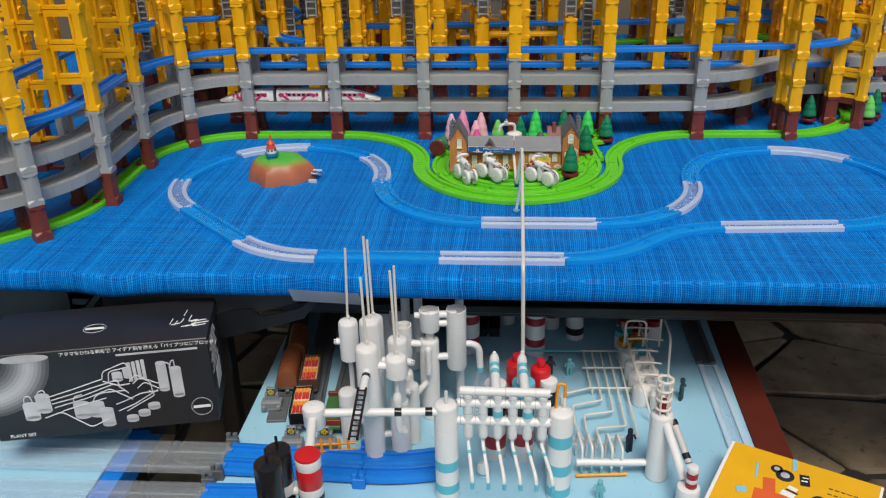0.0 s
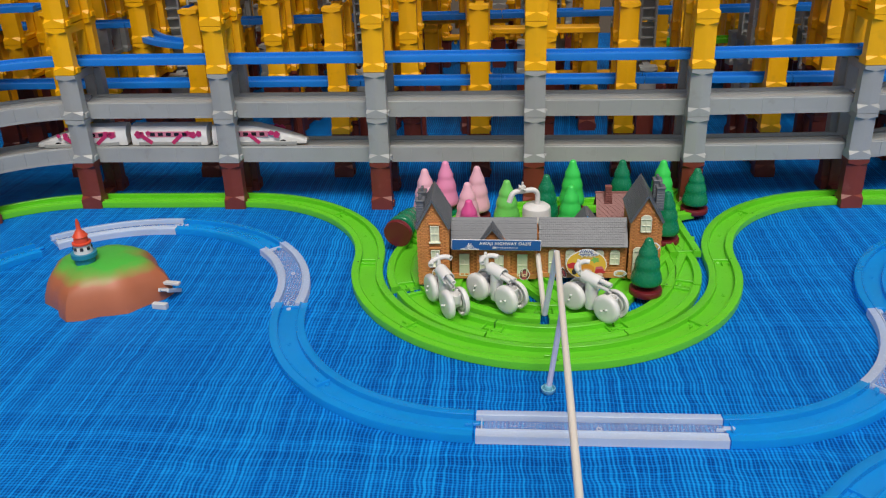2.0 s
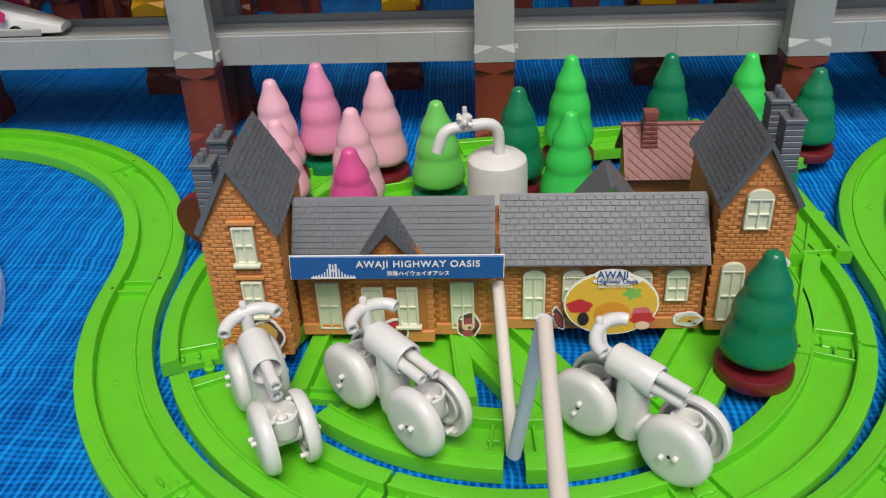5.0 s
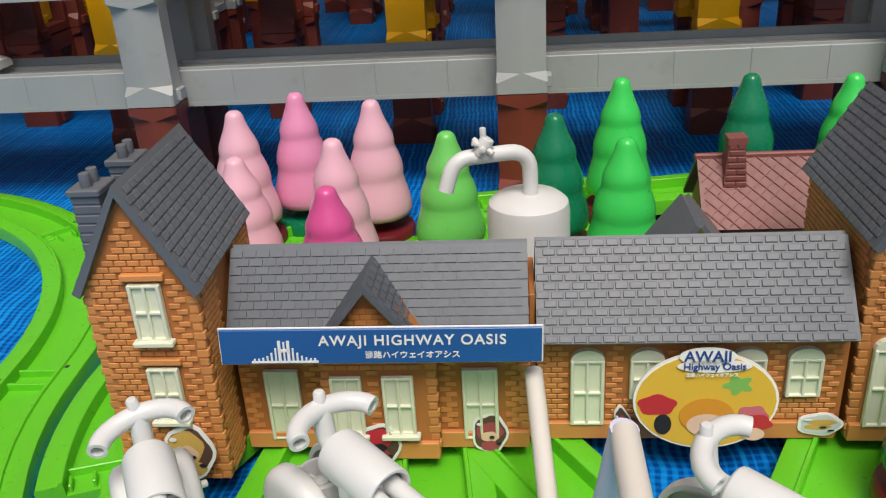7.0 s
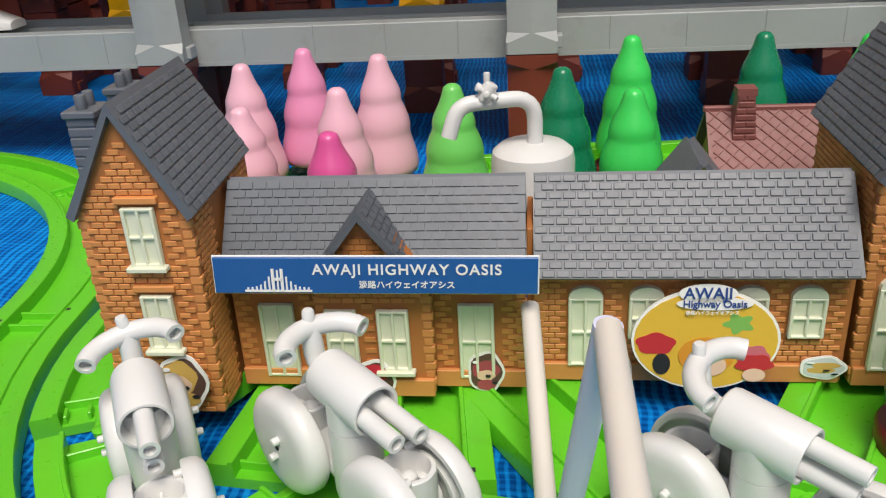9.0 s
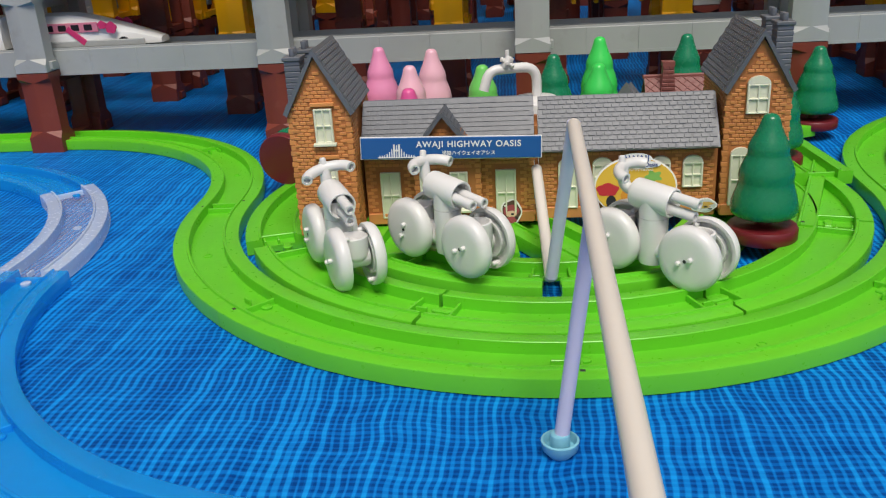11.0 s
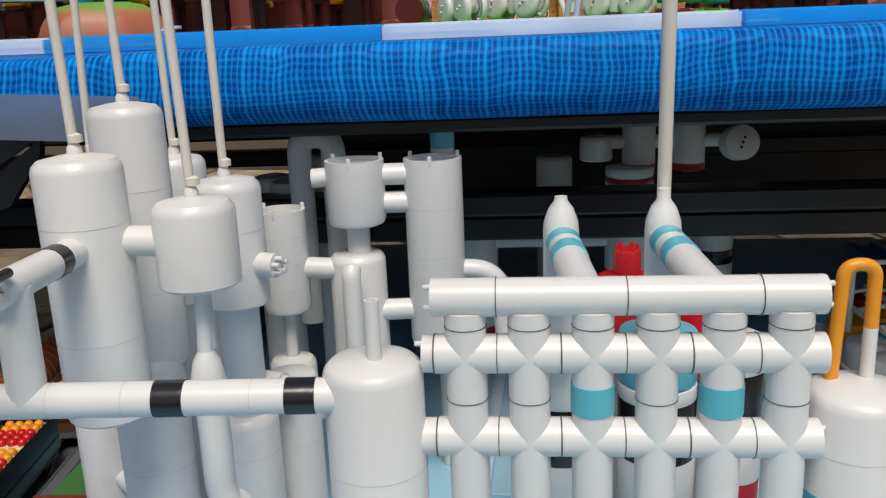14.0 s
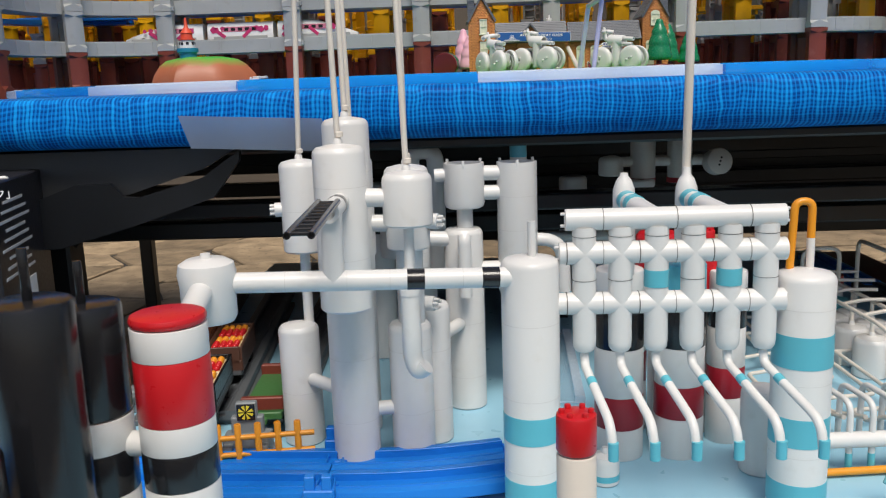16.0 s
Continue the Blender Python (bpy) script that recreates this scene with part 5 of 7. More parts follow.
    bar = [(0.0085 * (1 - math.cos(a)), 0.0122 * math.sin(a), -0.0016 * (1 - math.cos(a))) for a in (radians(-84 + 14 * i) for i in range(13))]
    tube(bm, bar, 0.0028, 16, True)
    lathe(bm, [(0, 0), (0.0017, 0), (0.0017, 0.0048), (0.0013, 0.0054), (0, 0.0056)], 12)
    part("handlebar", bm, WHITE, t).matrix_basis = turn @ pose(0, 0, 0, roll, 0, yaw)


tractor(0.0275, 0.3835, -61.4, 0.0438, roll=8, shift=-0.003)
tractor(0.0828, 0.3882, -42.4, 0.0434, roll=-3, stacked=False, lift=0.0028)
tractor(0.1868, 0.3748, -40.0, 0.0440, 0.002, roll=3, yaw=10, shift=-0.003)


# ---- pipeline from the plant to the station ----
def pipeline():
    t = thing("pipeline", "long thin white toy pipe running from plant tank to station", "toy pipe")
    bm = bmesh.new()
    tube(bm, rounded([(0.1462, -0.167, 0.630), (0.1436, -0.188, 0.7900), (0.1438, -0.06, 0.7900)], 0.014), 0.0030, 14)
    part("riser", bm, WHITE_WARM, t)
    bm = bmesh.new()
    tube(bm, [(0.1438, -0.06, 0.7900), (0.1448, 0.3520, 0.7905)], 0.0030, 14)
    part("long_span", bm, WHITE_WARM, t)
    bm = bmesh.new()
    tube(bm, [(0.1448, 0.3515, 0.7920), (0.1346, 0.3640, 0.7120)], 0.0030, 14)
    part("drop", bm, LAVENDER, t)
    bm = bmesh.new()
    tube(bm, [(0.1343, 0.3650, 0.7110), (0.1285, 0.4470, 0.7430)], 0.0030, 14)
    part("house_branch", bm, WHITE_WARM, t)
    t = thing("pipe_stand", "pale lavender pole on a small light-blue dish carrying the pipe", "toy pole", m=pose(0.1343, 0.2340, T))
    bm = bmesh.new()
    tube(bm, [(0, 0, 0.003), (0.0110, 0.0050, 0.0885)], 0.0027, 14)
    part("pole", bm, LAVENDER, t)
    bm = bmesh.new()
    lathe(bm, [(0, 0.0), (0.0040, 0.0), (0.0064, 0.003), (0.0068, 0.0062), (0.0060, 0.0065), (0.0050, 0.0035), (0, 0.0026)], 24)
    drum(bm, 0.0036, 0.002, 0.009, 0.0008, 14)
    part("dish", bm, rgb("light_blue_plastic", 0.22, 0.55, 0.68), t, "light-blue plastic dish")


pipeline()


def station_tank():
    t = thing("storage_tank", "white round toy tank with bent valve pipe behind the station", "toy tank", m=pose(0.129, 0.553, T + 0.0095))
    bm = bmesh.new()
    lathe(bm, [(0, 0), (0.0178, 0), (0.0178, 0.046), (0.0170, 0.050), (0.0140, 0.0525), (0.005, 0.0535), (0, 0.0535)], 32)
    part("shell", bm, WHITE, t)
    bm = bmesh.new()
    tube(bm, rounded([(0.001, 0, 0.052), (0.001, 0, 0.073), (-0.030, -0.010, 0.073), (-0.034, -0.012, 0.060)], 0.010), 0.0033, 14, True)
    part("bent_pipe", bm, WHITE, t)
    bm = bmesh.new()
    drum(bm, 0.0030, -0.004, 0.004, 0.0006, 12, pose(-0.018, -0.008, 0.0775, 0, 30, 0))
    valve = part("valve", bm, WHITE, t)
    for a in range(0, 360, 60):
        bm = bmesh.new()
        drum(bm, 0.0012, 0.002, 0.0055, 0.0003, 8, pose(-0.018, -0.008, 0.0775, 0, 30, 0) @ pose(0, 0, 0, 90, 0, a))
        part("spoke", bm, WHITE, valve)
    bm = bmesh.new()
    drum(bm, 0.0013, 0.003, 0.008, 0.0003, 8, pose(-0.018, -0.008, 0.0775))
    part("spindle", bm, WHITE, valve)


station_tank()

# ---- lower display board ----
standing = set(scene.objects)
slab("board", -0.365, 0.556, -0.62, 0.62, B - 0.012, B, BOARD, "glossy pale blue board carrying the toy plant", "display board", "")
slab("board_edge", 0.558, 0.617, -0.62, 0.62, B - 0.016, B - 0.003, STRIP, "dark brown wooden edge strip beside the pale blue board", "board edge", "")
slab("side_board", -1.25, -0.570, -0.70, 0.05, B - 0.012, B, BOARD, "second pale blue board beside the plant", "display board", "")
slab("side_sheet", -0.569, -0.535, -0.70, 0.05, B - 0.05, B - 0.004, BLUE, "dark blue sheet over the edge of the side board", "tablecloth", "")


def rack():
    t = thing("table_frame", "black steel frame and folding legs under the display table", "table frame")
    for y, z, h, d in ((0.064, 0.585, 0.016, 0.028), (0.103, 0.560, 0.018, 0.035), (-0.006, 0.6490, 0.009, 0.014), (0.30, 0.632, 0.02, 0.04), (0.62, 0.62, 0.03, 0.04), (1.7, 0.62, 0.03, 0.04), (0.64, 0.575, 0.022, 0.03), (0.66, 0.535, 0.022, 0.03), (0.50, 0.60, 0.02, 0.05)):
        part("rail", bmesh_box((0.1, y, z), (2.5, d, h), 0.002), STEEL, t)
    for x in (-0.95, -0.42, 1.3):
        for y in (0.05, 1.6):
            part("leg", bmesh_box((x, y, 0.322), (0.035, 0.035, 0.644), 0.003), STEEL, t)
    for x in (-0.62, -0.36):
        bm = bmesh.new()
        tube(bm, [(x, 0.03, 0.62), (x - 0.20, 0.10, 0.40)], 0.014, 8)
        part("brace", bm, STEEL, t)
    # added black sheets, standing in for the darkness deep under the table
    for z0, z1 in ((0.598, 0.6445), (0.43, 0.594)):
        part("back_panel", bmesh_box((0.62, 0.70, (z0 + z1) / 2), (1.64, 0.012, z1 - z0), 0.002), STEEL, t)
    part("top_panel", bmesh_box((0.1, 0.95, 0.651), (3.0, 1.9, 0.012), 0.002), STEEL, t)
    def flat(outline, y, th):
        """A plate of that outline (x, z), th thick."""
        bm = bmesh.new()
        a, b = [bm.verts.new((p[0], y, p[1])) for p in outline], [bm.verts.new((p[0], y + th, p[1])) for p in outline]
        bm.faces.new(a); bm.faces.new(b[::-1])
        for k in range(len(a)):
            n = (k + 1) % len(a)
            bm.faces.new((a[k], a[n], b[n], b[k]))
        return bm
    lever = [(-0.389, 0.612), (-0.355, 0.624), (-0.325, 0.624), (-0.314, 0.612), (-0.300, 0.611), (-0.242, 0.627), (-0.207, 0.650), (-0.208, 0.641), (-0.233, 0.609), (-0.302, 0.587), (-0.375, 0.567), (-0.400, 0.566), (-0.409, 0.586)]
    part("folding_lever", flat(lever, -0.036, 0.006), STEEL, t, "black folding lever")
    part("side_plate", flat([(-0.600, 0.652), (-0.213, 0.652), (-0.243, 0.634), (-0.315, 0.612), (-0.391, 0.606), (-0.600, 0.600)], -0.022, 0.004), rgb("charcoal_steel", 0.040, 0.042, 0.045), t, "charcoal grey side plate")


rack()
for x, y, sx, sy in ((0.1, 0.0, 0.93, 1.2), (-0.9, -0.32, 0.66, 0.72)):
    bm = bmesh.new()
    for px in (-1, 1):
        for py in (-1, 1):
            box(bm, (x + px * (sx / 2 - 0.05), y + py * (sy / 2 - 0.05), (B - 0.0075) / 2), (0.04, 0.04, B - 0.0075), 0.003)
    box(bm, (x, y, B - 0.0005), (sx - 0.02, sy - 0.02, 0.006), 0.001)
    ob = part("low_stand", bm, STEEL)
    tagged(ob, "low black stand holding the pale blue display board", "stand")


# ---- the toy plant ----
PLANT = "vessels of the white toy plant"


def vessel_profile(r, z0, z1, dome=True, nub=True, foot=0.0015):
    p = [(0, z0), (r - foot, z0), (r, z0 + foot)]
    if dome:
        p += [(r, z1 - 0.007), (r * 0.965, z1 - 0.0045), (r * 0.85, z1 - 0.0022), (r * 0.45, z1 - 0.0006), (0.0032, z1)]
    else:
        p += [(r, z1 - 0.002), (r - 0.002, z1)]
    if nub:
        p += [(0.0030, z1 + 0.0025), (0.0022, z1 + 0.004)]
    return p + [(0, p[-1][1])]


def vessel(x, y, r, z0, z1, label="white plastic toy tank of the plant", bands=(), dome=True, nub=True, rod=None, lower=None, seams=True, mtl=None, group=PLANT, parent=None):
    t = parent or thing("plant_tank", label, "toy tank", group, pose(x, y, 0))
    o = pose(0, 0, 0) if parent is None else pose(x, y, 0)
    bm = bmesh.new()
    lathe(bm, vessel_profile(r, z0, z1, dome, nub), 32, o)
    part("shell", bm, mtl or WHITE, t)
    for b0, b1, bmtl in bands:
        bm = bmesh.new()
        lathe(bm, [(r - 0.002, b0), (r + 0.00025, b0 + 0.0002), (r + 0.00025, b1 - 0.0002), (r - 0.002, b1)], 32, o)
        part("band", bm, bmtl, t, {CYAN_BAND: "light blue band", RED: "red band", DARKRED: "crimson band", BLACK: "black band"}.get(bmtl, ""))
    if seams:
        k = z0 + 0.030 + 0.022 * ((x * 917 + y * 613) % 1.0)
        while k < z1 - 0.015:
            bm = bmesh.new()
            lathe(bm, [(r - 0.001, k), (r + 0.00012, k + 0.0001), (r + 0.00012, k + 0.0004), (r - 0.001, k + 0.0005)], 32, o)
            part("seam", bm, meshes["seam"], t)
            k += 0.052
    if lower:
        lr, lz = lower
        bm = bmesh.new()
        lathe(bm, [(0, lz), (lr - 0.001, lz), (lr, lz + 0.001), (lr, z0 - 0.002), (lr + 0.001, z0 + 0.0005), (0, z0 + 0.0005)], 28, o)
        part("column", bm, WHITE, t)
    if rod:
        bm = bmesh.new()
        tube(bm, [o @ Vector((0, 0, z1)), o @ Vector((rod[1], rod[2], rod[0]))], 0.0021, 12)
        lathe(bm, [(0, -0.002), (0.003, -0.001), (0.003, 0.002), (0, 0.0035)], 12, o @ pose(0.001, 0, z1 + 0.006))
        part("mast", bm, WHITE_WARM, t, "thin cream mast")
    return t


def cup(t, x, y, r, z0, z1):
    bm = bmesh.new()
    lathe(bm, [(0, z0), (r * 0.75, z0), (r * 0.93, z0 + 0.0015), (r, z0 + 0.005), (r, z1), (r - 0.0022, z1), (r - 0.0026, z1 - 0.018), (0, z1 - 0.018)], 32, pose(x, y, 0))
    c = part("open_cup", bm, WHITE, t, "open white cup")
    bm = bmesh.new()
    lathe(bm, [(r * 0.80, z1 - 0.0181), (r * 0.80, z1 - 0.0030), (r * 0.70, z1 - 0.0030), (r * 0.68, z1 - 0.0181)], 28, pose(x, y, 0))
    part("inner_ring", bm, WHITE, c)
    for a in (30, 150, 270):
        bm = bmesh.new()
        drum(bm, 0.0013, z1 - 0.004, z1 + 0.003, 0.0004, 8, pose(x, y, 0, 0, 0, a) @ pose(r - 0.001, 0, 0))
        part("pin", bm, WHITE, c)
    bm = bmesh.new()
    drum(bm, 0.0011, z1 - 0.0181, z1 - 0.0175, 0.0001, 10, pose(x + 0.002, y + 0.001, 0))
    part("hole", bm, INK, c)
    if z1 - z0 > 0.05:
        for k in range(1, 4):
            z = z0 + (z1 - z0) * k / 4
            bm = bmesh.new()
            lathe(bm, [(r - 0.001, z), (r + 0.00012, z + 0.0001), (r + 0.00012, z + 0.0004), (r - 0.001, z + 0.0005)], 32, pose(x, y, 0))
            part("seam", bm, meshes["seam"], c)


def pipe(t, pts, r, mtl=None, name="pipe", rad=0.008, label="", hollow=False):
    bm = bmesh.new()
    tube(bm, rounded(pts, rad) if len(pts) > 2 else pts, r, 16, hollow)
    return part(name, bm, mtl or WHITE, t, label)


def ring(t, p, d, r, ln, mtl, name="band", label=""):
    p, d = Vector(p), Vector(d).normalized()
    bm = bmesh.new()
    tube(bm, [p - d * ln / 2, p + d * ln / 2], r + 0.00025, 18)
    part(name, bm, mtl, t, label)


tower = thing("distillation_tower", "cluster of tall white toy plant columns with thin masts", "toy plant")
vessel(-0.098, -0.228, 0.0182, 0.546, 0.6665, rod=(0.791, -0.002, 0), parent=tower)
vessel(-0.104, -0.178, 0.0182, B, 0.556, nub=False, parent=tower)
vessel(-0.1015, -0.172, 0.0175, 0.548, 0.6835, rod=(0.835, -0.001, 0), parent=tower)
vessel(-0.108, -0.105, 0.0165, 0.56, 0.648, rod=(0.797, -0.002, 0), lower=(0.0145, B), parent=tower)
vessel(-0.1495, -0.1185, 0.0168, 0.568, 0.6475, rod=(0.787, 0.005, 0), lower=(0.0042, 0.50), parent=tower)
vessel(-0.1565, -0.130, 0.0168, B, 0.508, nub=False, parent=tower)
vessel(-0.0525, -0.223, 0.0174, 0.606, 0.646, rod=(0.801, -0.003, 0), lower=(0.0036, 0.575), parent=tower)
vessel(-0.058, -0.167, 0.0168, 0.578, 0.645, rod=(0.781, 0.0, 0), lower=(0.0105, 0.50), parent=tower)
vessel(-0.060, -0.167, 0.0170, B, 0.519, parent=tower)
vessel(-0.045, -0.130, 0.0150, B, 0.525, nub=False, parent=tower)
cup(tower, -0.0640, -0.0600, 0.0152, 0.536, 0.604)
pipe(tower, [(-0.0640, -0.0600, 0.50), (-0.0640, -0.0600, 0.54)], 0.004)
vessel(-0.0640, -0.0600, 0.0150, B, 0.505, nub=False, parent=tower)
cup(tower, -0.017, -0.0550, 0.0180, 0.592, 0.634)
pipe(tower, [(-0.017, -0.0550, 0.56), (-0.017, -0.0550, 0.598)], 0.0072, name="neck_pipe")
vessel(-0.019, -0.0530, 0.0176, B, 0.575, nub=False, parent=tower)
cup(tower, 0.030, -0.0470, 0.0180, 0.508, 0.633)
pipe(tower, [(-0.017, -0.0550, 0.624), (0.030, -0.0470, 0.623)], 0.0070, name="bridge_pipe")
pipe(tower, [(-0.017, -0.0550, 0.606), (0.030, -0.0470, 0.605)], 0.0070, name="bridge_pipe")
pipe(tower, [(-0.0640, -0.0600, 0.566), (-0.018, -0.0580, 0.563)], 0.0070, name="bridge_pipe")
pipe(tower, [(-0.018, -0.0580, 0.535), (0.030, -0.0470, 0.533)], 0.0070, name="bridge_pipe")
st = pipe(tower, [(-0.017, -0.0550, 0.624), (-0.043, -0.0570, 0.623)], 0.0062, name="stub_pipe")
pipe(tower, [(0.032, -0.0470, 0.560), (0.070, -0.0440, 0.558), (0.072, -0.0440, 0.508)], 0.0062, rad=0.022, name="elbow_pipe")
pipe(tower, [(0.072, -0.0440, 0.508), (0.072, -0.0440, 0.498)], 0.0063, CYAN_BAND, "pipe_tip")
pipe(tower, [(-0.0175, -0.082, 0.515), (-0.0175, -0.083, 0.566), (-0.0175, -0.080, 0.570)], 0.0058, name="bypass_pipe")
pipe(tower, [(-0.098, -0.228, 0.628), (-0.0525, -0.223, 0.626)], 0.0068, name="bridge_pipe")
pipe(tower, [(-0.1015, -0.172, 0.600), (-0.058, -0.167, 0.598)], 0.0068, name="bridge_pipe")
pipe(tower, [(-0.104, -0.178, 0.446), (-0.060, -0.167, 0.446)], 0.0060, name="bridge_pipe")
pipe(tower, [(-0.1565, -0.130, 0.46), (-0.104, -0.178, 0.46)], 0.0055, name="bridge_pipe")
pipe(tower, [(-0.050, -0.130, 0.485), (-0.019, -0.056, 0.485)], 0.0058, name="bridge_pipe")
for a, b in (((-0.058, -0.167, 0.600), (-0.034, -0.174, 0.600)), ((-0.1495, -0.1185, 0.605), (-0.171, -0.1225, 0.605)), ((-0.060, -0.155, 0.530), (-0.040, -0.161, 0.530))):
    s_ = pipe(tower, [a, b], 0.0062, name="stub_pipe")
    for k in range(5):
        d = (Vector(b) - Vector(a)).normalized()
        up, sd = Vector((0, 0, 1)), d.cross(Vector((0, 0, 1)))
        c = Vector(b) + 0.0036 * (math.cos(k * 1.2566) * up + math.sin(k * 1.2566) * sd)
        pipe(s_, [c, c + d * 0.0040], 0.0013, name="pin")
bm = bmesh.new()
lathe(bm, [(0, 0.555), (0.0075, 0.555), (0.0078, 0.562), (0.0060, 0.571), (0.0032, 0.576), (0, 0.576)], 20, pose(-0.0530, -0.226, 0))
part("bulb", bm, WHITE, tower)
pipe(tower, [(-0.0530, -0.226, 0.56), (-0.0530, -0.226, 0.506), (-0.0490, -0.228, 0.4965), (-0.0435, -0.229, 0.5015)], 0.0070, name="drain_pipe", rad=0.007)
pipe(tower, [(-0.0525, -0.223, 0.609), (-0.0530, -0.226, 0.575)], 0.0034, name="drain_neck")

# beam from the hub to the front tank
beam = thing("transfer_pipe", "white horizontal toy pipe with black bands and a black ladder", "toy pipe", m=pose(0, 0, -0.0018))
b0, dirb = Vector((-0.166, -0.300, 0.586)), Vector((0.190, 0.022, -0.0055))
pipe(beam, [b0, b0 + dirb], 0.0068, name="main_pipe")
for f in (0.645, 0.893):
    ring(beam, b0 + dirb * f, dirb, 0.0068, 0.011, BLACK)
pipe(beam, [(-0.0945, -0.2915, 0.584), (-0.0940, -0.2915, 0.629)], 0.0070, name="riser")
pipe(beam, [(-0.097, -0.228, 0.6285), (-0.0935, -0.3025, 0.6300)], 0.0066, name="spur_pipe", hollow=True)
ring(beam, (-0.0955, -0.2600, 0.6292), (0.0035, -0.0745, 0.0015), 0.0066, 0.008, BLACK)
lad = thing("toy_ladder", "small black plastic ladder clipped to the white pipe", "toy ladder")
for s in (-1, 1):
    pipe(lad, [(-0.0935 + s * 0.0058, -0.301, 0.6355), (-0.0850 + s * 0.0058, -0.425, 0.6365)], 0.0019, BLACK, "side_rail", hollow=True)
for i in range(10):
    f = (i + 0.5) / 10
    x, y, z = -0.0935 + 0.0085 * f, -0.301 - 0.124 * f, 0.6355 + 0.001 * f
    pipe(lad, [(x - 0.0058, y, z), (x + 0.0058, y, z)], 0.0013, BLACK, "rung")
hub = thing("pipe_hub", "white round toy junction with a slanting pipe", "toy pipe")
bm = bmesh.new()
lathe(bm, [(0, 0.560), (0.0150, 0.560), (0.0168, 0.5635), (0.0170, 0.584), (0.0180, 0.592), (0.0168, 0.598), (0.012, 0.601), (0.0035, 0.6015), (0.003, 0.6045), (0, 0.6050)], 30, pose(-0.1715, -0.302, 0))
part("drum", bm, WHITE, hub)
pipe(hub, [(-0.172, -0.312, 0.583), (-0.158, -0.408, 0.572)], 0.0072, name="slanting_pipe")

STACKS = "banded chimney stacks"


def stack(x, y, r, z0, segs, label, cap=None):
    """A chimney of stacked coloured rings, from the base up: (height, material)."""
    t = thing("chimney_stack", label, "toy chimney", STACKS, pose(x, y, 0))
    z = z0
    for i, (h, mtl) in enumerate(segs):
        bm = bmesh.new()
        last = i == len(segs) - 1
        drum(bm, r, z, z + h - 0.0002, 0.0025 if last else 0.0004, 32)
        part("ring", bm, mtl, t)
        z += h
    if cap:
        bm = bmesh.new()
        drum(bm, 0.0022, z - 0.001, z + cap, 0.0006, 10)
        part("nub", bm, segs[-1][1], t)
    return t


stack(-0.1560, -0.411, 0.0188, B, [(0.055, WHITE), (0.022, BLACK), (0.028, WHITE), (0.0195, BLACK), (0.0155, WHITE), (0.034, RED), (0.0165, WHITE), (0.006, RED)], "red, white and black banded toy chimney in the plant")
stack(-0.1990, -0.410, 0.0188, B, [(0.10, WHITE), (0.024, BLACK), (0.018, WHITE), (0.06, BLACK)], "black and white toy tank with a nub beside the chimney", 0.022)
stack(-0.1995, -0.457, 0.0190, B, [(0.05, WHITE), (0.026, BLACK), (0.024, WHITE), (0.116, BLACK)], "glossy black toy tank with a white foot", 0.024)
stack(-0.213, -0.500, 0.0170, B, [(0.05, WHITE), (0.11, BLACK)], "short glossy black toy tank in the plant", 0.010)
pip = thing("link_pipe", "short white pipe between the black tank and chimney", "toy pipe")
pipe(pip, [(-0.195, -0.410, 0.525), (-0.160, -0.411, 0.525)], 0.0068)
stack(0.103, -0.163, 0.0190, B, [(0.026, WHITE), (0.027, DARKRED), (0.040, WHITE), (0.030, BLACK), (0.034, WHITE)], "white toy chimney with crimson and black bands")
stack(0.150, -0.162, 0.0192, B, [(0.034, WHITE), (0.027, DARKRED), (0.032, WHITE), (0.032, BLACK), (0.008, WHITE), (0.028, CYAN_BAND)], "white toy chimney with crimson, black and light blue bands")
stack(0.196, -0.118, 0.0150, B, [(0.040, WHITE), (0.026, DARKRED), (0.034, WHITE), (0.028, BLACK), (0.020, WHITE)], "white toy chimney with crimson and black bands")
stack(0.122, -0.112, 0.0120, B, [(0.045, WHITE), (0.026, DARKRED), (0.05, WHITE)], "white toy chimney with one crimson band")
stack(0.1755, 0.198, 0.0206, B, [(0.022, WHITE), (0.018, DARKRED), (0.034, WHITE), (0.018, DARKRED), (0.080, WHITE), (0.004, DARKRED), (0.010, WHITE)], "tall white toy chimney with crimson bands under the table")
stack(0.0400, 0.197, 0.0206, B, [(0.022, WHITE), (0.018, DARKRED), (0.034, WHITE), (0.018, DARKRED), (0.045, WHITE)], "white toy chimney with crimson bands behind the tanks")
stack(0.2645, 0.264, 0.0190, B, [(0.012, WHITE), (0.017, BLACK), (0.049, WHITE), (0.013, BLACK), (0.050, WHITE)], "white toy chimney with black bands under the table")
stack(0.2158, 0.305, 0.0180, B, [(0.030, WHITE), (0.018, BLACK), (0.05, WHITE), (0.013, BLACK), (0.02, WHITE)], "white toy chimney with black bands under the table")

vessel(0.0291, -0.271, 0.0188, B, 0.592, "tall white toy tank with light blue bands and a nozzle", [(0.4635, 0.483, CYAN_BAND), (0.418, 0.436, CYAN_BAND)], nub=False, seams=True)
noz = thing("tank_nozzle", "thin white nozzle on the tall tank", "toy pipe")
pipe(noz, [(0.0305, -0.274, 0.586), (0.0305, -0.274, 0.615)], 0.0028, hollow=True)
vessel(0.2114, -0.258, 0.0192, B, 0.575, "white toy tank with light blue bands and an orange loop", [(0.509, 0.532, CYAN_BAND), (0.453, 0.474, CYAN_BAND), (0.408, 0.426, CYAN_BAND)], nub=False)
loop = thing("pipe_loop", "orange and white bent toy pipe on the banded tank", "toy pipe")
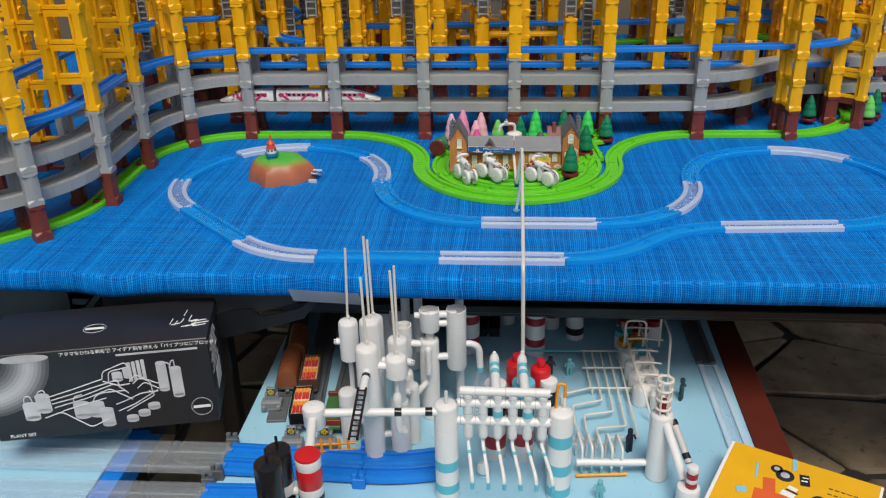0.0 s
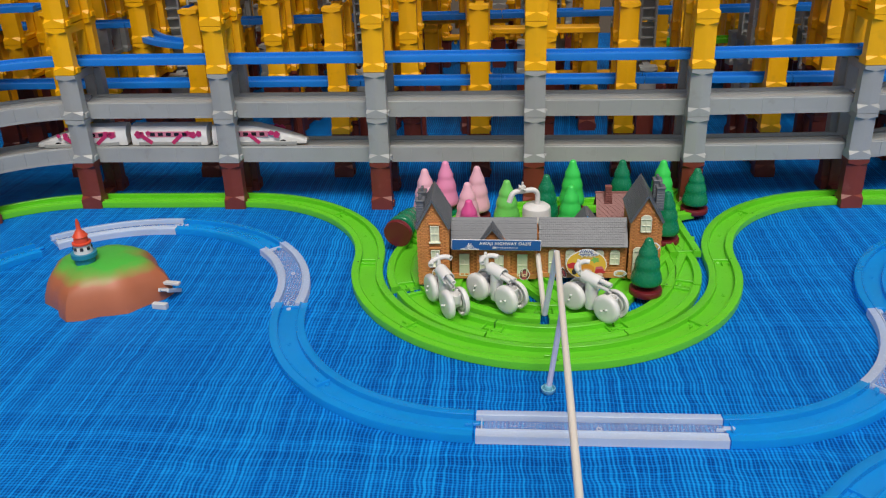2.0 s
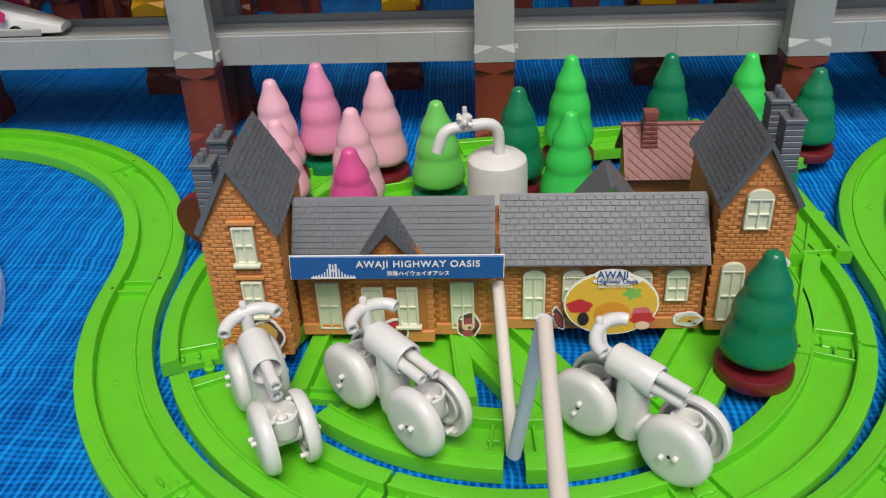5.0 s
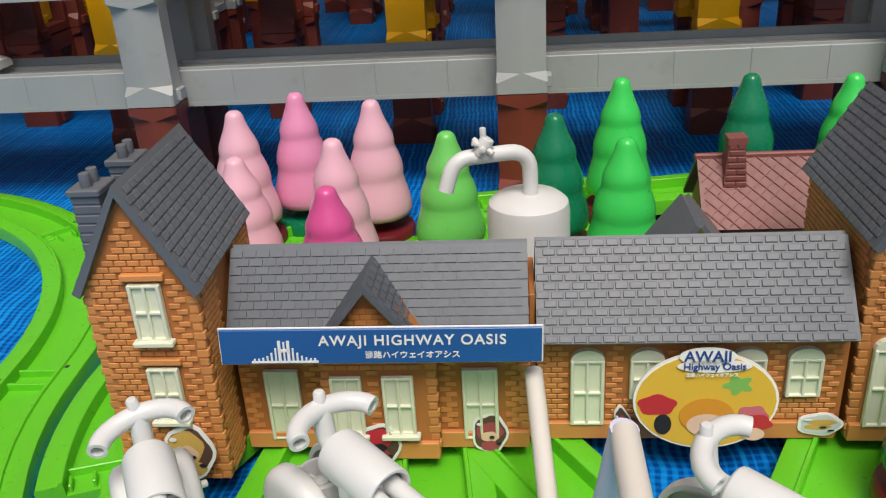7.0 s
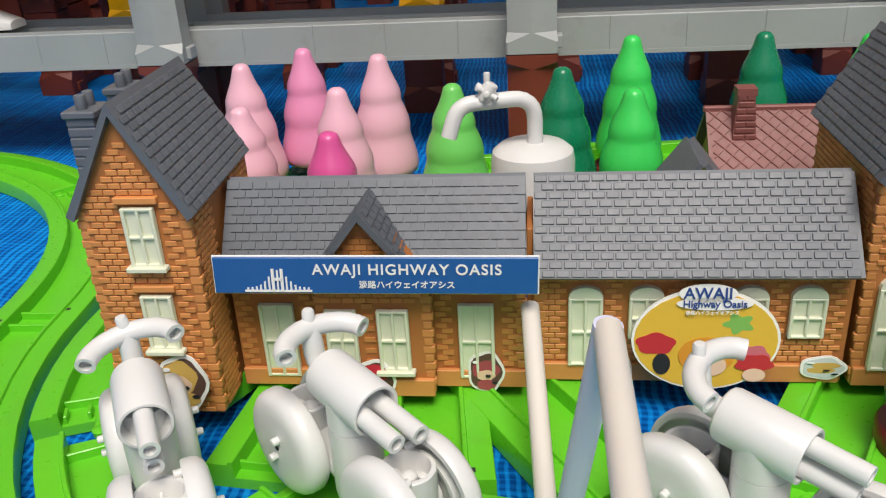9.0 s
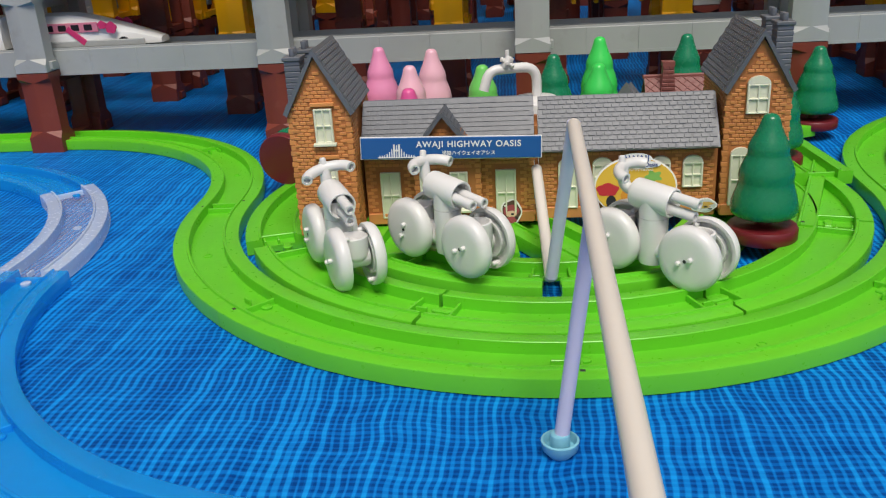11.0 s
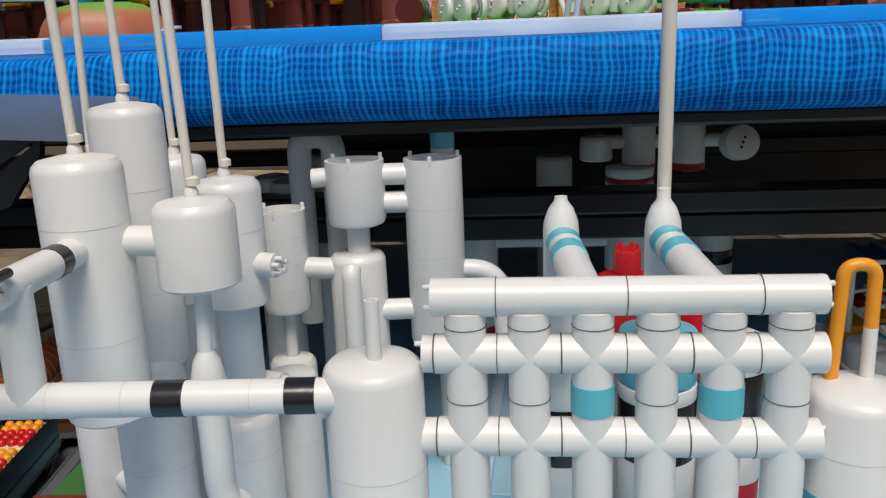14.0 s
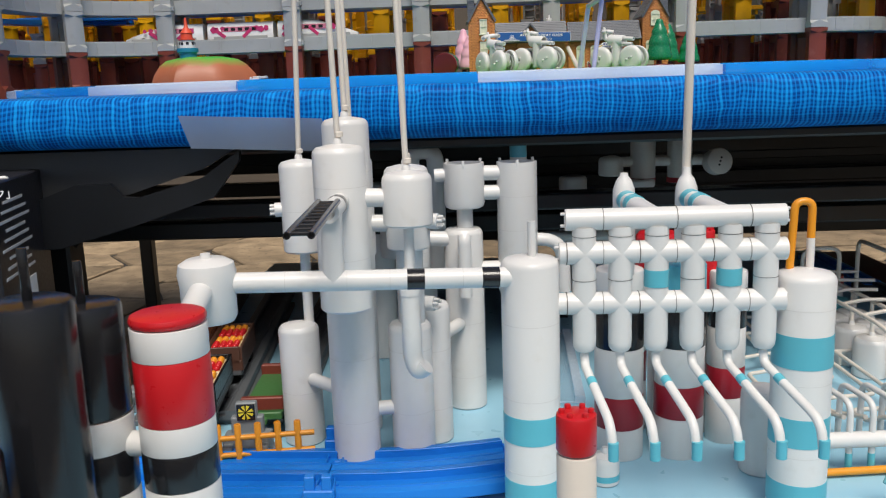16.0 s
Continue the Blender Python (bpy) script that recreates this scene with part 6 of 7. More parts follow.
pipe(loop, [(0.2130, -0.252, 0.572), (0.2130, -0.252, 0.595)], 0.0026, name="white_stem")
pipe(loop, [(0.2130, -0.252, 0.595), (0.2130, -0.252, 0.6200), (0.2020, -0.252, 0.6200), (0.2000, -0.252, 0.574)], 0.0026, ORANGE, "orange_loop", 0.0065)

man = thing("pipe_manifold", "white toy pipe manifold of crossing pipes with thin nozzles", "toy pipe", m=pose(0, 0, -0.0025))
my = -0.270
for z, x0, x1 in ((0.617, 0.052, 0.1895), (0.5945, 0.048, 0.1865), (0.5600, 0.044, 0.1900)):
    pipe(man, [(x0, my, z), (x1, my, z)], 0.0073, name="header_pipe")
    for x in (x0, x1):
        for k in (-0.004, 0.004):
            bm = bmesh.new()
            drum(bm, 0.0011, -0.003, 0.003, 0.0003, 8, pose(x, my, z + k, 0, 90, 0))
            part("end_pin", bm, WHITE, man)
for i in range(6):
    x = 0.0640 + 0.0230 * i
    bm = bmesh.new()
    lathe(bm, [(0, 0.5270), (0.0056, 0.5270), (0.0072, 0.5295), (0.0076, 0.534), (0.0076, 0.612), (0, 0.612)], 22, pose(x, my, 0))
    for z in (0.5945, 0.5600):
        tube(bm, [(x - 0.0118, my, z), (x + 0.0118, my, z)], 0.0076, 22)
    part("cross_pipe", bm, WHITE, man)
    if i in (2, 4):
        ring(man, (x, my, 0.577), (0, 0, 1), 0.0078, 0.0115, CYAN_BAND, label="light blue band")
    dx = 0.0085 + 0.0014 * i
    nz = pipe(man, [(x, my, 0.525), (x, my - 0.003, 0.5170), (x + dx, my - 0.060, 0.4990), (x + dx + 0.001, my - 0.064, 0.4780)], 0.0029, name="nozzle", rad=0.010)
    pipe(nz, [(x + dx + 0.001, my - 0.064, 0.489), (x + dx + 0.001, my - 0.064, 0.4775)], 0.00315, CYAN_BAND, "tip")
    ring(nz, (x + dx * 0.30, my - 0.0205, 0.5115), (dx, -0.057, -0.021), 0.0029, 0.006, CYAN_BAND)
joint = rgb("dark_joint_line", 0.10, 0.095, 0.09)
for i in range(7):
    x = 0.0640 + 0.0230 * (i - 0.5)
    for z in (0.5945, 0.5600) + ((0.617,) if i in (1, 3, 5) else ()):
        if 0.052 < x < 0.187:
            ring(man, (x, my, z), (1, 0, 0), 0.0076, 0.0003 if i % 2 else 0.0006, joint, "joint")
    if i < 6:
        x = 0.0640 + 0.0230 * i
        for z in (0.6060, 0.5765):
            if not (i in (2, 4) and z < 0.6):
                ring(man, (x, my, z), (0, 0, 1), 0.0076, 0.0003, joint, "joint")
for f in (0.22, 0.42, 0.56, 0.80):
    ring(beam, b0 + dirb * f, dirb, 0.0067, 0.0003, meshes["seam"], "joint")
for xv, cap in ((0.102, 0.638), (0.1465, 0.641)):
    bm = bmesh.new()
    zb = 0.560 if xv < 0.12 else 0.58
    lathe(bm, [(0, zb), (0.0080, zb), (0.0080, 0.6215), (0.0076, 0.6265), (0.0055, 0.6325), (0.0030, 0.6360), (0.0028, cap), (0, cap)], 24, pose(xv, -0.189 if xv < 0.12 else -0.190, 0))
    part("vent_pipe", bm, WHITE, man)
    pipe(man, [(xv, -0.189, 0.6185), (xv + 0.005, my, 0.6175)], 0.0073, name="slanting_pipe")
    for f in (0.18, 0.42):
        ring(man, (xv + 0.005 * f, -0.189 - 0.081 * f, 0.6185), (0.005, -0.085, 0), 0.0073, 0.010, CYAN_BAND, label="light blue band")


def red_tank(x, y, r, z0, z1):
    t = thing("red_tank", "glossy red toy gas tank with a capped neck", "toy tank", "red tanks", pose(x, y, 0))
    bm = bmesh.new(); lathe(bm, vessel_profile(r, z0, z1, True, False), 28)
    part("shell", bm, RED, t)
    bm = bmesh.new(); drum(bm, 0.0070, z1 - 0.002, z1 + 0.013, 0.0008, 20)
    for a in range(0, 360, 60):
        drum(bm, 0.0012, z1 + 0.011, z1 + 0.0155, 0.0003, 8, pose(0, 0, 0, 0, 0, a) @ pose(0.005, 0, 0))
    part("cap", bm, RED, t)
    bm = bmesh.new(); drum(bm, r * 0.40, B, z0, 0.001, 20)
    part("foot", bm, WHITE, t)


red_tank(0.1380, -0.132, 0.0172, 0.536, 0.5815)
red_tank(0.1790, -0.121, 0.0172, 0.520, 0.5650)
t = thing("red_capped_post", "white toy post with a red cap in the plant", "toy post", m=pose(0.033, -0.514, 0))
bm = bmesh.new(); drum(bm, 0.0074, B, 0.5655, 0.001, 24); part("post", bm, WHITE_WARM, t)
bm = bmesh.new(); drum(bm, 0.0075, 0.566, 0.5815, 0.0010, 24)
for a in range(0, 360, 60):
    drum(bm, 0.0012, 0.580, 0.5832, 0.0003, 8, pose(0, 0, 0, 0, 0, a) @ pose(0.0054, 0, 0))
part("cap", bm, RED, t)
vessel(0.085, -0.216, 0.0105, B, 0.425, "small white toy dome with a light blue collar", [(0.404, 0.409, CYAN_BAND)], seams=False)
vessel(0.206, -0.198, 0.0150, B, 0.470, "small plain white toy tank on the board", seams=False, nub=False)


# ---- railway beside the plant ----
DOUBLE = [(u - 0.0195, v) for u, v in TRACK[:-1]] + [(u + 0.0195, v) for u, v in TRACK[1:]]
PLABEL = "blue plastic double toy railway track crossing the plant board"
CLABEL = "frosted clear double toy railway track on the boards"
for x0, x1, y0, y1, mtl, lb, bow in ((-0.362, -0.120, -0.211, -0.218, BLUE, PLABEL, 0.0), (-0.119, 0.018, -0.218, -0.200, BLUE, PLABEL, 0.006),
                                     (-0.86, -0.364, -0.221, -0.211, CLEAR_RAIL, CLABEL, 0.0), (-0.86, -0.372, -0.330, -0.318, CLEAR_RAIL, CLABEL, 0.0), (-0.370, -0.255, -0.318, -0.314, BLUE, PLABEL, 0.0)):
    z = 0.4058
    bm = bmesh.new()
    hd = math.degrees(math.atan2(y1 - y0, x1 - x0))
    sweep(bm, DOUBLE, [((x0 + (x1 - x0) * i / 8, y0 + (y1 - y0) * i / 8 - bow * math.sin(i * math.pi / 8), z), hd + math.degrees(math.atan(-bow * math.pi / (x1 - x0) * math.cos(i * math.pi / 8)))) for i in range(9)])
    ob = part("toy_track", bm, mtl)
    tagged(ob, lb, "toy track", "double tracks on the boards")
    for s in (-0.0195, 0.0195):
        for nm, x, y, yaw in (("joint_bar", x1 - 0.006, y1 + s, hd), ("joint_bar", x0 + 0.006, y0 + s, hd), ("tongue", x1, y1 + s, hd)):
            part(nm, small_mesh(nm, mtl), None, ob).matrix_basis = pose(x, y, z, 0, 0, yaw)


def track_pier(x, y, mtl, label):
    t = thing("track_pier", label, "toy pier", "low piers under the double track", pose(x, y, B))
    for s in (-1, 1):
        bm = bmesh.new()
        box(bm, (0, s * 0.043, 0.0105), (0.022, 0.010, 0.021), 0.001)
        box(bm, (0.006, s * 0.043, 0.0255), (0.007, 0.007, 0.011), 0.0006)
        box(bm, (-0.006, s * 0.043, 0.0255), (0.007, 0.007, 0.011), 0.0006)
        part("post", bm, mtl, t)
    part("crossbar", bmesh_box((0, 0, 0.0027), (0.020, 0.078, 0.0050), 0.0008), mtl, t)


track_pier(-0.363, -0.211, DARKGREY, "dark grey low toy track pier on the board")
track_pier(-0.1195, -0.218, BLUE, "blue low toy track pier on the board")
track_pier(-0.371, -0.318, DARKGREY, "dark grey low toy track pier on the board")


def sleepers(x, y0, y1, h, mtl, label):
    place("track", mtl, 0, "toy_track", pose(x, y0, B + 0.0062, 0, 0, h), label, "toy track", "sidings on the board", abs(y1 - y0))


for x, h in ((-0.311, 97), (-0.244, 96), (-0.187, 93)):
    bed = part("siding_bed", bmesh_box((0, 0.16, 0.0030), (0.036, 0.42, 0.0058), 0.0008), DARKGREY)
    bed.matrix_basis = pose(x, -0.045, B, 0, 0, h - 90)
    tagged(bed, "dark grey raised plastic bed under a toy siding", "toy track", "siding beds")
    sleepers(x, -0.10 if x > -0.3 else -0.02, 0.42, h, DARKGREY, "dark grey toy siding track under the wagons")


def buffer_stop(x, y):
    t = thing("buffer_stop", "grey toy buffer stop with black and yellow cross sign", "toy buffer", "buffer stops of the sidings", pose(x, y, B + 0.0085, 0, 0, 5))
    bm = bmesh.new()
    box(bm, (0, 0.001, -0.0041), (0.040, 0.022, 0.0085), 0.001)
    box(bm, (0, 0, 0.007), (0.038, 0.020, 0.014), 0.0015)
    box(bm, (0, 0.004, 0.020), (0.026, 0.008, 0.016), 0.001)
    box(bm, (0, 0.003, 0.033), (0.017, 0.007, 0.016), 0.001)
    for s in (-1, 1):
        box(bm, (s * 0.014, -0.012, 0.005), (0.008, 0.010, 0.009), 0.001)
    part("body", bm, rgb("buffer_grey", 0.21, 0.23, 0.24), t)
    sg = part("sign", bmesh_box((0, -0.0012, 0.0330), (0.0145, 0.0014, 0.0140), 0.0003), BLACK, t)
    bm = bmesh.new()
    for a in range(4):
        for k in (-24, 24):
            c, d, e = radians(45 + 90 * a + k), radians(45 + 90 * a + k - 13), radians(45 + 90 * a + k + 13)
            f = [(0.0009 * math.cos(c), 0.033 + 0.0009 * math.sin(c)), (0.0062 * math.cos(d), 0.033 + 0.0062 * math.sin(d)), (0.0062 * math.cos(e), 0.033 + 0.0062 * math.sin(e))]
            lo, hi = [bm.verts.new((p[0], -0.0024, p[1])) for p in f], [bm.verts.new((p[0], -0.0019, p[1])) for p in f]
            bm.faces.new(lo); bm.faces.new(hi[::-1])
            for q in range(3):
                bm.faces.new((lo[q], lo[(q + 1) % 3], hi[(q + 1) % 3], hi[q]))
    part("cross", bm, rgb("signal_yellow", 0.75, 0.62, 0.05), sg)


buffer_stop(-0.322, -0.053)
buffer_stop(-0.2545, -0.168)
buffer_stop(-0.1955, -0.166)


def wagon(x, y, h, ln, mtl, label, load=None, ribs=False, flat=False):
    t = thing("toy_wagon", label, "toy wagon", "freight wagons on the sidings", pose(x, y, B + 0.0112, 0, 0, h))
    w = 0.036
    bm = bmesh.new()
    box(bm, (0, 0, 0.013), (ln, w * 0.9, 0.007), 0.001)
    for s in (-1, 1):
        box(bm, (s * (ln / 2 + 0.003), 0, 0.010), (0.008, 0.008, 0.005), 0.001)
    part("chassis", bm, DARKGREY if not flat else mtl, t)
    for xw in (-ln * 0.32, ln * 0.32):
        for s in (-1, 1):
            bm = bmesh.new(); drum(bm, 0.0068, -0.002, 0.002, 0.0004, 16, pose(xw, s * 0.0135, 0.0068, 90))
            part("wheel", bm, BLACK, t)
    if ribs:
        def arched(x0, x1, grow):
            """A block with a barrel roof, running along x."""
            bm = bmesh.new()
            h = w / 2 + grow
            rim = [(-h, 0.016), (-h, 0.034)] + [(h * math.cos(radians(a)), 0.034 + (0.020 + grow) * math.sin(radians(a))) for a in range(165, 0, -15)] + [(h, 0.034), (h, 0.016)]
            a, b = [bm.verts.new((x0, *p)) for p in rim], [bm.verts.new((x1, *p)) for p in rim]
            bm.faces.new(a); bm.faces.new(b[::-1])
            for k in range(len(a)):
                j = (k + 1) % len(a)
                bm.faces.new((a[j], a[k], b[k], b[j]))
            bmesh.ops.recalc_face_normals(bm, faces=bm.faces)
            return bm
        part("body", arched(-ln / 2, ln / 2, -0.001), mtl, t)
        n = 9
        for i in range(n):
            x_ = -ln / 2 + (i + 0.5) * ln / n
            part("rib", arched(x_ - ln / n * 0.30, x_ + ln / n * 0.30, 0.0003), mtl, t)
    elif flat:
        part("bed", bmesh_box((0, 0, 0.018), (ln * 0.98, w, 0.005), 0.001), mtl, t)
        for s in (-1, 1):
            part("end_wall", bmesh_box((s * ln * 0.46, 0, 0.024), (0.006, w, 0.012), 0.001), BROWN, t, "brown end wall")
    else:
        part("tub_floor", bmesh_box((0, 0, 0.020), (ln, w, 0.012), 0.001), mtl, t)
        for s in (-1, 1):
            part("side_wall", bmesh_box((0, s * (w / 2 - 0.0012), 0.031), (ln, 0.0024, 0.018), 0.0006), mtl, t)
            part("end_wall", bmesh_box((s * (ln / 2 - 0.0012), 0, 0.031), (0.0024, w - 0.005, 0.018), 0.0006), mtl, t)
    if load:
        ld = thing("toy_load", "two cream trays of red and orange toy fruit in a wagon", "toy fruit", "loads of the wagons", pose(x, y, B + 0.0112, 0, 0, h))
        for k in (-1, 1):
            cx = k * ln * 0.235
            tr = part("tray", bmesh_box((cx, 0, 0.0330), (ln * 0.44, w - 0.007, 0.006), 0.0008), rgb("cream_tray", 0.70, 0.55, 0.33), ld)
            rr = random.Random(int(x * 1000) + k)
            for i in range(5):
                for j in range(4):
                    bm = bmesh.new()
                    bmesh.ops.create_icosphere(bm, subdivisions=2, radius=0.0033, matrix=Matrix.Translation((cx + (i - 2) * 0.0068 + rr.uniform(-0.0006, 0.0006), (j - 1.5) * 0.0066 + rr.uniform(-0.0006, 0.0006), 0.0375)))
                    part("fruit", bm, ORANGE if i > 2 else RED, tr, smooth=80)


wagon(-0.3060, 0.026, 97, 0.085, rgb("rust_brown_plastic", 0.24, 0.075, 0.03), "rust brown ribbed covered toy wagon on the siding", ribs=True)
wagon(-0.3130, 0.126, 99, 0.085, rgb("rust_brown_plastic", 0.24, 0.075, 0.03), "rust brown ribbed covered toy wagon on the siding", ribs=True)
wagon(-0.2555, -0.086, 97, 0.088, BLACK, "black open toy wagon filled with red and orange fruit", load=True)
wagon(-0.2625, 0.022, 97, 0.088, rgb("dark_brown_plastic", 0.10, 0.045, 0.03), "dark brown open toy wagon filled with red and orange fruit", load=True)
wagon(-0.1935, -0.088, 93, 0.095, rgb("moss_green_plastic", 0.055, 0.16, 0.05), "moss green flat toy wagon with brown end walls", flat=True)


def fence():
    t = thing("toy_fence", "small orange plastic toy fence behind the blue track", "toy fence", m=pose(-0.182, -0.184, B, 0, 0, 8))
    for i in range(5):
        bm = bmesh.new(); lathe(bm, [(0, 0), (0.0027, 0), (0.0027, 0.0385), (0.0024, 0.0390), (0.0014, 0.0390), (0.0013, 0.0365), (0, 0.0365)], 12, pose(-0.031 + 0.0155 * i, 0, 0))
        part("post", bm, ORANGE, t)
    for z in (0.0125, 0.0270):
        bm = bmesh.new(); tube(bm, [(-0.044, 0, z), (0.044, 0, z + 0.001)], 0.0023, 12, True)
        part("rail", bm, ORANGE, t)


fence()

# ---- pipe yard ----
yard = thing("pipe_yard", "white thin toy pipes laid in parallel rows over the board", "toy pipe")
for i in range(5):
    top, kink, end, yk = 0.2745 + 0.0172 * i, 0.2805 + 0.0180 * i, 0.2240 + 0.0193 * i, (0.046, 0.006, -0.028, -0.071, -0.102)[i]
    arch = 0.2430 + 0.0165 * i
    slant = 0.026 - 0.0055 * i
    pipe(yard, [(top, 0.175, 0.418), (kink, yk, 0.418), (end, yk - slant, 0.418), (end + 0.001, min(yk - slant - 0.012, -0.05 - 0.02 * i), 0.418), (arch, -0.150, 0.430)], 0.0020, WHITE_WARM, rad=0.006)
for y, x0, x1 in ((0.176, 0.270, 0.346), (0.114, 0.269, 0.352), (0.044, 0.278, 0.363)):
    pipe(yard, [(x0, y, 0.4185), (x1, y + 0.004, 0.4185)], 0.0019, WHITE_WARM, "cross_pipe")
pipe(yard, [(0.150, 0.172, 0.4185), (0.270, 0.175, 0.4185)], 0.0022, CYAN_BAND, "supply_pipe", label="light blue pipe")
for x, y in ((0.276, 0.176), (0.344, 0.178), (0.284, 0.045), (0.352, 0.046)):
    bm = bmesh.new(); drum(bm, 0.0018, B, 0.4185, 0.0003, 8, pose(x, y, 0)); part("support", bm, WHITE_WARM, yard)

rackp = thing("arch_rack", "row of small white toy pipe arches over an orange rail", "toy pipe")
pipe(rackp, [(0.240, -0.187, 0.427), (0.366, -0.180, 0.427)], 0.0062, WHITE, "main_pipe")
pipe(rackp, [(0.240, -0.195, 0.4045), (0.325, -0.186, 0.4045)], 0.0030, ORANGE, "base_rail", label="orange rail")
for i in range(5):
    x = 0.2455 + 0.0165 * i
    a = pipe(rackp, [(x - 0.002, -0.138, 0.402), (x - 0.002, -0.140, 0.456), (x + 0.004, -0.184, 0.456), (x + 0.004, -0.185, 0.404)], 0.0024, WHITE, "arch", 0.010)
    pipe(a, [(x + 0.004, -0.185, 0.416), (x + 0.004, -0.185, 0.404)], 0.0026, CYAN_BAND, "tip")


def tank_row():
    for row in range(6):
        for k in (0, 1):
            x = 0.3755 + 0.0300 * k - 0.0028 * row
            y = 0.025 + 0.0405 * row - 0.0235 * k
            cy_ = row == 5
            t = thing("storage_tank", "short white toy storage tank in a double row", "toy tank", "double row of storage tanks", pose(x, y, B))
            bm = bmesh.new(); lathe(bm, vessel_profile(0.0165, 0, 0.042, True, True), 26)
            part("shell", bm, WHITE, t)
            bm = bmesh.new(); tube(bm, [(0, 0, 0.042), (0, 0, 0.060)], 0.0020, 10)
            part("neck", bm, WHITE_WARM, t)
            if row in (4, 5):
                bm = bmesh.new(); lathe(bm, [(0.0160, 0.030), (0.0168, 0.0302), (0.0168, 0.0352), (0.0160, 0.0425), (0.004, 0.0438), (0, 0.0438)], 26)
                part("lid", bm, CYAN_BAND if (row + k) % 2 else ORANGE, t)
    yd = thing("tank_pipework", "thin white toy pipes over the double row of tanks", "toy pipe")
    for k in (0, 1):
        pipe(yd, [(0.354 + 0.036 * k, 0.225, 0.462), (0.366 + 0.034 * k, 0.000, 0.462), (0.372 + 0.032 * k, -0.020, 0.455), (0.384 + 0.03 * k, -0.040, 0.412)], 0.0022, WHITE_WARM, rad=0.012)
    for r in range(5):
        y = 0.030 + 0.043 * r
        pipe(yd, [(0.366 - 0.002 * r, y, 0.462), (0.386 - 0.002 * r, y - 0.006, 0.468), (0.412 if r < 3 else 0.428, y - 0.01, 0.468)], 0.0020, WHITE_WARM, "cross_pipe", 0.006)
    pipe(yd, [(0.430, 0.20, 0.42), (0.430, 0.20, 0.505), (0.432, 0.10, 0.505), (0.432, 0.09, 0.42)], 0.0024, WHITE_WARM, "arch_pipe", 0.012)
    pipe(yd, [(0.355, 0.165, 0.44), (0.355, 0.165, 0.503), (0.395, 0.165, 0.503), (0.395, 0.165, 0.45)], 0.0024, WHITE_WARM, "arch_pipe", 0.012)
    for x, y in ((0.40, 0.24), (0.43, 0.27), (0.37, 0.27)):
        t = thing("storage_tank", "crimson-topped white toy storage tank under the table", "toy tank", "double row of storage tanks", pose(x, y, B))
        bm = bmesh.new(); lathe(bm, vessel_profile(0.0165, 0, 0.046, True, True), 26); part("shell", bm, WHITE, t)
        bm = bmesh.new(); lathe(bm, [(0.0160, 0.034), (0.0168, 0.0342), (0.0168, 0.0392), (0.0160, 0.0465), (0.004, 0.0478), (0, 0.0478)], 26); part("lid", bm, DARKRED, t)


tank_row()


def cracking_tower():
    t = thing("cracking_tower", "white toy tower with a caged lattice top and slanting pipes", "toy tower", m=pose(0.3765, -0.182, 0))
    bm = bmesh.new(); lathe(bm, vessel_profile(0.0185, B, 0.535, True, False), 30); part("shell", bm, WHITE, t)
    for z in (0.545, 0.563, 0.581, 0.599):
        bm = bmesh.new()
        tube(bm, [(0.0115 * math.cos(a * math.pi / 12), 0.0115 * math.sin(a * math.pi / 12), z) for a in range(25)], 0.0024, 8)
        part("cage_ring", bm, WHITE_WARM, t)
    for a in range(0, 360, 60):
        bm = bmesh.new(); tube(bm, [(0.0115 * math.cos(radians(a)), 0.0115 * math.sin(radians(a)), 0.532), (0.0115 * math.cos(radians(a)), 0.0115 * math.sin(radians(a)), 0.603)], 0.0017, 8)
        part("cage_post", bm, WHITE_WARM, t)
    bm = bmesh.new(); drum(bm, 0.0055, 0.532, 0.560, 0.0005, 14); part("core", bm, DARKRED, t)
    pipe(t, [(0.004, -0.010, 0.524), (0.030, -0.066, 0.452)], 0.0072, name="slanting_pipe")
    pipe(t, [(0.020, 0.010, 0.512), (0.040, -0.048, 0.470)], 0.0060, rgb("light_grey_plastic", 0.45, 0.45, 0.45), name="grey_pipe")
    for f in (0.08, 0.85):
        ring(t, Vector((0.020, 0.010, 0.512)).lerp(Vector((0.040, -0.048, 0.470)), f), (0.020, -0.058, -0.035), 0.0062, 0.010, BLACK)
    stack(0.4125, -0.262, 0.0180, B, [(0.050, WHITE)], "short white toy tank beside the cracking tower")
    stack(0.4160, -0.262, 0.0090, B + 0.05, [(0.010, DARKRED), (0.008, WHITE), (0.010, DARKRED), (0.013, WHITE)], "small white and crimson banded toy chimney")


cracking_tower()


def figure(x, y, h, mtl, accent, label, yaw=0):
    """A small toy worker, kept as one plain shape."""
    bm = bmesh.new()
    for s in (-1, 1):
        box(bm, (s * 0.0032, 0, 0.0075), (0.0048, 0.006, 0.015), 0.0008)
    box(bm, (0, 0, 0.0205), (0.012, 0.007, 0.012), 0.0015)
    drum(bm, 0.0048, 0.0275, 0.0345, 0.0018, 14)
    for s in (-1, 1):
        tube(bm, [(s * 0.007, 0, 0.025), (s * 0.0098, -0.004, 0.019)], 0.0016, 8)
    ob = part("toy_figure", bm, mtl)
    ob.matrix_basis = pose(x, y, B, 0, 0, yaw) @ Matrix.Diagonal((1, 1, h / 0.0345, 1))
    tagged(ob, label, "toy figure", "little toy workers on the board")


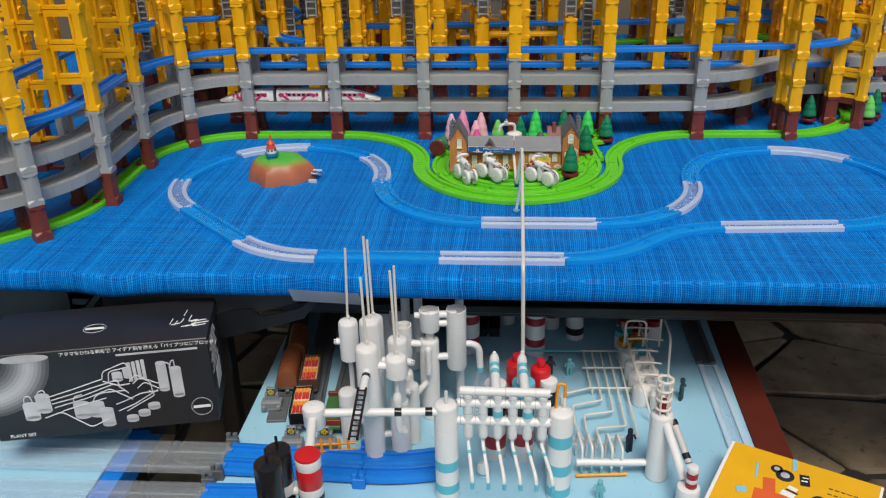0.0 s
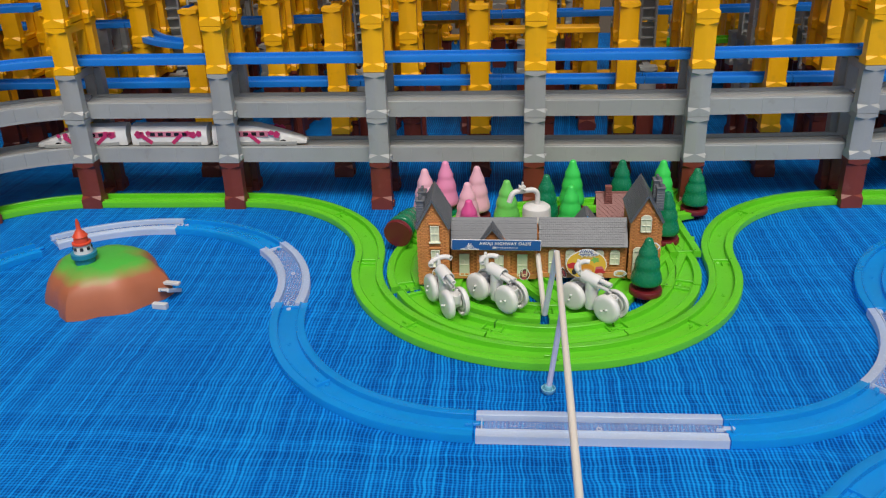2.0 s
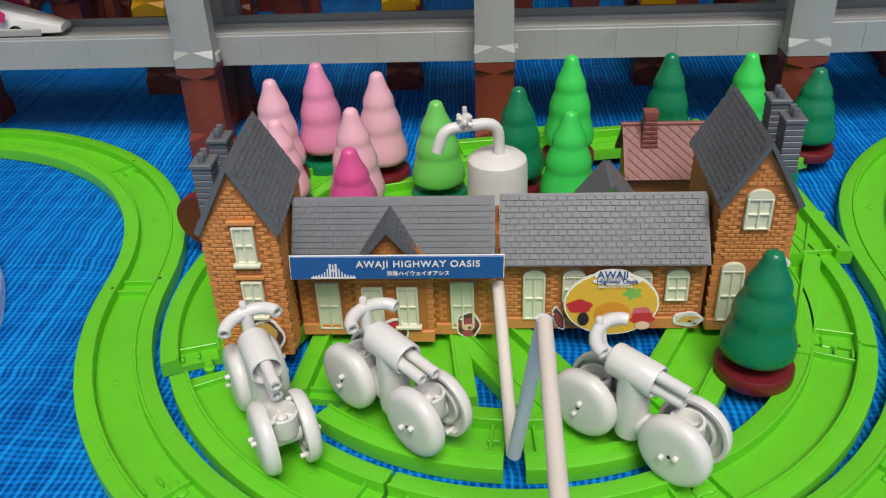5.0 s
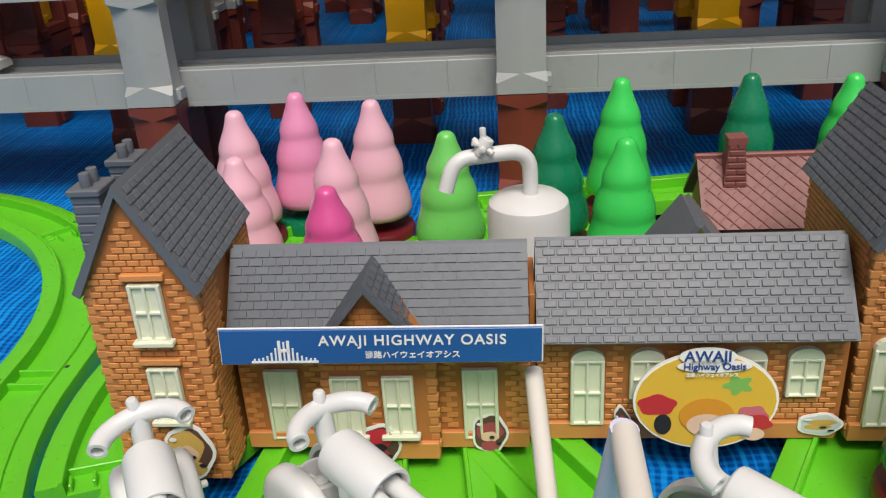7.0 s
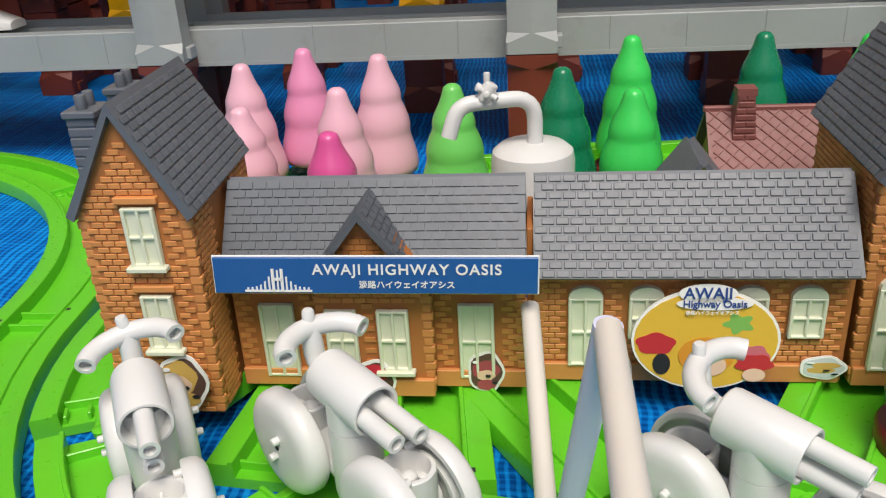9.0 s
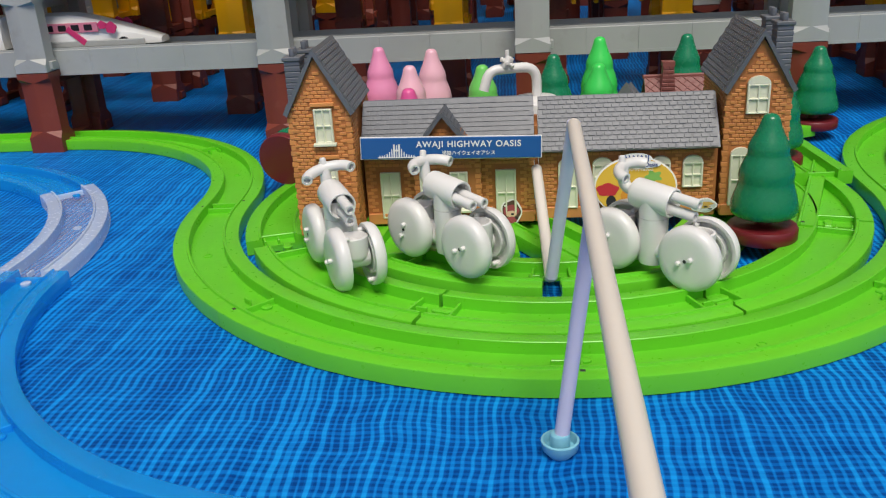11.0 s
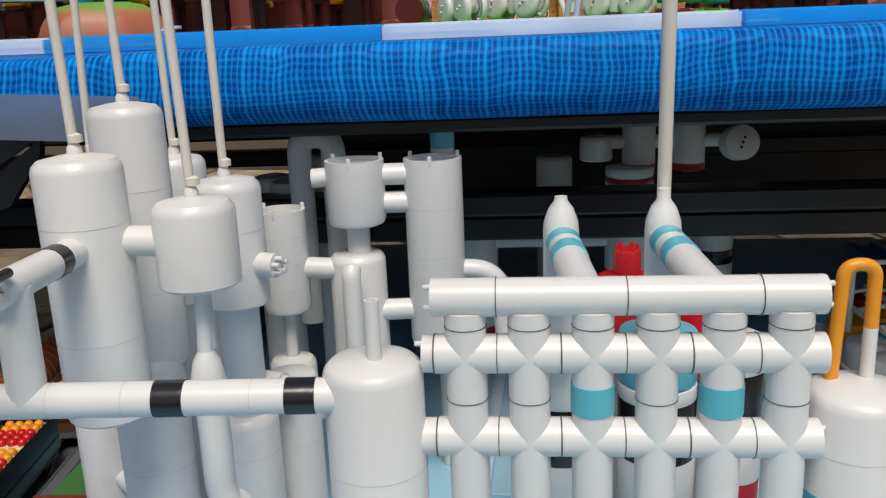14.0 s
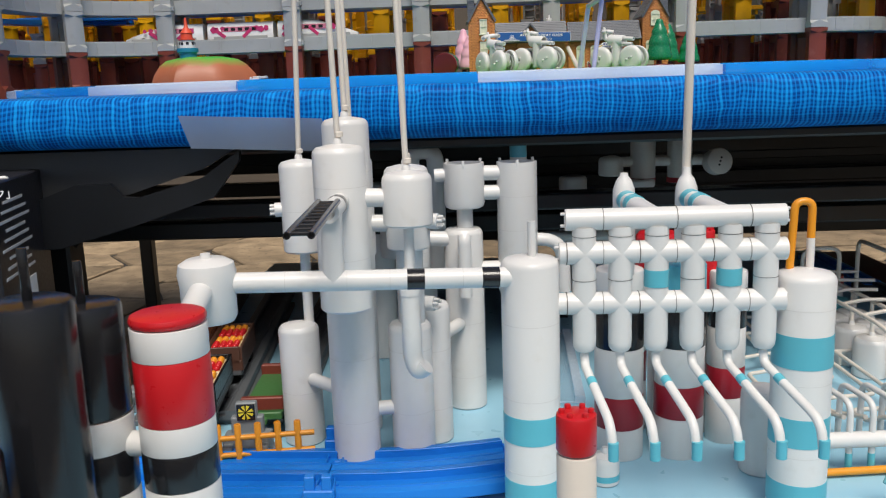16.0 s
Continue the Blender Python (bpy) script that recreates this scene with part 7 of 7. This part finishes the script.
teal = rgb("pale_teal_plastic", 0.14, 0.42, 0.46)
figure(0.246, 0.113, 0.042, teal, ORANGE, "pale teal toy figure standing by the pipe yard", 10)
figure(0.278, -0.246, 0.040, teal, ORANGE, "pale teal toy figure in front of the arch rack", -20)
figure(0.3385, -0.121, 0.050, rgb("navy_toy_plastic", 0.012, 0.016, 0.04), ORANGE, "dark navy toy figure beside the pipe yard", 30)
figure(0.4535, 0.040, 0.050, rgb("dark_teal_toy_plastic", 0.01, 0.05, 0.06), ORANGE, "dark teal toy figure beside the tanks", 60)
figure(0.208, 0.115, 0.042, rgb("black_toy_plastic", 0.015, 0.013, 0.015), ORANGE, "black toy figure behind the red tanks", 0)

# rails and clear track along the board's edge
for y0, ln, mtl, lb in ((0.165, 0.210, DARKGREY, "dark grey toy rail piece at the board's edge"), (0.378, 0.2, BLUE, "blue toy rail piece under the table"), (-0.145, 0.30, CLEAR_TRACK, "frosted clear toy track at the board's edge")):
    ob = new("toy_track", track_mesh("track", mtl, 0, ln))
    tagged(ob, lb, "toy track", "edge track on the board")
    ob.matrix_basis = pose(0.530 if y0 < 0 else 0.524, y0, B, 0, 0, 91)
ob = new("toy_track", track_mesh("track", CLEAR_TRACK, 0, 0.22))
tagged(ob, "frosted clear toy track on the board behind tanks", "toy track", "edge track on the board")
ob.matrix_basis = pose(0.070, -0.06, B, 0, 0, 88)

# black lattice base and plant parts under the table
t = thing("lattice_base", "black plastic lattice base blocks on the board", "toy base")
for i in range(3):
    for j in range(3):
        bm = bmesh.new()
        for s in (-1, 1):
            box(bm, (0.034 + 0.028 * i + s * 0.0095, 0.262 + 0.026 * j, B + 0.012), (0.003, 0.021, 0.022), 0.0004)
            box(bm, (0.034 + 0.028 * i, 0.262 + 0.026 * j + s * 0.0095, B + 0.012), (0.021, 0.003, 0.022), 0.0004)
        part("cell", bm, BLACK, t)
under = thing("rear_plant", "white toy plant vessels under the table linked by pipes", "toy plant")
for x, y, r, z0, z1 in ((0.1475, 0.188, 0.0142, 0.590, 0.614), (0.184, 0.188, 0.0142, 0.580, 0.636), (0.226, 0.188, 0.0140, 0.580, 0.636), (-0.115, 0.10, 0.017, B, 0.60), (-0.07, 0.11, 0.016, B, 0.615), (-0.095, 0.075, 0.015, 0.52, 0.60), (0.115, 0.30, 0.018, B, 0.58)):
    vessel(x, y, r, z0, z1, nub=False, seams=False, parent=under)
pipe(under, [(0.1475, 0.188, 0.606), (0.262, 0.186, 0.606)], 0.0062)
for x in (0.184, 0.226):
    ring(under, (x, 0.188, 0.5835), (0, 0, 1), 0.0143, 0.006, DARKRED, label="crimson band")
disc_at = pose(0.266, 0.178, 0.604, 80, 0, 12)
bm = bmesh.new(); drum(bm, 0.0155, -0.008, 0.008, 0.002, 28, disc_at); disc = part("end_disc", bm, WHITE, under)
for k in (-1, 0, 1):
    bm = bmesh.new(); drum(bm, 0.0013, 0.0070, 0.0083, 0.0002, 10, disc_at @ pose(0.0016 * k, 0.0042 * k, 0)); part("hole", bm, INK, disc)
pipe(under, [(-0.070, 0.02, 0.50), (-0.070, 0.018, 0.640), (-0.046, 0.018, 0.640), (-0.046, 0.02, 0.50)], 0.0085, name="arch_pipe", rad=0.013)
pipe(under, [(0.044, 0.178, 0.519), (0.168, 0.178, 0.519)], 0.0068, name="link_pipe")
ct = thing("capped_column", "thin white toy column with a light blue cap behind the tanks", "toy pipe")
pipe(ct, [(0.033, -0.012, B), (0.033, -0.012, 0.634)], 0.0078, name="column")
pipe(ct, [(0.033, -0.012, 0.634), (0.033, -0.012, 0.655)], 0.0079, CYAN_BAND, "cap")


# the board and all that stands on it, brought to its place
PLANT_PLACE = pose(0.0301, -0.1699, B + 0.015, 0, 0, -0.45) @ Matrix.Diagonal((0.971, 0.971, 0.935, 1)) @ pose(-0.028, 0.187, -B)
YARD = {"pipe_yard", "arch_rack", "storage_tank", "tank_pipework", "cracking_tower", "toy_figure", "side_board", "side_sheet", "lattice_base"}
for ob in set(scene.objects) - standing:
    kind = ob.name.split(".")[0]
    if ob.parent is None and kind not in ("table_frame", "low_stand"):
        at = ob.matrix_basis.translation
        yard = kind in YARD or (kind == "chimney_stack" and (at.x > 0.19 or at.y > 0)) or (kind == "toy_track" and at.x > 0.5)
        ob.matrix_basis = PLANT_PLACE @ pose(-0.003 if at.x > 0.19 else 0.0, -0.019 if yard else 0.0, 0) @ ob.matrix_basis


# ---- cartons ----
def black_carton(x, y, z, yaw, w, d, h, art=True, label="black printed toy carton lying on its long side"):
    t = thing("carton", label, "box", "black cartons", pose(x, y, z, 0, 0, yaw))
    part("body", bmesh_box((0, d / 2, h / 2), (w, d, h), 0.0012), CARTON, t)
    if not art:
        rr = random.Random(5)
        for i in range(16):
            a = Vector((w * 0.22 + rr.random() * 0.07, d * (0.25 + 0.35 * rr.random()), h + 0.0006))
            bm = bmesh.new(); tube(bm, [a, a + (Vector((rr.uniform(0.012, 0.03), 0.004, 0)) if i % 2 else Vector((0.003, rr.uniform(0.012, 0.03), 0)))], 0.0008, 6); part("printed_line", bm, PAPER, t)
        return
    fy = -0.0006
    # printed pipe elbow, in bands of grey that turn from its upper mouth to its side mouth
    greys = [mat("elbow_print_grey", (g, g, g * 1.02), 0.4, vary=0.06) for g in (0.06, 0.09, 0.14, 0.20, 0.28, 0.38, 0.48, 0.52, 0.46, 0.36, 0.25, 0.15, 0.09)]
    cx, cz = w * -0.495, h * 0.95

    def elbow(a, r):
        return Vector((cx + r * math.sin(a), fy, max(h * 0.02, min(h * 0.985, cz - r * math.cos(a)))))

    for k, gm in enumerate(greys):
        bm = bmesh.new()
        r0, r1 = 0.030 + 0.0058 * k, 0.030 + 0.0058 * (k + 1)
        for i in range(12):
            a0, a1 = radians(5 + 7 * i), radians(5 + 7 * (i + 1))
            bm.faces.new([bm.verts.new(p) for p in (elbow(a0, r0), elbow(a1, r0), elbow(a1, r1), elbow(a0, r1))])
        part("printed_elbow", bm, gm, t, "grey shaded pipe elbow print")
    bm = bmesh.new(); blob(bm, cx + 0.067, h * 0.945, 0.039, 0.0075, fy - 0.0007, 28, 0, 0.0003); part("printed_rim", bm, SILVER, t)
    pale = mat("pale_grey_print", (0.60, 0.60, 0.62), 0.45, vary=0.10)

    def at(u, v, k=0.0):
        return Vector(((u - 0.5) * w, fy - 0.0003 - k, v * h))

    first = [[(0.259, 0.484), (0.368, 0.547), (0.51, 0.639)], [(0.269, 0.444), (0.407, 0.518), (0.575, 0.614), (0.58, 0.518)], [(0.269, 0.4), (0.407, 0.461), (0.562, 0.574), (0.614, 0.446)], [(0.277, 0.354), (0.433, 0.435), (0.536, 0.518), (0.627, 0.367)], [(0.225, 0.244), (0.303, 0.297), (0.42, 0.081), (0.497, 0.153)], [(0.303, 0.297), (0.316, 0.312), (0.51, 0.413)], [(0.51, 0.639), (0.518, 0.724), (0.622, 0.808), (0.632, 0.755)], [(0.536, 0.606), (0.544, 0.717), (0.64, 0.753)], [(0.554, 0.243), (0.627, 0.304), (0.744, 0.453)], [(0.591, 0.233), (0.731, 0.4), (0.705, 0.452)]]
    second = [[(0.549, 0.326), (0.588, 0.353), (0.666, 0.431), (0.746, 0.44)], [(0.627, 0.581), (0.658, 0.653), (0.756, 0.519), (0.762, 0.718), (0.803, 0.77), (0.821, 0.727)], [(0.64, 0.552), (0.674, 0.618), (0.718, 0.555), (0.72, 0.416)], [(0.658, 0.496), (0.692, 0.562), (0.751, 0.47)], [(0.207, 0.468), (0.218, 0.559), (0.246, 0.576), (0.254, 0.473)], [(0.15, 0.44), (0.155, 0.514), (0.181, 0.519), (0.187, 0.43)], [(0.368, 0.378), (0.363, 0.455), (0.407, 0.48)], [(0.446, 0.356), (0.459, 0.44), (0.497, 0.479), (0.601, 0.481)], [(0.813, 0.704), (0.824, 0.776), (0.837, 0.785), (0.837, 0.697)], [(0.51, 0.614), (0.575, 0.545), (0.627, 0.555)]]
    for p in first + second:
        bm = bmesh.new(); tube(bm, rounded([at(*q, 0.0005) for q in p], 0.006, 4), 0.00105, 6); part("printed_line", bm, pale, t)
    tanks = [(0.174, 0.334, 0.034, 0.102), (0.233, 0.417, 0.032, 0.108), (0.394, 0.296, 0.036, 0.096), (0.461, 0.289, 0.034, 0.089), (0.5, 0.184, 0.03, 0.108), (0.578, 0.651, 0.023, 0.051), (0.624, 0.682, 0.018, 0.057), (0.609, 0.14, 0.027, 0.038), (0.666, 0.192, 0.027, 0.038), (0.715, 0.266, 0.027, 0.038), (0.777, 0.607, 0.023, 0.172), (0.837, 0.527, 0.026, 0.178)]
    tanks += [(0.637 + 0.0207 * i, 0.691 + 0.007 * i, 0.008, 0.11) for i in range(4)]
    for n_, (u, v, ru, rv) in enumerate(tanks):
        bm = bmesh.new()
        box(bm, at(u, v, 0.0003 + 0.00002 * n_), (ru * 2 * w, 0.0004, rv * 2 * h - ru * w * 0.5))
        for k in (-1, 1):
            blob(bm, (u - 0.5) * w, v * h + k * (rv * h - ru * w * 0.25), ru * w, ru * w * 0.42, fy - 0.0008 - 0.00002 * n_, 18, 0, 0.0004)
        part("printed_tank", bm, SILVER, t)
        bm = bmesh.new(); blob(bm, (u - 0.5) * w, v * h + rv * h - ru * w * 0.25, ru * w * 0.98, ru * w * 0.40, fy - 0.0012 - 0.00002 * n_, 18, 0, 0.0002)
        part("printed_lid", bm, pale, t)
    rr = random.Random(9)
    # round badges as plain outlines, with bars where the name stood
    for bx, bz, br in ((w * 0.43, h * 0.20, 0.017),):
        bm = bmesh.new(); tube(bm, [(bx + br * math.cos(a * math.pi / 16), fy, bz + br * math.sin(a * math.pi / 16)) for a in range(33)], 0.0005, 6); part("badge", bm, SILVER, t)
        part("badge_bar", bmesh_box((bx, fy, bz), (0.028, 0.0006, 0.005)), PAPER, t)
    text(t, "PLANT SET", -w * 0.39, fy - 0.0004, h * 0.055, 0.0085, PAPER)
    text(t, "アタマをひねる新感覚 アイデア脳を鍛える「パイプつなぎブロック」", w * 0.20, fy - 0.0004, h * 0.955, 0.0080, PAPER)
    part("print_bar", bmesh_box((w * 0.27, fy, h * 0.895), (w * 0.36, 0.0006, 0.0035)), SILVER, t)
    bx = -w * 0.03
    bm = bmesh.new(); tube(bm, [(bx + 0.018 * math.cos(a * math.pi / 16), d * 0.45 + 0.014 * math.sin(a * math.pi / 16), h + 0.0003) for a in range(33)], 0.0005, 6); part("badge", bm, SILVER, t)
    part("badge_bar", bmesh_box((bx, d * 0.45, h + 0.0003), (0.030, 0.006, 0.0006)), PAPER, t)
    for i in range(14):
        a = Vector((w * 0.30 + rr.random() * 0.05, d * (0.30 + 0.3 * rr.random()), h + 0.0006))
        bm = bmesh.new(); tube(bm, [a, a + (Vector((rr.uniform(0.012, 0.03), 0.004, 0)) if i % 2 else Vector((0.003, rr.uniform(0.010, 0.022), 0)))], 0.0008, 6); part("printed_line", bm, PAPER, t)
    for i in range(9):
        part("print_bar", bmesh_box((w / 2 + 0.0003, d * 0.35, h * (0.9 - 0.045 * i)), (0.0006, d * (0.35 + 0.1 * (i % 3)), 0.0022)), SILVER, t)
    part("side_label", bmesh_box((w / 2 + 0.0004, d * 0.45, h * 0.36), (0.0006, 0.045, 0.040)), PAPER, t)


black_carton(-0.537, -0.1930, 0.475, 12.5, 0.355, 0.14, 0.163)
black_carton(-0.88, 0.02, 0.475, 8, 0.36, 0.14, 0.165, False, "second black carton standing behind the first")
ob = part("crate", bmesh_box((-0.72, -0.045, 0.4372), (0.50, 0.12, 0.0742), 0.003, ), STEEL)
tagged(ob, "low black crate under the cartons on the side board", "crate")


def yellow_carton():
    t = thing("carton", "yellow printed toy carton with white edges on the board", "box", m=pose(0.541, -0.299, B + 0.03, 0, 0, -27))
    w, d, h = 0.225, 0.20, 0.040
    part("body", bmesh_box((0, 0, h / 2), (w, d, h), 0.0012), PAPER, t, "white card sides")
    part("lid_print", bmesh_box((0.001, 0, h + 0.0002), (w - 0.010, d - 0.003, 0.0006)), rgb("golden_yellow_print", 0.80, 0.42, 0.012), t, "golden yellow printed lid")
    z = h + 0.0006
    cols = (INK, rgb("orange_red_print", 0.70, 0.12, 0.03), INK, SIGN_BLUE, PAPER, rgb("pale_cyan_print", 0.25, 0.55, 0.65))
    shapes = ((1, -0.030, -0.010, 0.046, 0.030, 4), (1, -0.036, 0.018, 0.018, 0.036, 12), (4, -0.008, 0.012, 0.020, 0.012, -10), (4, -0.004, 0.028, 0.014, 0.008, -14), (0, -0.004, 0.020, 0.018, 0.004, -12), (4, 0.012, -0.002, 0.014, 0.020, 8), (1, 0.026, -0.016, 0.024, 0.018, 0), (0, 0.008, 0.055, 0.014, 0.026, 14), (4, 0.008, 0.061, 0.009, 0.003, 14), (4, 0.008, 0.053, 0.009, 0.003, 14), (5, -0.060, 0.045, 0.004, 0.036, 10), (5, -0.012, 0.085, 0.007, 0.028, 10), (5, 0.050, 0.020, 0.020, 0.003, -20), (5, -0.070, -0.010, 0.016, 0.014, 30))
    for n_, (c, x, y, sx, sy, a) in enumerate(shapes):
        part("printed_shape", bmesh_box((0, 0, 0), (sx, sy, 0.0006), 0.0002), cols[c], t).matrix_basis = pose(x, y, z + 0.00004 * n_, 0, 0, a)
    for x, y, r in ((-0.020, 0.052, 0.0135), (-0.034, 0.062, 0.0090), (0.036, 0.016, 0.0130)):
        bm = bmesh.new(); drum(bm, r, -0.0003, 0.0012, 0.0003, 24); wh = part("printed_wheel", bm, INK, t); wh.matrix_basis = pose(x, y, z)
        bm = bmesh.new(); drum(bm, r * 0.5, 0.0012, 0.0015, 0.0001, 20); part("printed_hub", bm, SILVER, wh)
    for i in range(3):
        for k in range(7):
            part("print_bar", bmesh_box((0.045 + k * 0.0085, 0.055 - i * 0.013, z), (0.006, 0.0022, 0.0005)), INK, t)
    part("rest", bmesh_box((0, 0, -0.0152), (w * 0.8, d * 0.8, 0.0295), 0.001), PAPER, t)


yellow_carton()

# clear tape on the sheet's drape
bm = bmesh.new()
plank(bm, (-0.248, -0.0655, 0.682), (0.120, 0, -0.006), (0.005, 0.012, -0.028), (0, -1, 0), 0.0004)
ob = part("tape_patch", bm, mat("frosted_tape", (0.55, 0.62, 0.72), 0.35, trans=0.55))
tagged(ob, "strip of frosted clear tape on the blue sheet's drape", "tape")


# ---- paving ----
def paving():
    ground = bpy.data.objects["ground"]
    stone = mat("brown_flagstone", (0.29, 0.215, 0.135), 0.75, vary=0.35, scale=40, bump=0.8, isle=0.35, wear=(0.07, 0.055, 0.04, 0.75))
    rr = random.Random(3)
    sx, sy = 0.40, 0.30

    def node(i, j):
        q = random.Random(i * 131 + j * 17)
        return Vector((i * sx + q.uniform(-0.10, 0.10) + (0.16 if j % 2 else 0), j * sy + q.uniform(-0.08, 0.08), 0))

    for i in range(-8, 10):
        for j in range(-4, 13):
            q = [node(i, j), node(i + 1, j), node(i + 1, j + 1), node(i, j + 1)]
            c = sum(q, Vector()) / 4
            pts = []
            for a, b in zip(q, q[1:] + q[:1]):
                for f in (0.06, 0.32, 0.68, 0.94):
                    p = a.lerp(b, f)
                    p = c + (p - c) * (1 - 0.012 / max(0.05, (p - c).length))
                    pts.append(p + Vector((rr.uniform(-1, 1), rr.uniform(-1, 1), 0)) * 0.006)
            bm = bmesh.new()
            h = rr.uniform(-0.003, 0.003)
            lo = [bm.verts.new((p.x, p.y, -0.013)) for p in pts]
            hi = [bm.verts.new((p.x, p.y, -0.005 + h)) for p in pts]
            tp = [bm.verts.new((c.x + (p.x - c.x) * 0.965, c.y + (p.y - c.y) * 0.965, h)) for p in pts]
            n = len(pts)
            for k in range(n):
                m = (k + 1) % n
                bm.faces.new((lo[k], lo[m], hi[m], hi[k]))
                bm.faces.new((hi[k], hi[m], tp[m], tp[k]))
            bm.faces.new(tp)
            part("paving_stone", bm, stone, ground)


paving()
